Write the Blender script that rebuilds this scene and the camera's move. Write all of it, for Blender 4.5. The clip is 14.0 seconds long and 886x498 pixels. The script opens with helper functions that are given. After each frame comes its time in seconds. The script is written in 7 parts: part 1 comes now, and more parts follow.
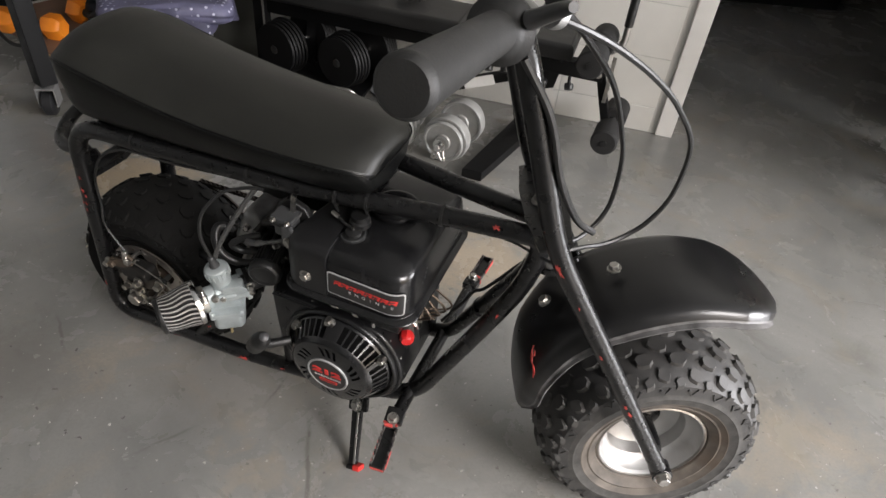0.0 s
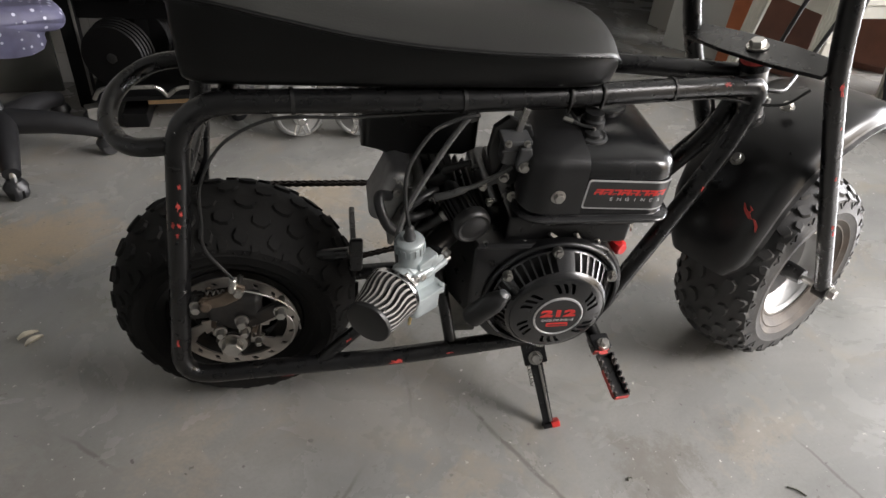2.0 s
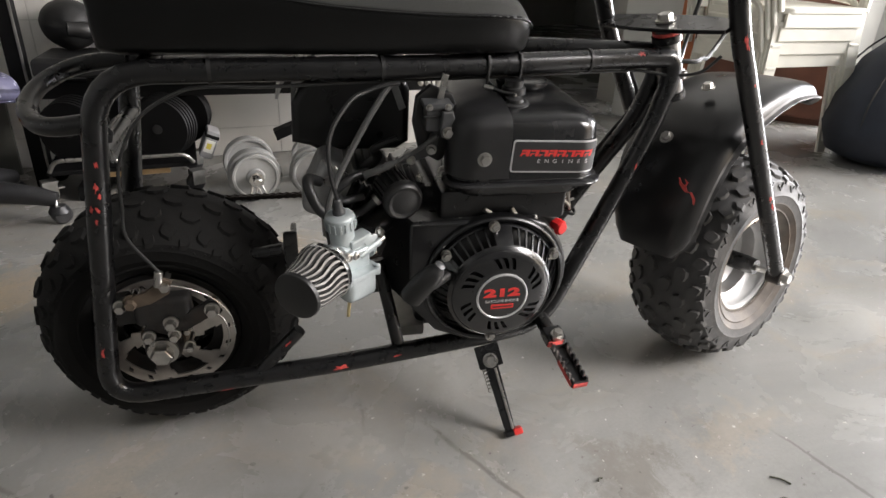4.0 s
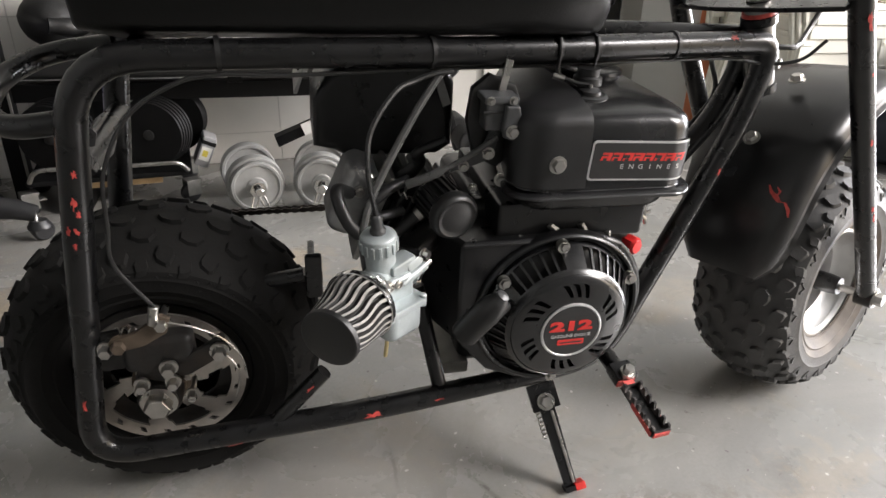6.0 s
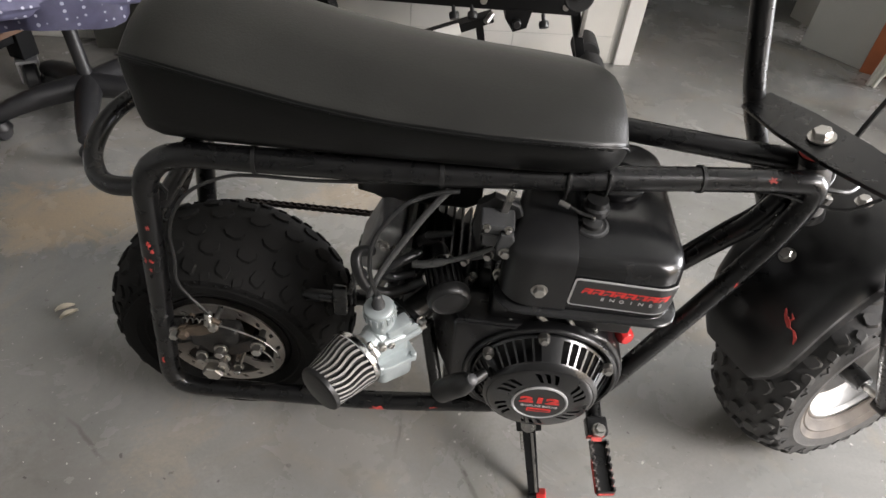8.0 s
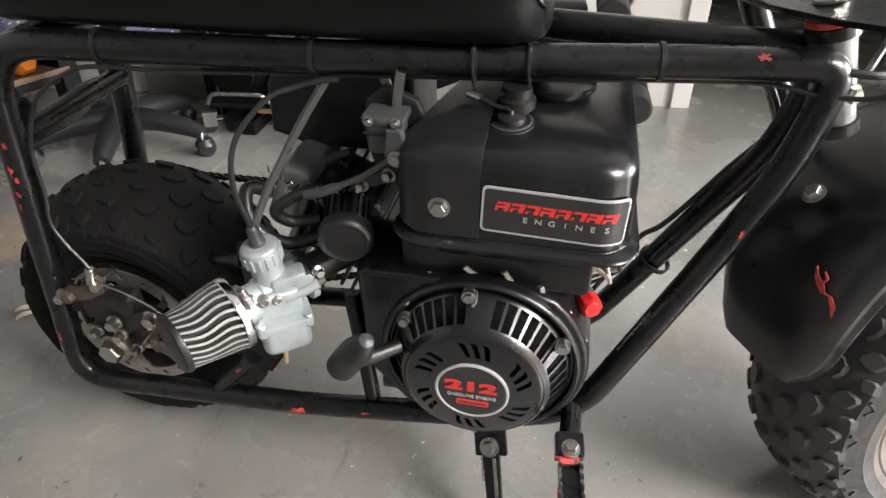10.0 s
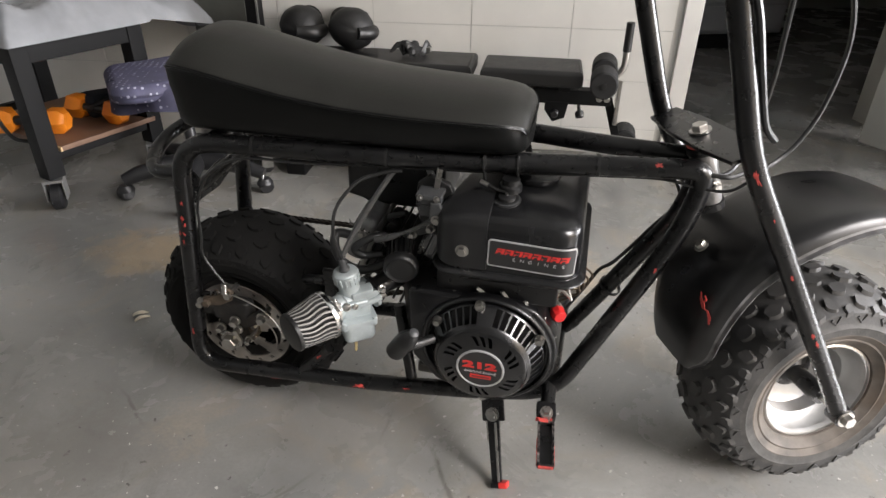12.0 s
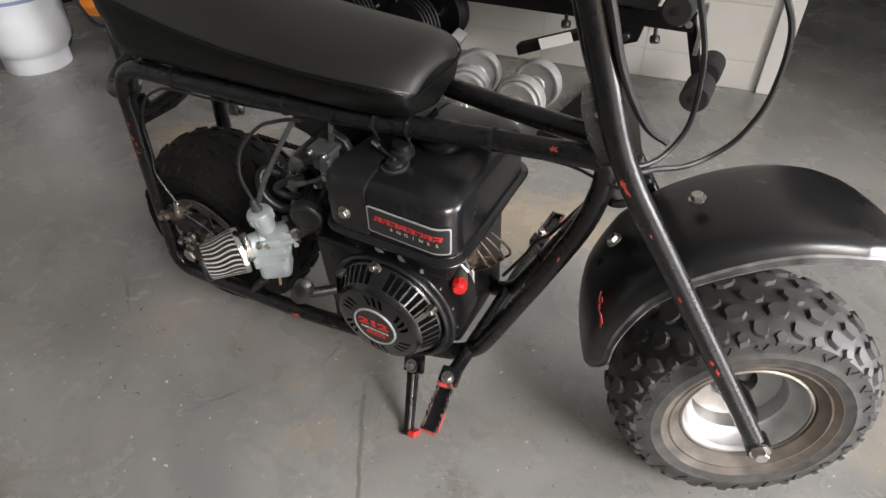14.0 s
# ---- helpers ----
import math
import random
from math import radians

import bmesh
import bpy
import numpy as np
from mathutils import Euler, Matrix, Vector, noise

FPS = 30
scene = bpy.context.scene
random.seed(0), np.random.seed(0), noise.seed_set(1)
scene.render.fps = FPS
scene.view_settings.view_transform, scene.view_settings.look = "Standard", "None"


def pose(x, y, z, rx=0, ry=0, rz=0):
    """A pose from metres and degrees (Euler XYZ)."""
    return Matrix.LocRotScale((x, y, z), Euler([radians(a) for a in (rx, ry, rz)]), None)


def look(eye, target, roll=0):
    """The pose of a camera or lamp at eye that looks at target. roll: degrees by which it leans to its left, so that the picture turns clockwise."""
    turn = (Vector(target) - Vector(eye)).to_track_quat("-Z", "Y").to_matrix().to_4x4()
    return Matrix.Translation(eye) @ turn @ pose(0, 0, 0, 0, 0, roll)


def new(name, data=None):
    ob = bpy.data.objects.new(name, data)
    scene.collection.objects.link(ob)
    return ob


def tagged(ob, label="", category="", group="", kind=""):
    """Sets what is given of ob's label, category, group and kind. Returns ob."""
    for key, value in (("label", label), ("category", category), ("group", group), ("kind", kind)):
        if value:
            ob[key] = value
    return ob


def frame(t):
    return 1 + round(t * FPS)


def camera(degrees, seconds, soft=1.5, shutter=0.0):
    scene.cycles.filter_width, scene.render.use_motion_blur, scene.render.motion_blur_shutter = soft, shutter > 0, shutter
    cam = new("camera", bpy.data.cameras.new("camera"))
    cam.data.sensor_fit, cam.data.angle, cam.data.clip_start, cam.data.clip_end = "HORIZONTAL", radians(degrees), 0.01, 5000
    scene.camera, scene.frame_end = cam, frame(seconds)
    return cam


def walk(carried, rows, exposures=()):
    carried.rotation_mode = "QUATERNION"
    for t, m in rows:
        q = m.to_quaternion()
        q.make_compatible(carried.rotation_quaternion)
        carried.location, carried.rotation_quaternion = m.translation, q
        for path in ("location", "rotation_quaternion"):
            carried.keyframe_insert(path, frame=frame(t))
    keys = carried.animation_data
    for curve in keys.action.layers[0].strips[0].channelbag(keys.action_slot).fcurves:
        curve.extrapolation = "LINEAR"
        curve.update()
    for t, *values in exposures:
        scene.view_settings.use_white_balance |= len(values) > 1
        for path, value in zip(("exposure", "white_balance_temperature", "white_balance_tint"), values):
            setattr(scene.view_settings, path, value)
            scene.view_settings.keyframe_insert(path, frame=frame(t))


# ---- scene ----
cam = camera(70.1, 14.0)
UNIT = 1.06  # metres to one unit of the plan
METRES, EYE, TILT, LEAN, TURN = 3.4 * UNIT, 1.111 * UNIT, -39.68, -4.95, 0.0
ROWS = [
    (0.0, 0.0, 0.0, 0.0, 0.0, 0.0, -0.0),
    (0.5, -0.0408, 0.0124, 0.0234, -5.69, -5.12, 5.97),
    (1.0, -0.0867, 0.0331, 0.0445, -13.61, -9.42, 11.65),
    (1.5, -0.1592, 0.0535, 0.0489, -22.73, -9.68, 16.5),
    (2.0, -0.2, 0.0772, -0.0028, -25.19, -3.35, 18.82),
    (2.5, -0.2176, 0.0436, -0.042, -25.86, 3.17, 19.78),
    (3.0, -0.2124, 0.0505, -0.053, -25.87, 4.88, 21.02),
    (5.5, -0.1853, 0.1304, -0.0437, -26.99, 8.04, 23.8),
    (6.0, -0.1915, 0.131, -0.0415, -27.32, 6.72, 23.4),
    (6.5, -0.1916, 0.1281, -0.0412, -28.27, 3.75, 22.51),
    (7.0, -0.1952, 0.0829, 0.019, -28.19, -2.34, 20.49),
    (7.5, -0.1899, 0.0562, 0.0487, -24.85, -5.24, 17.12),
    (8.0, -0.1353, 0.0775, 0.0259, -14.1, -4.82, 11.6),
    (8.5, -0.0864, 0.1267, -0.0116, -9.18, -1.03, 8.93),
    (9.0, -0.0765, 0.1314, -0.0332, -7.48, 5.18, 10.37),
    (11.5, -0.0882, 0.0587, -0.04, -4.02, 7.55, 8.61),
    (12.0, -0.0918, 0.0194, -0.0485, -4.11, 8.72, 8.85),
    (12.5, -0.0726, 0.0292, -0.0588, -1.86, 9.67, 7.78),
    (13.0, -0.0238, 0.04, -0.0424, 2.33, 9.32, 6.03),
    (13.5, -0.0137, 0.0056, -0.016, 3.28, 5.43, 3.43),
    (14.0, 0.0144, 0.031, -0.0255, 8.12, -0.19, 0.28),
]
EXPOSURE = [(0.0, 0.0), (1.5, 0.15), (3.0, 0.22), (5.5, 0.55), (6.5, 0.46), (7.5, 0.32), (8.2, 0.54), (9.0, 0.86), (9.6, 0.79), (11.5, 0.48), (12.5, 0.19), (14.0, 0.13)]
walk(cam, [(t, pose(0, 0, EYE, TILT, LEAN, TURN) @ pose(METRES * x, METRES * y, METRES * z, 90 + pitch, roll, yaw)) for t, x, y, z, yaw, pitch, roll in ROWS],
     exposures=[(t, e + 0.08, 6500, 12) for t, e in EXPOSURE])


# ---- world and light ----
world = bpy.data.worlds.new("world")
scene.world = world
world.use_nodes = True
wn = world.node_tree.nodes
sky = wn.new("ShaderNodeTexSky")
sky.sky_type = "NISHITA"
sky.sun_disc = False
sky.sun_elevation = radians(33)
sky.sun_rotation = radians(136)
sky.air_density, sky.dust_density = 1.0, 3.0
world.node_tree.links.new(sky.outputs[0], wn["Background"].inputs[0])
wn["Background"].inputs[1].default_value = 0.12

sun = new("sun", bpy.data.lights.new("sun", "SUN"))
sun.data.energy, sun.data.angle, sun.data.color = 3.6, radians(22), (1.0, 0.985, 0.985)
sun.matrix_world = look((0.69 * 5, -0.72 * 5, 0.66 * 5), (0.0, 0.0, 0.0))

# daylight from the unseen opening on the right, given by an area lamp
door_light = new("door_daylight", bpy.data.lights.new("door_daylight", "AREA"))
door_light.data.shape, door_light.data.size, door_light.data.size_y = "RECTANGLE", 2.0, 2.0
door_light.data.energy, door_light.data.color = 365.0, (1.0, 1.0, 1.02)
door_light.matrix_world = look((4.7, -0.05, 1.25), (0.2, 1.1, 0.4))


# ---- materials ----
def mat(name, colour, rough=0.5, metal=0.0, vary=0.12, scale=20.0, bump=0.0, bump_scale=200.0, spec=0.5, stain=None, stain_scale=3.0, stain_amount=0.5, coat=0.0):
    """A surface with variation at two scales, optional stains and fine relief."""
    m = bpy.data.materials.new(name)
    m.use_nodes = True
    nt = m.node_tree
    N, L = nt.nodes, nt.links
    p = N["Principled BSDF"]
    tc = N.new("ShaderNodeTexCoord")
    n1 = N.new("ShaderNodeTexNoise")
    n1.inputs["Scale"].default_value, n1.inputs["Detail"].default_value = scale, 6.0
    L.new(tc.outputs["Object"], n1.inputs["Vector"])
    r1 = N.new("ShaderNodeValToRGB")
    c = colour
    r1.color_ramp.elements[0].position, r1.color_ramp.elements[1].position = 0.3, 0.7
    r1.color_ramp.elements[0].color = (c[0] * (1 - vary), c[1] * (1 - vary), c[2] * (1 - vary), 1)
    r1.color_ramp.elements[1].color = (min(1, c[0] * (1 + vary)), min(1, c[1] * (1 + vary)), min(1, c[2] * (1 + vary)), 1)
    L.new(n1.outputs["Fac"], r1.inputs[0])
    out = r1.outputs[0]
    if stain:
        n2 = N.new("ShaderNodeTexNoise")
        n2.inputs["Scale"].default_value, n2.inputs["Detail"].default_value = stain_scale, 8.0
        L.new(tc.outputs["Object"], n2.inputs["Vector"])
        r2 = N.new("ShaderNodeValToRGB")
        r2.color_ramp.elements[0].position, r2.color_ramp.elements[1].position = 0.5, 0.72
        r2.color_ramp.elements[0].color, r2.color_ramp.elements[1].color = (0, 0, 0, 1), (stain_amount,) * 3 + (1,)
        L.new(n2.outputs["Fac"], r2.inputs[0])
        mx = N.new("ShaderNodeMixRGB")
        mx.inputs[2].default_value = (*stain, 1)
        L.new(r2.outputs[0], mx.inputs[0])
        L.new(out, mx.inputs[1])
        out = mx.outputs[0]
    L.new(out, p.inputs["Base Color"])
    mr = N.new("ShaderNodeMapRange")
    mr.inputs["To Min"].default_value, mr.inputs["To Max"].default_value = max(0.03, rough - 0.1), min(1.0, rough + 0.1)
    L.new(n1.outputs["Fac"], mr.inputs["Value"])
    L.new(mr.outputs[0], p.inputs["Roughness"])
    p.inputs["Metallic"].default_value = metal
    p.inputs["Specular IOR Level"].default_value = spec
    p.inputs["Coat Weight"].default_value = coat
    p.inputs["Coat Roughness"].default_value = 0.24
    if bump:
        nb = N.new("ShaderNodeTexNoise")
        nb.inputs["Scale"].default_value, nb.inputs["Detail"].default_value = bump_scale, 4.0
        L.new(tc.outputs["Object"], nb.inputs["Vector"])
        b = N.new("ShaderNodeBump")
        b.inputs["Strength"].default_value, b.inputs["Distance"].default_value = bump, 0.002
        L.new(nb.outputs["Fac"], b.inputs["Height"])
        L.new(b.outputs[0], p.inputs["Normal"])
    return m


M_FRAME = mat("black satin frame paint", (0.006, 0.006, 0.0063), 0.29, vary=0.3, scale=60, bump=0.04, bump_scale=300, spec=0.33, coat=0.3)
M_GLOSS = mat("black gloss tank paint", (0.008, 0.008, 0.0085), 0.24, vary=0.2, scale=25, bump=0.03, bump_scale=260)
M_SHROUD = mat("black engine cover paint", (0.0065, 0.0065, 0.007), 0.30, vary=0.25, scale=40)
M_FENDER = mat("black fender plastic", (0.0075, 0.0075, 0.008), 0.31, vary=0.3, scale=18, stain=(0.035, 0.033, 0.03), stain_scale=9, stain_amount=0.35)
# fender lip: the highlight along the edge is put into this pale colour
M_LIP_LIT = mat("pale highlighted fender edge", (0.12, 0.117, 0.117), 0.42, vary=0.5, scale=40, stain=(0.01, 0.01, 0.01), stain_scale=16, stain_amount=0.9)
# one seat vinyl; light from above is put into the top's paler colour
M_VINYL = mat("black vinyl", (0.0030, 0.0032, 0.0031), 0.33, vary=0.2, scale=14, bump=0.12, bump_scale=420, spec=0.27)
M_VINYL_LIT_TOP = mat("black vinyl with lit top", (0.0108, 0.0108, 0.0090), 0.46, vary=0.35, scale=9, bump=0.16, bump_scale=420, spec=0.5)
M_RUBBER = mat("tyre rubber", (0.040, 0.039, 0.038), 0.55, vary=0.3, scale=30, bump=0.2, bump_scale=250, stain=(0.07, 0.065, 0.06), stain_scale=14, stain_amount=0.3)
M_RUBBER_DARK = mat("dark tyre rubber", (0.0062, 0.006, 0.0055), 0.85, spec=0.25, vary=0.3, scale=30, bump=0.2, bump_scale=250)
M_DUST = mat("dusty tyre sidewall", (0.108, 0.092, 0.077), 0.72, vary=0.5, scale=22, bump=0.15, bump_scale=260, stain=(0.085, 0.055, 0.035), stain_scale=12, stain_amount=0.7)
# knob flanks and sidewall band: edge light and scuffing share this paler rubber
M_EDGE = mat("scuffed and lit rubber edge", (0.055, 0.053, 0.050), 0.6, vary=0.4, scale=60, bump=0.2, bump_scale=250)
M_RIM = mat("silver painted steel rim", (0.5, 0.5, 0.495), 0.42, metal=0.85, vary=0.12, scale=15, stain=(0.2, 0.15, 0.11), stain_scale=18, stain_amount=0.35)
M_STEEL = mat("zinc plated steel", (0.47, 0.455, 0.43), 0.3, metal=1.0, vary=0.15, scale=60)
M_CARB = mat("zinc carburettor casting", (0.40, 0.44, 0.445), 0.45, metal=0.45, vary=0.14, scale=45, bump=0.15, bump_scale=400)
M_CHROME = mat("chrome", (0.7, 0.7, 0.69), 0.16, metal=1.0, vary=0.06, scale=30)
M_DISC = mat("worn brake disc steel", (0.46, 0.43, 0.395), 0.36, metal=0.85, vary=0.2, scale=40, stain=(0.22, 0.15, 0.10), stain_scale=26, stain_amount=0.45)
M_IRON = mat("dark cast iron", (0.020, 0.019, 0.018), 0.48, metal=0.3, vary=0.35, scale=60, bump=0.2, bump_scale=300, stain=(0.06, 0.04, 0.03), stain_scale=25, stain_amount=0.5)
M_BRASS = mat("dull brass and rust", (0.13, 0.10, 0.075), 0.5, metal=0.6, vary=0.3, scale=50)
M_PLEAT_L = mat("pale pleated filter gauze", (0.26, 0.25, 0.235), 0.7, vary=0.2, scale=60)
M_PLEAT_D = mat("dark filter pleat", (0.022, 0.021, 0.02), 0.7, vary=0.2, scale=80)
M_BLACK_PL = mat("black plastic", (0.009, 0.009, 0.009), 0.42, vary=0.2, scale=50, bump=0.1, bump_scale=350)
M_GREYPL = mat("worn grey plastic", (0.045, 0.046, 0.047), 0.4, vary=0.25, scale=60, bump=0.1, bump_scale=300)
M_GRIP = mat("black rubber grip", (0.013, 0.013, 0.0125), 0.6, vary=0.2, scale=60, bump=0.15, bump_scale=500)
M_RED = mat("red paint", (0.55, 0.03, 0.025), 0.42, vary=0.15, scale=60)
M_CHIP = mat("chipped red undercoat", (0.5, 0.06, 0.05), 0.55, vary=0.35, scale=140)
M_REDPLASTIC = mat("red plastic cap", (0.6, 0.02, 0.02), 0.4, vary=0.08, scale=60)
M_BADGE = mat("dark badge foil", (0.02, 0.02, 0.02), 0.35, vary=0.1, scale=80)
M_BADGE_RIM = mat("silver badge border", (0.5, 0.5, 0.5), 0.35, metal=0.4, vary=0.06, scale=80)
M_COVER = mat("black satin cover paint", (0.0095, 0.0095, 0.010), 0.40, vary=0.25, scale=35, bump=0.08, bump_scale=320)
M_RECOIL = mat("black recoil enamel", (0.0045, 0.0045, 0.005), 0.24, vary=0.25, scale=60, coat=0.6)
M_VALVE = mat("pale cast aluminium", (0.34, 0.34, 0.335), 0.42, metal=0.7, vary=0.2, scale=45, bump=0.2, bump_scale=300)
M_CABLE = mat("black cable sheath", (0.015, 0.015, 0.015), 0.4, vary=0.1, scale=80)
M_CABLE_GREY = mat("grey cable sheath", (0.07, 0.07, 0.068), 0.3, vary=0.1, scale=80)
M_WORN = mat("worn black steel edge", (0.02, 0.018, 0.018), 0.35, metal=0.3, vary=0.5, scale=90, stain=(0.35, 0.31, 0.29), stain_scale=60, stain_amount=0.8)
M_HEAD = mat("worn head tube steel", (0.20, 0.195, 0.19), 0.34, metal=0.7, vary=0.3, scale=50, stain=(0.012, 0.012, 0.012), stain_scale=22, stain_amount=0.75)
M_CHAIN = mat("oily chain steel", (0.06, 0.05, 0.045), 0.45, metal=0.8, vary=0.3, scale=90)
M_ALU = mat("bare engine aluminium", (0.24, 0.235, 0.22), 0.5, metal=0.8, vary=0.2, scale=40, bump=0.2, bump_scale=300)


# ---- mesh helpers ----
def V(*a):
    return Vector(a)


def part(name, bm, material, parent=None, label="", m=None, sharp=35):
    """Links a bmesh as one mesh object, under a thing or a part if one is given; flat faces keep flat shading beside their bevels."""
    if m is not None:
        bm.transform(m)
    if parent is None:
        bm.transform(Matrix.Scale(UNIT, 4))
    bmesh.ops.recalc_face_normals(bm, faces=bm.faces)
    me = bpy.data.meshes.new(name)
    limit = math.cos(radians(sharp + 8))
    normals = []
    area = {f: f.calc_area() for f in bm.faces}
    for f in bm.faces:
        for v in f.verts:
            n = Vector((0, 0, 0))
            for g in v.link_faces:
                if g.normal.dot(f.normal) > limit:
                    n += g.normal * area[g]
            normals.append(n.normalized() if n.length > 1e-12 else f.normal)
    bm.to_mesh(me)
    bm.free()
    for p in me.polygons:
        p.use_smooth = True
    me.normals_split_custom_set(normals)
    for mm in material if isinstance(material, (list, tuple)) else [material]:
        me.materials.append(mm)
    ob = new(name, me)
    if parent is not None:
        ob.parent = parent
    if label:
        ob["label"] = label
    return ob


def fillet(pts, r, n=7):
    """A polyline with its corners rounded."""
    pts = [Vector(p) for p in pts]
    out = [pts[0]]
    for a, b, c in zip(pts, pts[1:], pts[2:]):
        d1, d2 = (a - b), (c - b)
        k = min(r, d1.length * 0.48, d2.length * 0.48)
        p, q = b + d1.normalized() * k, b + d2.normalized() * k
        for i in range(n + 1):
            t = i / n
            out.append(p * (1 - t) ** 2 + b * 2 * t * (1 - t) + q * t * t)
    out.append(pts[-1])
    return out


def curve(pts, n=8):
    """A smooth curve through the points."""
    pts = [Vector(p) for p in pts]
    P = [pts[0] * 2 - pts[1]] + pts + [pts[-1] * 2 - pts[-2]]
    out = []
    for i in range(1, len(P) - 2):
        a, b, c, d = P[i - 1], P[i], P[i + 1], P[i + 2]
        for k in range(n):
            t = k / n
            out.append(0.5 * (2 * b + (c - a) * t + (2 * a - 5 * b + 4 * c - d) * t * t + (3 * b - 3 * c + d - a) * t ** 3))
    out.append(pts[-1])
    return out


def sweep(bm, pts, rad, seg=14, closed=False, flat=1.0):
    """A tube along the points; rad may be a function of 0..1."""
    pts = [Vector(p) for p in pts]
    n = len(pts)
    rings = []
    side = None
    for i, p in enumerate(pts):
        a = pts[i - 1] if i or closed else p
        b = pts[(i + 1) % n] if i < n - 1 or closed else p
        t = (b - a).normalized()
        if side is None:
            side = t.orthogonal().normalized()
        side = (side - t * side.dot(t)).normalized()
        up = t.cross(side)
        r = rad(i / (n - 1)) if callable(rad) else rad
        rings.append([bm.verts.new(p + (side * math.cos(k * 2 * math.pi / seg) + up * math.sin(k * 2 * math.pi / seg) * flat) * r) for k in range(seg)])
    for i in range(n if closed else n - 1):
        A, Bq = rings[i], rings[(i + 1) % n]
        for k in range(seg):
            bm.faces.new((A[k], A[(k + 1) % seg], Bq[(k + 1) % seg], Bq[k]))
    if not closed:
        bm.faces.new(rings[0][::-1])
        bm.faces.new(rings[-1])
    return bm


def tube(pts, rad, seg=14, **k):
    return sweep(bmesh.new(), pts, rad, seg, **k)


def lathe(profile, seg=32, m=None, bm=None, close=False):
    """A body of revolution about z from (radius, height) pairs."""
    bm = bm or bmesh.new()
    rows = []
    for r, h in profile:
        if r < 1e-6:
            rows.append([bm.verts.new((0, 0, h))])
        else:
            rows.append([bm.verts.new((r * math.cos(2 * math.pi * k / seg), r * math.sin(2 * math.pi * k / seg), h)) for k in range(seg)])
    pairs = list(zip(rows, rows[1:]))
    if close:
        pairs.append((rows[-1], rows[0]))
    for A, Bq in pairs:
        for k in range(seg):
            j = (k + 1) % seg
            if len(A) == 1 and len(Bq) == 1:
                continue
            if len(A) == 1:
                bm.faces.new((A[0], Bq[j], Bq[k]))
            elif len(Bq) == 1:
                bm.faces.new((A[k], A[j], Bq[0]))
            else:
                bm.faces.new((A[k], A[j], Bq[j], Bq[k]))
    if m is not None:
        bmesh.ops.transform(bm, matrix=m, verts=[v for row in rows for v in row])
    return bm


def box(x0, x1, y0, y1, z0, z1, bevel=0.0, seg=2, m=None, bm=None):
    own = bm is None
    bm = bm or bmesh.new()
    vs = bmesh.ops.create_cube(bm, size=1.0)["verts"]
    for v in vs:
        v.co = V(x0 + (v.co.x + 0.5) * (x1 - x0), y0 + (v.co.y + 0.5) * (y1 - y0), z0 + (v.co.z + 0.5) * (z1 - z0))
    if bevel:
        es = list({e for v in vs for e in v.link_edges})
        r = bmesh.ops.bevel(bm, geom=es, offset=bevel, segments=seg, affect="EDGES", profile=0.5)
        vs = list({v for f in r["faces"] for v in f.verts} | {v for v in vs if v.is_valid})
    if m is not None:
        bmesh.ops.transform(bm, matrix=m, verts=bm.verts[:] if own else vs)
    return bm


def prism(poly, h0, h1, bevel=0.0, seg=2, m=None, bm=None):
    """A polygon in x, y drawn out from h0 to h1 along z."""
    own = bm is None
    bm = bm or bmesh.new()
    lo = [bm.verts.new((x, y, h0)) for x, y in poly]
    hi = [bm.verts.new((x, y, h1)) for x, y in poly]
    n = len(poly)
    fs = [bm.faces.new(lo[::-1]), bm.faces.new(hi)]
    for k in range(n):
        fs.append(bm.faces.new((lo[k], lo[(k + 1) % n], hi[(k + 1) % n], hi[k])))
    vs = lo + hi
    if bevel:
        bmesh.ops.recalc_face_normals(bm, faces=fs)
        es = list({e for f in fs[:2] for e in f.edges})
        r = bmesh.ops.bevel(bm, geom=es, offset=bevel, segments=seg, affect="EDGES", profile=0.5)
        vs = list({v for f in r["faces"] for v in f.verts} | {v for v in vs if v.is_valid})
    if m is not None:
        bmesh.ops.transform(bm, matrix=m, verts=bm.verts[:] if own else vs)
    return bm


def along(p, d, spin=0.0):
    """A pose at p whose z axis points along d."""
    q = Vector(d).to_track_quat("Z", "Y").to_matrix().to_4x4()
    return Matrix.Translation(p) @ q @ Matrix.Rotation(spin, 4, "Z")


def rod(a, b, r, seg=14, bm=None, bevel=0.0):
    a, b = Vector(a), Vector(b)
    h = (b - a).length
    k = min(bevel, r * 0.6)
    prof = [(0, 0), (r - k, 0), (r, k), (r, h - k), (r - k, h), (0, h)] if k else [(0, 0), (r, 0), (r, h), (0, h)]
    return lathe(prof, seg, along(a, b - a), bm)


def hex_bolt(p, d, r, h, bm=None, washer=True):
    """A hexagon head on a washer at p, facing along d."""
    bm = bm or bmesh.new()
    m = along(p, d)
    if washer:
        lathe([(0, 0), (r * 1.35, 0), (r * 1.35, h * 0.22), (0, h * 0.22)], 20, m, bm)
    lathe([(0, h * 0.2), (r, h * 0.2), (r, h * 0.85), (r * 0.85, h), (0, h)], 6, m, bm)
    return bm


def thing(name, label, category, m=None, group="", kind=""):
    ob = new(name)
    ob.empty_display_size = 0.05
    ob.matrix_world = Matrix.Scale(UNIT, 4) @ (m if m is not None else Matrix.Identity(4))
    return tagged(ob, label, category, group, kind)


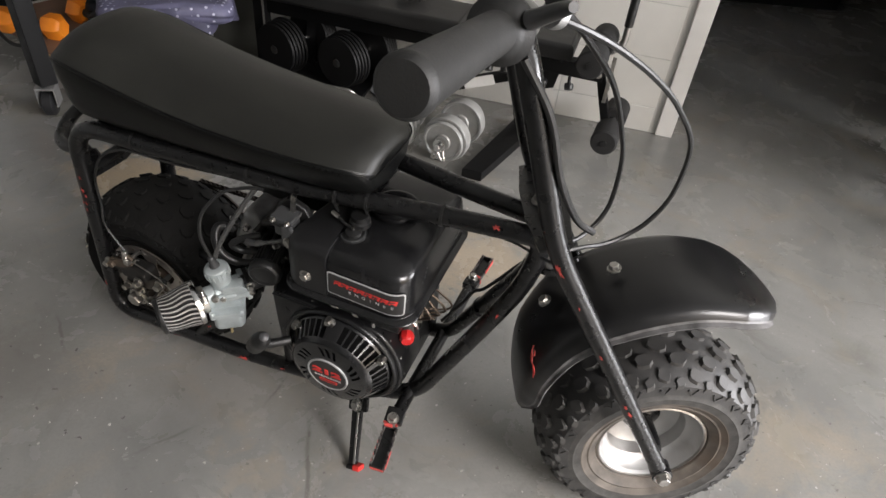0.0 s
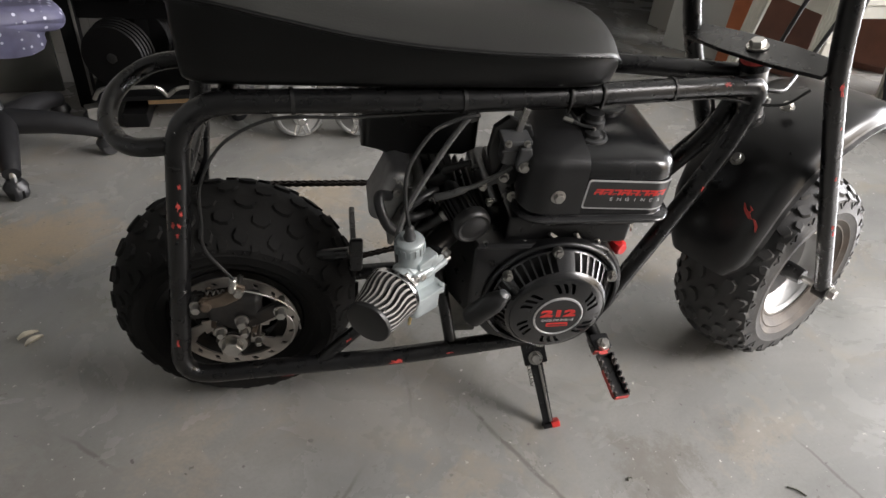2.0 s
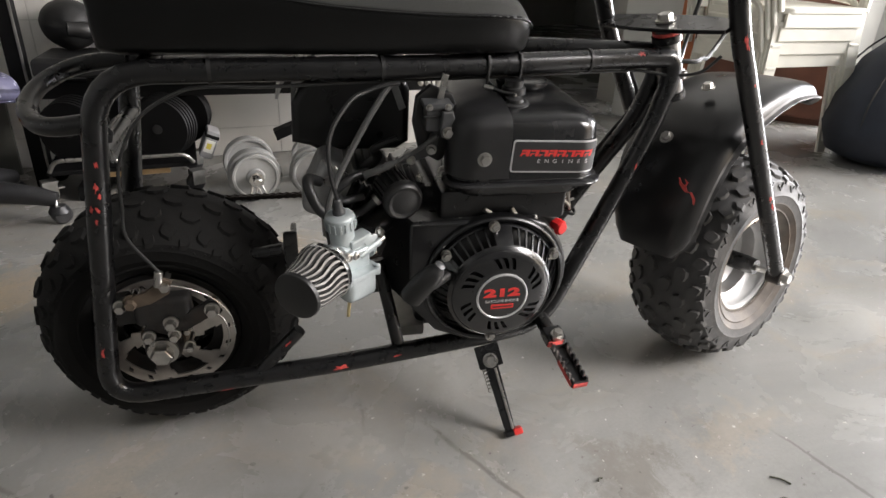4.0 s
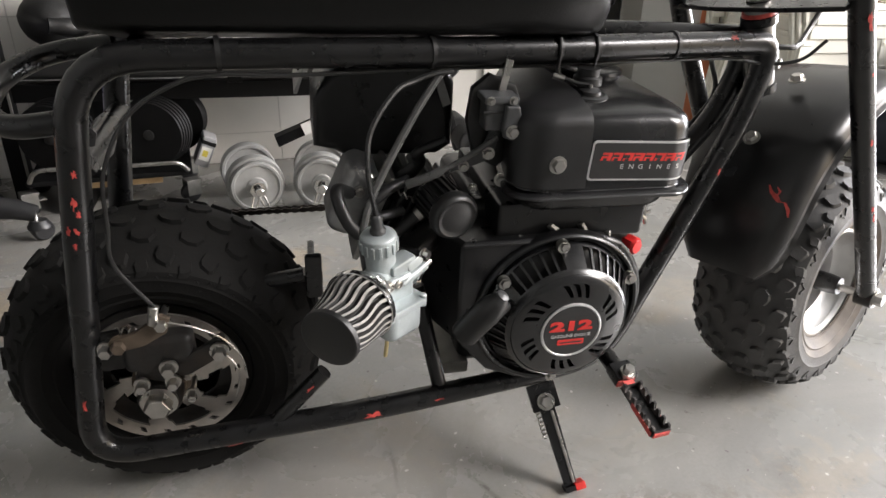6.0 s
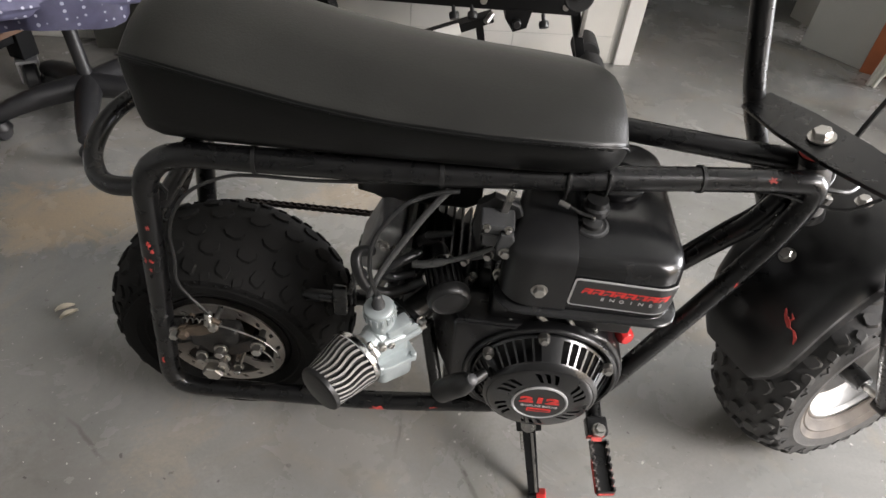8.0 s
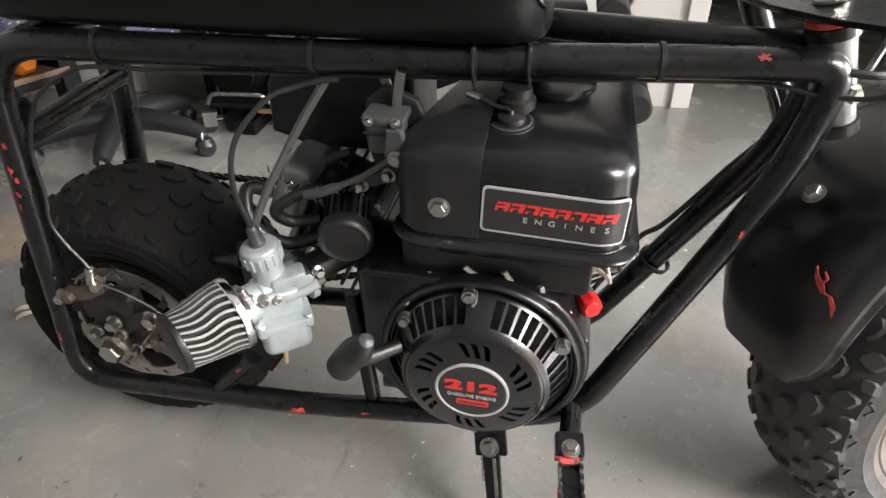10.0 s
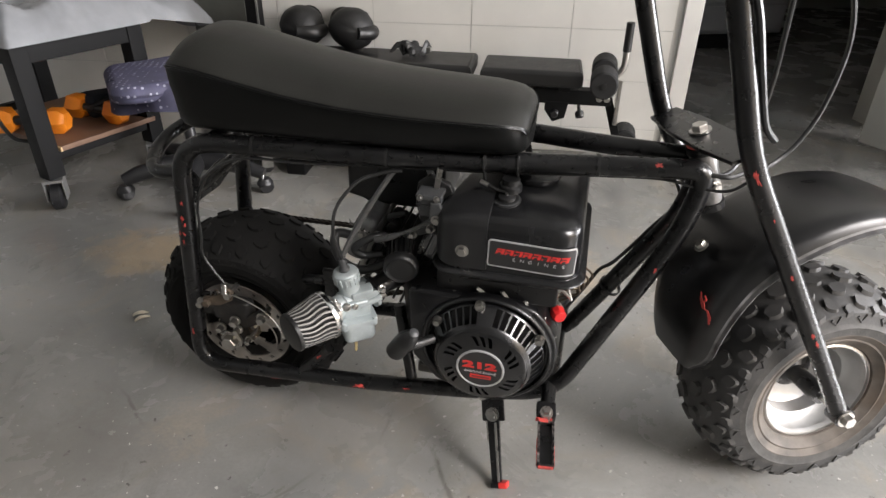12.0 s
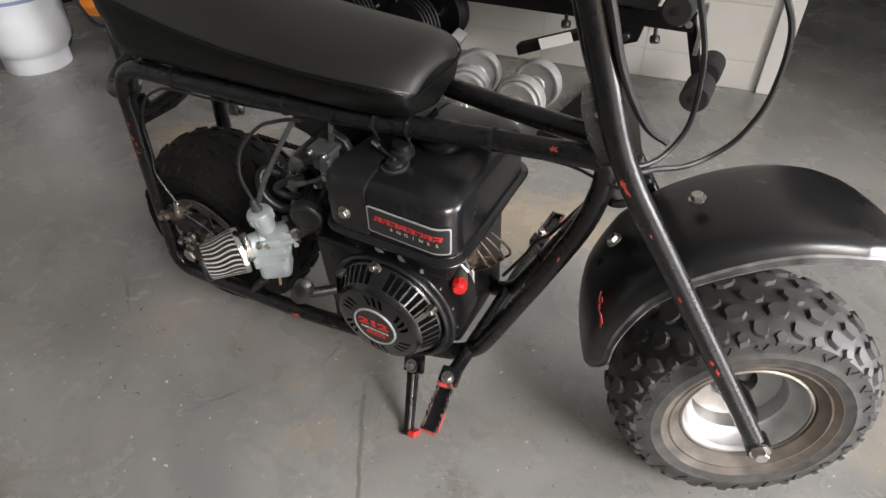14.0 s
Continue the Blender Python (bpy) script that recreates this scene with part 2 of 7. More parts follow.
# ---- the large structure ----
def concrete():
    """Sealed grey concrete: broad clouds, worn brown stains, dark patches, pale scuffs, dark specks and fine grain."""
    m = bpy.data.materials.new("sealed grey concrete")
    m.use_nodes = True
    N, L = m.node_tree.nodes, m.node_tree.links
    p = N["Principled BSDF"]
    tc = N.new("ShaderNodeTexCoord")

    def tex(scale, detail, rough=0.6, dist=0.0):
        n = N.new("ShaderNodeTexNoise")
        n.inputs["Scale"].default_value, n.inputs["Detail"].default_value = scale, detail
        n.inputs["Roughness"].default_value, n.inputs["Distortion"].default_value = rough, dist
        L.new(tc.outputs["Object"], n.inputs["Vector"])
        return n.outputs["Fac"]

    def ramp(src, a, b, lo=0.0, hi=1.0):
        r = N.new("ShaderNodeMapRange")
        r.inputs["From Min"].default_value, r.inputs["From Max"].default_value = a, b
        r.inputs["To Min"].default_value, r.inputs["To Max"].default_value = lo, hi
        L.new(src, r.inputs["Value"])
        return r.outputs[0]

    def mix(fac, a, colour):
        x = N.new("ShaderNodeMixRGB")
        L.new(fac, x.inputs[0])
        if isinstance(a, tuple):
            x.inputs[1].default_value = (*a, 1)
        else:
            L.new(a, x.inputs[1])
        x.inputs[2].default_value = (*colour, 1)
        return x.outputs[0]

    def maths(op, a, b=0.0):
        n = N.new("ShaderNodeMath")
        n.operation = op
        for k, v in enumerate((a, b)):
            if isinstance(v, (int, float)):
                n.inputs[k].default_value = v
            else:
                L.new(v, n.inputs[k])
        return n.outputs[0]
    sep = N.new("ShaderNodeSeparateXYZ")
    L.new(tc.outputs["Object"], sep.inputs[0])
    wob = maths("MULTIPLY", maths("SUBTRACT", tex(7.0, 10, 0.8), 0.5), 0.55)
    wob2 = maths("MULTIPLY", maths("SUBTRACT", tex(9.0, 10, 0.8, 0.8), 0.5), 0.55)
    fine = maths("MULTIPLY", maths("SUBTRACT", tex(9.0, 6, 0.6), 0.5), 0.03)

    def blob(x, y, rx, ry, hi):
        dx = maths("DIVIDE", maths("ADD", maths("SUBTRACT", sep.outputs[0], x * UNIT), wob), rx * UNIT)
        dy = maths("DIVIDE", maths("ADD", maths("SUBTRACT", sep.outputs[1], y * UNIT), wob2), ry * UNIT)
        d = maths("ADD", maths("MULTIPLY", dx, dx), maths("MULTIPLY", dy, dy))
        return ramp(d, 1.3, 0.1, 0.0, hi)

    def crack(x0, y0, x1, y1, w):
        ln = math.hypot(x1 - x0, y1 - y0)
        ux, uy = (x1 - x0) / ln, (y1 - y0) / ln
        px, py = maths("SUBTRACT", sep.outputs[0], x0 * UNIT), maths("SUBTRACT", sep.outputs[1], y0 * UNIT)
        run = maths("ADD", maths("MULTIPLY", px, ux), maths("MULTIPLY", py, uy))
        off = maths("ABSOLUTE", maths("ADD", maths("ADD", maths("MULTIPLY", px, -uy), maths("MULTIPLY", py, ux)), fine))
        inside = maths("MULTIPLY", ramp(run, 0.0, 0.06, 0, 1), ramp(run, ln * UNIT, ln * UNIT - 0.06, 0, 1))
        return maths("MULTIPLY", ramp(off, w, w * 0.3, 0, 0.55), inside)
    c = mix(ramp(tex(1.3, 8, 0.62, 0.8), 0.36, 0.66), (0.165, 0.165, 0.157), (0.285, 0.278, 0.259))
    c = mix(ramp(tex(3.1, 9, 0.68, 1.2), 0.52, 0.68, 0, 0.45), c, (0.27, 0.225, 0.165))
    c = mix(ramp(tex(2.3, 9, 0.7, 0.7), 0.54, 0.70, 0, 0.5), c, (0.16, 0.16, 0.125))
    c = mix(ramp(tex(6.0, 10, 0.75, 0.6), 0.54, 0.70, 0, 0.5), c, (0.11, 0.106, 0.095))
    for x, y, rx, ry, hi in ((0.152, 1.304, 0.26, 0.14, 0.6), (-0.273, 0.654, 0.06, 0.05, 0.2), (0.845, 0.779, 0.22, 0.12, 0.22), (-0.83, 1.60, 0.22, 0.13, 0.8), (-0.62, 0.927, 0.06, 0.09, 0.2), (-0.17, 1.525, 0.14, 0.09, 0.5), (0.25, 0.48, 0.12, 0.05, 0.2)):
        c = mix(blob(x, y, rx, ry, hi), c, (0.39, 0.305, 0.205))
    # four soft dark brown patches, one beneath the bike's middle
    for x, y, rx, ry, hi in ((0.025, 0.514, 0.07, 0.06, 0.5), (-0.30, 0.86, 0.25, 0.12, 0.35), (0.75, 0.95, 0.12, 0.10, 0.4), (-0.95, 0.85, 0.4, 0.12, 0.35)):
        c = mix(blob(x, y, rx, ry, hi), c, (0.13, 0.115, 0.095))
    c = mix(ramp(tex(17.0, 8, 0.75, 1.5), 0.63, 0.72, 0, 0.25), c, (0.5, 0.475, 0.42))
    c = mix(ramp(tex(26.0, 5, 0.65), 0.66, 0.70, 0, 0.7), c, (0.09, 0.085, 0.07))
    c = mix(ramp(tex(75.0, 3, 0.5), 0.695, 0.73, 0, 0.9), c, (0.62, 0.6, 0.55))
    c = mix(ramp(tex(60.0, 3, 0.5, 0.3), 0.70, 0.74, 0, 0.8), c, (0.06, 0.055, 0.05))
    c = mix(ramp(tex(150.0, 4, 0.6), 0.42, 0.75, 0, 0.32), c, (0.15, 0.145, 0.135))
    cracks = None
    for q in ((-0.185, 0.79, -0.12, 0.40, 0.006), (0.306, 0.46, 0.285, 0.12, 0.005), (-0.38, 0.752, -0.50, 0.67, 0.005), (-0.80, 1.03, -0.72, 0.90, 0.005), (-0.24, 0.90, -0.28, 0.78, 0.004)):
        k = crack(*q)
        cracks = k if cracks is None else maths("MAXIMUM", cracks, k)
    c = mix(cracks, c, (0.07, 0.065, 0.055))
    L.new(c, p.inputs["Base Color"])
    L.new(ramp(tex(4.0, 8, 0.65, 0.5), 0.3, 0.7, 0.19, 0.33), p.inputs["Roughness"])
    p.inputs["Specular IOR Level"].default_value = 0.6
    b = N.new("ShaderNodeBump")
    b.inputs["Strength"].default_value, b.inputs["Distance"].default_value = 0.12, 0.002
    L.new(maths("SUBTRACT", tex(45.0, 8, 0.7), cracks), b.inputs["Height"])
    L.new(b.outputs[0], p.inputs["Normal"])
    return m


M_FLOOR = concrete()


M_WALL = mat("off-white painted block", (0.66, 0.645, 0.605), 0.6, vary=0.05, scale=6, bump=0.12, bump_scale=90)
M_JAMB = mat("white gloss trim paint", (0.76, 0.745, 0.71), 0.4, vary=0.04, scale=8, bump=0.06, bump_scale=60)
# block joints: their thin shadow is put into this darker white
M_MORTAR = mat("white mortar joint with shadow", (0.52, 0.51, 0.48), 0.6, vary=0.05, scale=9, bump=0.12, bump_scale=90)
# walls by and beyond the doorway: their shade is put into this grey
M_GREYWALL = mat("beige-grey wall in shade", (0.3, 0.29, 0.26), 0.65, vary=0.06, scale=5)
# side walls and ceiling: greys lowered to hold down bounced light
M_DARKWALL = mat("grey low-bounce wall", (0.4, 0.4, 0.385), 0.7, vary=0.08, scale=4)
M_CEIL = mat("grey ceiling board", (0.42, 0.42, 0.40), 0.8, vary=0.05, scale=3)


def slab(name, x0, x1, y0, y1, z0, z1, material, label, category, bevel=0.0):
    ob = part(name, box(x0, x1, y0, y1, z0, z1, bevel), material)
    return tagged(ob, label, category, kind="structure")


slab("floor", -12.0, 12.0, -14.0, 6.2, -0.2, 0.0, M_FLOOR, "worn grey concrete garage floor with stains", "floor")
# the block wall runs at an angle; its frame starts at its end by the doorway
WALLM = Matrix.Translation((0.945, 2.095, 0)) @ pose(0, 0, 0, 0, 0, -14.6)
wall_north = tagged(part("wall_north", box(-4.6, 0.0, 0.0025, 0.135, 0.0, 3.0), M_MORTAR, m=WALLM), "off-white painted concrete block wall", "wall", kind="structure")
slab("wall_west", -3.6, -3.4, -1.2, 3.6, 0.0, 3.0, M_DARKWALL, "grey garage side wall out of view, darkened to cut bounce", "wall")
# side wall cut short, unseen beam added: the daylight lamp's opening
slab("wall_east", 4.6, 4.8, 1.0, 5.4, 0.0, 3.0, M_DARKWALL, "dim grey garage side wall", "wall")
slab("unseen_lintel_east", 4.6, 4.8, -1.2, 1.0, 2.3, 3.0, M_DARKWALL, "added unseen beam over the side opening", "wall")
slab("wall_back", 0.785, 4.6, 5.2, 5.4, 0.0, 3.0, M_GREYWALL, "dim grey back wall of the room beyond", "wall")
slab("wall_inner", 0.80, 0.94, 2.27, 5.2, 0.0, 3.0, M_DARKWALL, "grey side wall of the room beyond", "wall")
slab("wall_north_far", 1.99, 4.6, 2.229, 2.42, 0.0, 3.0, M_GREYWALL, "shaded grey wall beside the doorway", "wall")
slab("door_header", 0.99, 1.99, 2.229, 2.42, 1.95, 3.0, M_WALL, "painted wall over the inner doorway", "wall")
# unseen walls and beam, placed to block and bound the incoming daylight
slab("unseen_wall_south", -3.4, 0.85, -1.2, -1.0, 0.0, 3.0, M_DARKWALL, "added unseen grey wall that shades part of the floor", "wall")
slab("unseen_wall_south_east", 4.4, 4.6, -1.2, -1.0, 0.0, 3.0, M_DARKWALL, "added unseen grey wall that ends the daylight opening", "wall")
slab("unseen_lintel", 0.85, 4.4, -1.2, -1.0, 2.75, 3.0, M_WALL, "added unseen beam that bounds the daylight opening", "wall")
slab("ceiling", -3.6, 4.8, -1.2, 5.4, 3.0, 3.1, M_CEIL, "plain grey garage ceiling", "ceiling")
tagged(part("trim", box(-0.052, 0.010, -0.012, 0.139, 0.0, 1.95, 0.004), M_JAMB, m=WALLM), "white painted door jamb", "trim", kind="structure")

# ---- the mini bike ----
BIKE = Matrix.Translation((0.1945, 0.7430, 0.0)) @ pose(0, 0, 0, 0, 0, -22.5) @ pose(0, 0, 0, 4.0, 0, 0)
FORK = Matrix.Translation((0, 0, 0.628)) @ Matrix.Rotation(radians(-17.65), 4, "Y") @ Matrix.Rotation(radians(24.5), 4, "Z")
bike = thing("mini_bike", "black mini bike with knobby tyres on its side stand", "mini bike", BIKE)


def bpart(name, bm, material, label="", parent=None, m=None, sharp=35):
    return part(name, bm, material, parent or bike, label, m, sharp)


TR = 0.0145
# two side loops of bent tube
for s in (-1, 1):
    loop = [(-0.42, s * 0.078, 0.581), (-0.60, s * 0.088, 0.581), (-0.752, s * 0.092, 0.579), (-0.822, s * 0.098, 0.108), (-0.70, s * 0.100, 0.1195), (-0.488, s * 0.105, 0.139), (-0.26, s * 0.09, 0.155),
            (-0.150, s * 0.060 + 0.040 * (s > 0), 0.150), (-0.036, s * 0.032 + 0.018 * (s > 0), 0.395), (0.000, s * 0.024, 0.480), (0.014, s * 0.021, 0.545), (0.014, s * 0.021, 0.581), (-0.030, s * 0.024, 0.581), (-0.129, s * 0.037, 0.581), (-0.28, s * 0.062, 0.581), (-0.42, s * 0.078, 0.581)]
    bpart("frame_rail", tube(fillet(loop, 0.065), TR, 16), M_FRAME)
    bpart("axle_brace", tube([(-0.615, s * 0.1, 0.125), (-0.545, s * 0.1, 0.205)], 0.010, 10), M_FRAME)
bpart("engine_upright", tube([(-0.396, -0.092, 0.150), (-0.425, -0.055, 0.290)], 0.010, 10), M_FRAME)
for x, z in ((-0.70, 0.581), (-0.763, 0.478), (-0.27, 0.155)):
    bpart("cross_tube", tube([(x, -0.092, z), (x, 0.092, z)], 0.011, 12), M_FRAME)
grab_loop = [(-0.755, -0.085, 0.520), (-0.822, -0.080, 0.510), (-0.856, -0.03, 0.516), (-0.856, 0.03, 0.532), (-0.822, 0.080, 0.546), (-0.755, 0.085, 0.555)]
bpart("grab_rail", tube(fillet(grab_loop, 0.028), 0.0115, 14), M_FRAME)
part("rail_tab", prism([(-0.012, -0.012), (0.016, -0.012), (0.02, 0.0), (0.012, 0.012), (-0.012, 0.012)], -0.003, 0.003, 0.001, m=Matrix.Translation((-0.768, -0.072, 0.50)) @ pose(0, 0, 0, 70, 0, 20)), M_FRAME, bike)
bpart("rear_bracket", prism([(-0.085, -0.016), (-0.02, -0.020), (0.03, -0.012), (0.085, -0.014), (0.085, 0.008), (0.02, 0.014), (-0.03, 0.010), (-0.085, 0.012)], -0.003, 0.003, 0.001, m=Matrix.Translation((-0.763, 0.0, 0.478)) @ pose(0, 0, 0, 55, 0, 90)), M_FRAME)
bpart("tab_bolt", hex_bolt((-0.770, -0.080, 0.504), (0, -1, 0.3), 0.006, 0.006), M_STEEL)
# head tube
hd = V(-math.sin(radians(17.65)), 0, math.cos(radians(17.65)))
hp = V(0, 0, 0.628)
bpart("head_tube", rod(hp - hd * 0.118, hp - hd * 0.014, 0.0185, 20, bevel=0.002), M_HEAD, "worn head tube with bare steel showing")
for d in (0.112, 0.024):
    bpart("bearing_cup", lathe([(0.0175, -0.006), (0.0215, -0.005), (0.0215, 0.005), (0.0175, 0.006)], 24, along(hp - hd * d, hd)), M_FRAME)
bpart("bearing_ring", lathe([(0.0170, -0.0025), (0.0200, -0.0025), (0.0200, 0.0025), (0.0170, 0.0025)], 24, along(hp - hd * 0.0155, hd)), M_CHIP, "red-stained upper bearing ring")
bpart("stop_bolt", hex_bolt(hp - hd * 0.075 + V(0.010, -0.017, 0), (0.5, -0.86, 0), 0.007, 0.008), M_STEEL)


# front wheel and fork, in the turned steering's own axes
def tyre(R, hw, rim_r, lug, material, m, name, parent, label, dusty, seed, drop=0.026):
    rnd = random.Random(seed)
    base = R - lug

    def rho(y):
        k = abs(y) / hw
        return base - drop * k ** 2.4
    prof = []
    ys = [-1, -0.8, -0.6, -0.4, -0.2, 0, 0.2, 0.4, 0.6, 0.8, 1]
    side = [(rim_r, 0.70), (rim_r + 0.003, 0.76), (rim_r + 0.005, 0.84), (rim_r + 0.009, 0.87), (rim_r + 0.017, 0.945), (rim_r + 0.0185, 0.968), (rim_r + 0.0205, 0.968), (rim_r + 0.0215, 0.962), (rim_r + 0.030, 1.02), (rim_r + 0.0315, 1.036), (rim_r + 0.033, 1.034), (rim_r + 0.044, 1.055), (rim_r + 0.047, 1.072), (rim_r + 0.050, 1.06), (base - drop - 0.016, 1.04), (base - drop - 0.006, 1.015)]
    prof += [(r, -hw * k) for r, k in side]
    prof += [(rho(y * hw), y * hw) for y in ys]
    prof += [(r, hw * k) for r, k in side[::-1]]
    bm = lathe(prof, 72)
    for f in bm.faces:
        r = math.hypot(*f.calc_center_median().xy)
        f.material_index = (1 if r < rim_r + 0.038 else 2 if r < rim_r + 0.056 else 0) if dusty else 0

    def lugs(n, off, outline, yc, h, flip=1):
        for i in range(n):
            a0 = (i + off) * 2 * math.pi / n
            j = rnd.uniform(-0.0008, 0.0008)
            lo, hi = [], []
            for (u, w) in outline:
                y = yc + w * flip
                y = max(-hw * 1.03, min(hw * 1.03, y))
                r0 = rho(y)
                a = a0 + u / r0
                lo.append(bm.verts.new(((r0 - 0.003) * math.cos(a), (r0 - 0.003) * math.sin(a), y)))
            cu = sum(u for u, w in outline) / len(outline)
            cw = sum(w for u, w in outline) / len(outline)
            for (u, w) in outline:
                u, w = cu + (u - cu) * 0.89, cw + (w - cw) * 0.89
                y = max(-hw * 1.02, min(hw * 1.02, yc + w * flip))
                r1 = rho(y) + h + j
                a = a0 + u / R
                hi.append(bm.verts.new((r1 * math.cos(a), r1 * math.sin(a), y)))
            k = len(outline)
            bm.faces.new(hi)
            for q in range(k):
                bm.faces.new((lo[q], lo[(q + 1) % k], hi[(q + 1) % k], hi[q])).material_index = 2 if dusty else 0

    def block(l, w, turn, cut=0.45):
        pts = [(l, -w * cut), (l, w * cut), (l * cut, w), (-l * cut, w), (-l, w * cut), (-l, -w * cut), (-l * cut, -w), (l * cut, -w)]
        c, q = math.cos(turn), math.sin(turn)
        return [(c * a - q * b, q * a + c * b) for a, b in pts]

    arrow = [(0.0145, -0.004), (0.0135, 0.006), (0.004, 0.0105), (-0.0075, 0.0105), (-0.015, 0.0025), (-0.0135, -0.007), (-0.0035, -0.0105), (0.0075, -0.0095)]
    n = 22
    lugs(n, 0.0, block(0.0155, 0.0115, 0.35), -0.0165, lug)
    lugs(n, 0.5, block(0.0155, 0.0115, -0.35), 0.0165, lug)
    for s in (-1, 1):
        lugs(n, 0.5 if s < 0 else 0.0, arrow, s * hw * 0.54, lug, s)
        lugs(n, 0.0 if s < 0 else 0.5, block(0.0105, 0.0088, 0.35 * s, 0.62), s * hw * 0.83, lug * 0.9, s)
        lugs(n, 0.5 if s < 0 else 0.0, block(0.0080, 0.0058, -0.30 * s, 0.62), s * hw * 0.955, lug * 0.8, s)
        # bent ridges on the upper sidewall
        for i in range(n):
            a0 = (i + (0.0 if s < 0 else 0.5)) * 2 * math.pi / n
            top, bot = [], []
            for u, d in ((-0.010, 0.003), (-0.006, 0.009), (0.0, 0.016), (0.004, 0.011), (0.009, 0.006), (0.0065, 0.004), (0.0025, 0.008), (0.0, 0.012), (-0.0035, 0.0075), (-0.007, 0.0015)):
                rr = base - drop - d
                a = a0 + u / rr
                z = s * hw * (1.008 + 0.022 * d / 0.014)
                top.append(bm.verts.new((rr * math.cos(a), rr * math.sin(a), z + s * 0.0018)))
                bot.append(bm.verts.new((rr * math.cos(a), rr * math.sin(a), z - s * 0.004)))
            m10 = 10
            for k in range(4):
                bm.faces.new((top[k], top[k + 1], top[m10 - 2 - k], top[m10 - 1 - k]))
            for k in range(m10):
                bm.faces.new((bot[k], bot[(k + 1) % m10], top[(k + 1) % m10], top[k]))
    bm.transform(m)
    wm = BIKE @ Matrix.Identity(4)
    inv = wm.inverted()
    for v in bm.verts:
        w = wm @ v.co
        if w.z < 0.001:
            w.z = 0.001
            v.co = inv @ w
    return part(name, bm, [material, M_DUST, M_EDGE], parent, label, sharp=28)


def rim(rim_r, hw, m, dished=True):
    w = hw * 0.78
    prof = [(rim_r - 0.006, -w * 0.9), (rim_r - 0.003, -w), (rim_r + 0.002, -w * 1.02), (rim_r + 0.002, -w * 0.97), (rim_r - 0.004, -w * 0.93), (rim_r - 0.010, -w * 0.62), (rim_r - 0.022, -w * 0.5),
            (rim_r - 0.024, -w * 0.1), (rim_r - 0.036, w * 0.02), (0.034, w * 0.06), (0.034, w * 0.1), (rim_r - 0.034, w * 0.1), (rim_r - 0.022, w * 0.3), (rim_r - 0.010, w * 0.62), (rim_r - 0.004, w), (rim_r + 0.003, w)]
    return lathe(prof, 56, m)


AX = V(0.113, 0.0, -0.488)
# in wheel axes: z runs to the far side, so the near face lies at -z
WHEEL = FORK @ Matrix.Translation(AX) @ Matrix(((1, 0, 0, 0), (0, 0, 1, 0), (0, 1, 0, 0), (0, 0, 0, 1)))
front_wheel = bpart("front_wheel", rim(0.0905, 0.078, WHEEL), M_RIM, "silver painted steel rim with rust specks")
tyre(0.1938, 0.078, 0.0905, 0.0062, M_RUBBER, WHEEL, "tyre", front_wheel, "knobby off-road tyre with dusty brown sidewall", True, 3)
part("hub", lathe([(0, -0.075), (0.014, -0.075), (0.016, -0.06), (0.016, -0.01), (0.034, 0.0), (0.034, 0.008), (0.016, 0.02), (0.014, 0.09), (0, 0.09)], 24, WHEEL), M_FRAME, front_wheel)
part("rim_lip", lathe([(0.0895, -0.0640), (0.0925, -0.0632), (0.0945, -0.0610), (0.0925, -0.0600)], 56, WHEEL), M_DISC, front_wheel, "rusty rim lip")
part("valve", lathe([(0, 0), (0.005, 0), (0.004, 0.03), (0, 0.03)], 10, WHEEL @ along((0.045, 0.072, -0.02), (-0.1, -0.2, -1))), M_BRASS, front_wheel)

for s in (-1, 1):
    leg = [(0.112, s * 0.114, -0.488), (0.0, s * 0.114, 0.0), (0.0, s * 0.114, 0.25)]
    if s < 0:
        leg += [(-0.005, -0.13, 0.285), (-0.023, -0.184, 0.300), (-0.088, -0.368, 0.341)]
    else:
        leg += [(-0.005, 0.13, 0.285), (-0.023, 0.184, 0.300), (-0.088, 0.368, 0.341)]
    bpart("fork_leg", tube(fillet(leg, 0.05), 0.0135, 16), M_FRAME, m=FORK)
    bpart("fork_dropout", lathe([(0, -0.014), (0.017, -0.012), (0.017, 0.012), (0, 0.014)], 18, FORK @ along((0.113, s * 0.114, -0.489), (0, 1, 0))), M_FRAME)
    g0, g1 = V(-0.023, s * 0.184, 0.300), V(-0.092, s * 0.376, 0.342)
    gm = FORK @ along(g0, g1 - g0)
    gl = (g1 - g0).length
    bpart("handlebar_grip", lathe([(0, -0.004), (0.030, -0.004), (0.031, 0.004), (0.024, 0.010), (0.0185, 0.018), (0.0190, gl * 0.5), (0.0200, gl - 0.012), (0.0212, gl - 0.007), (0.0208, gl - 0.002), (0.0175, gl + 0.002), (0, gl + 0.003)], 28, gm), M_GRIP, "ribbed black rubber grip")
axle = rod((0.113, -0.135, -0.489), (0.113, 0.135, -0.489), 0.006, 12)
bpart("axle_bolt", hex_bolt((0.113, -0.126, -0.489), (0, -1, 0), 0.0105, 0.012, axle), M_STEEL, "zinc plated axle bolt", m=FORK)
bpart("fork_bridge", prism([(0.022, -0.108), (0.03, -0.04), (0.03, 0.04), (0.022, 0.108), (-0.02, 0.108), (-0.028, 0.04), (-0.028, -0.04), (-0.02, -0.108)], -0.006, 0.0, 0.0015), M_FRAME, m=FORK)
bpart("stem_bolt", hex_bolt((0, 0, 0.001), (0, 0, 1), 0.011, 0.011), M_STEEL, "large zinc plated stem bolt and washer", m=FORK)


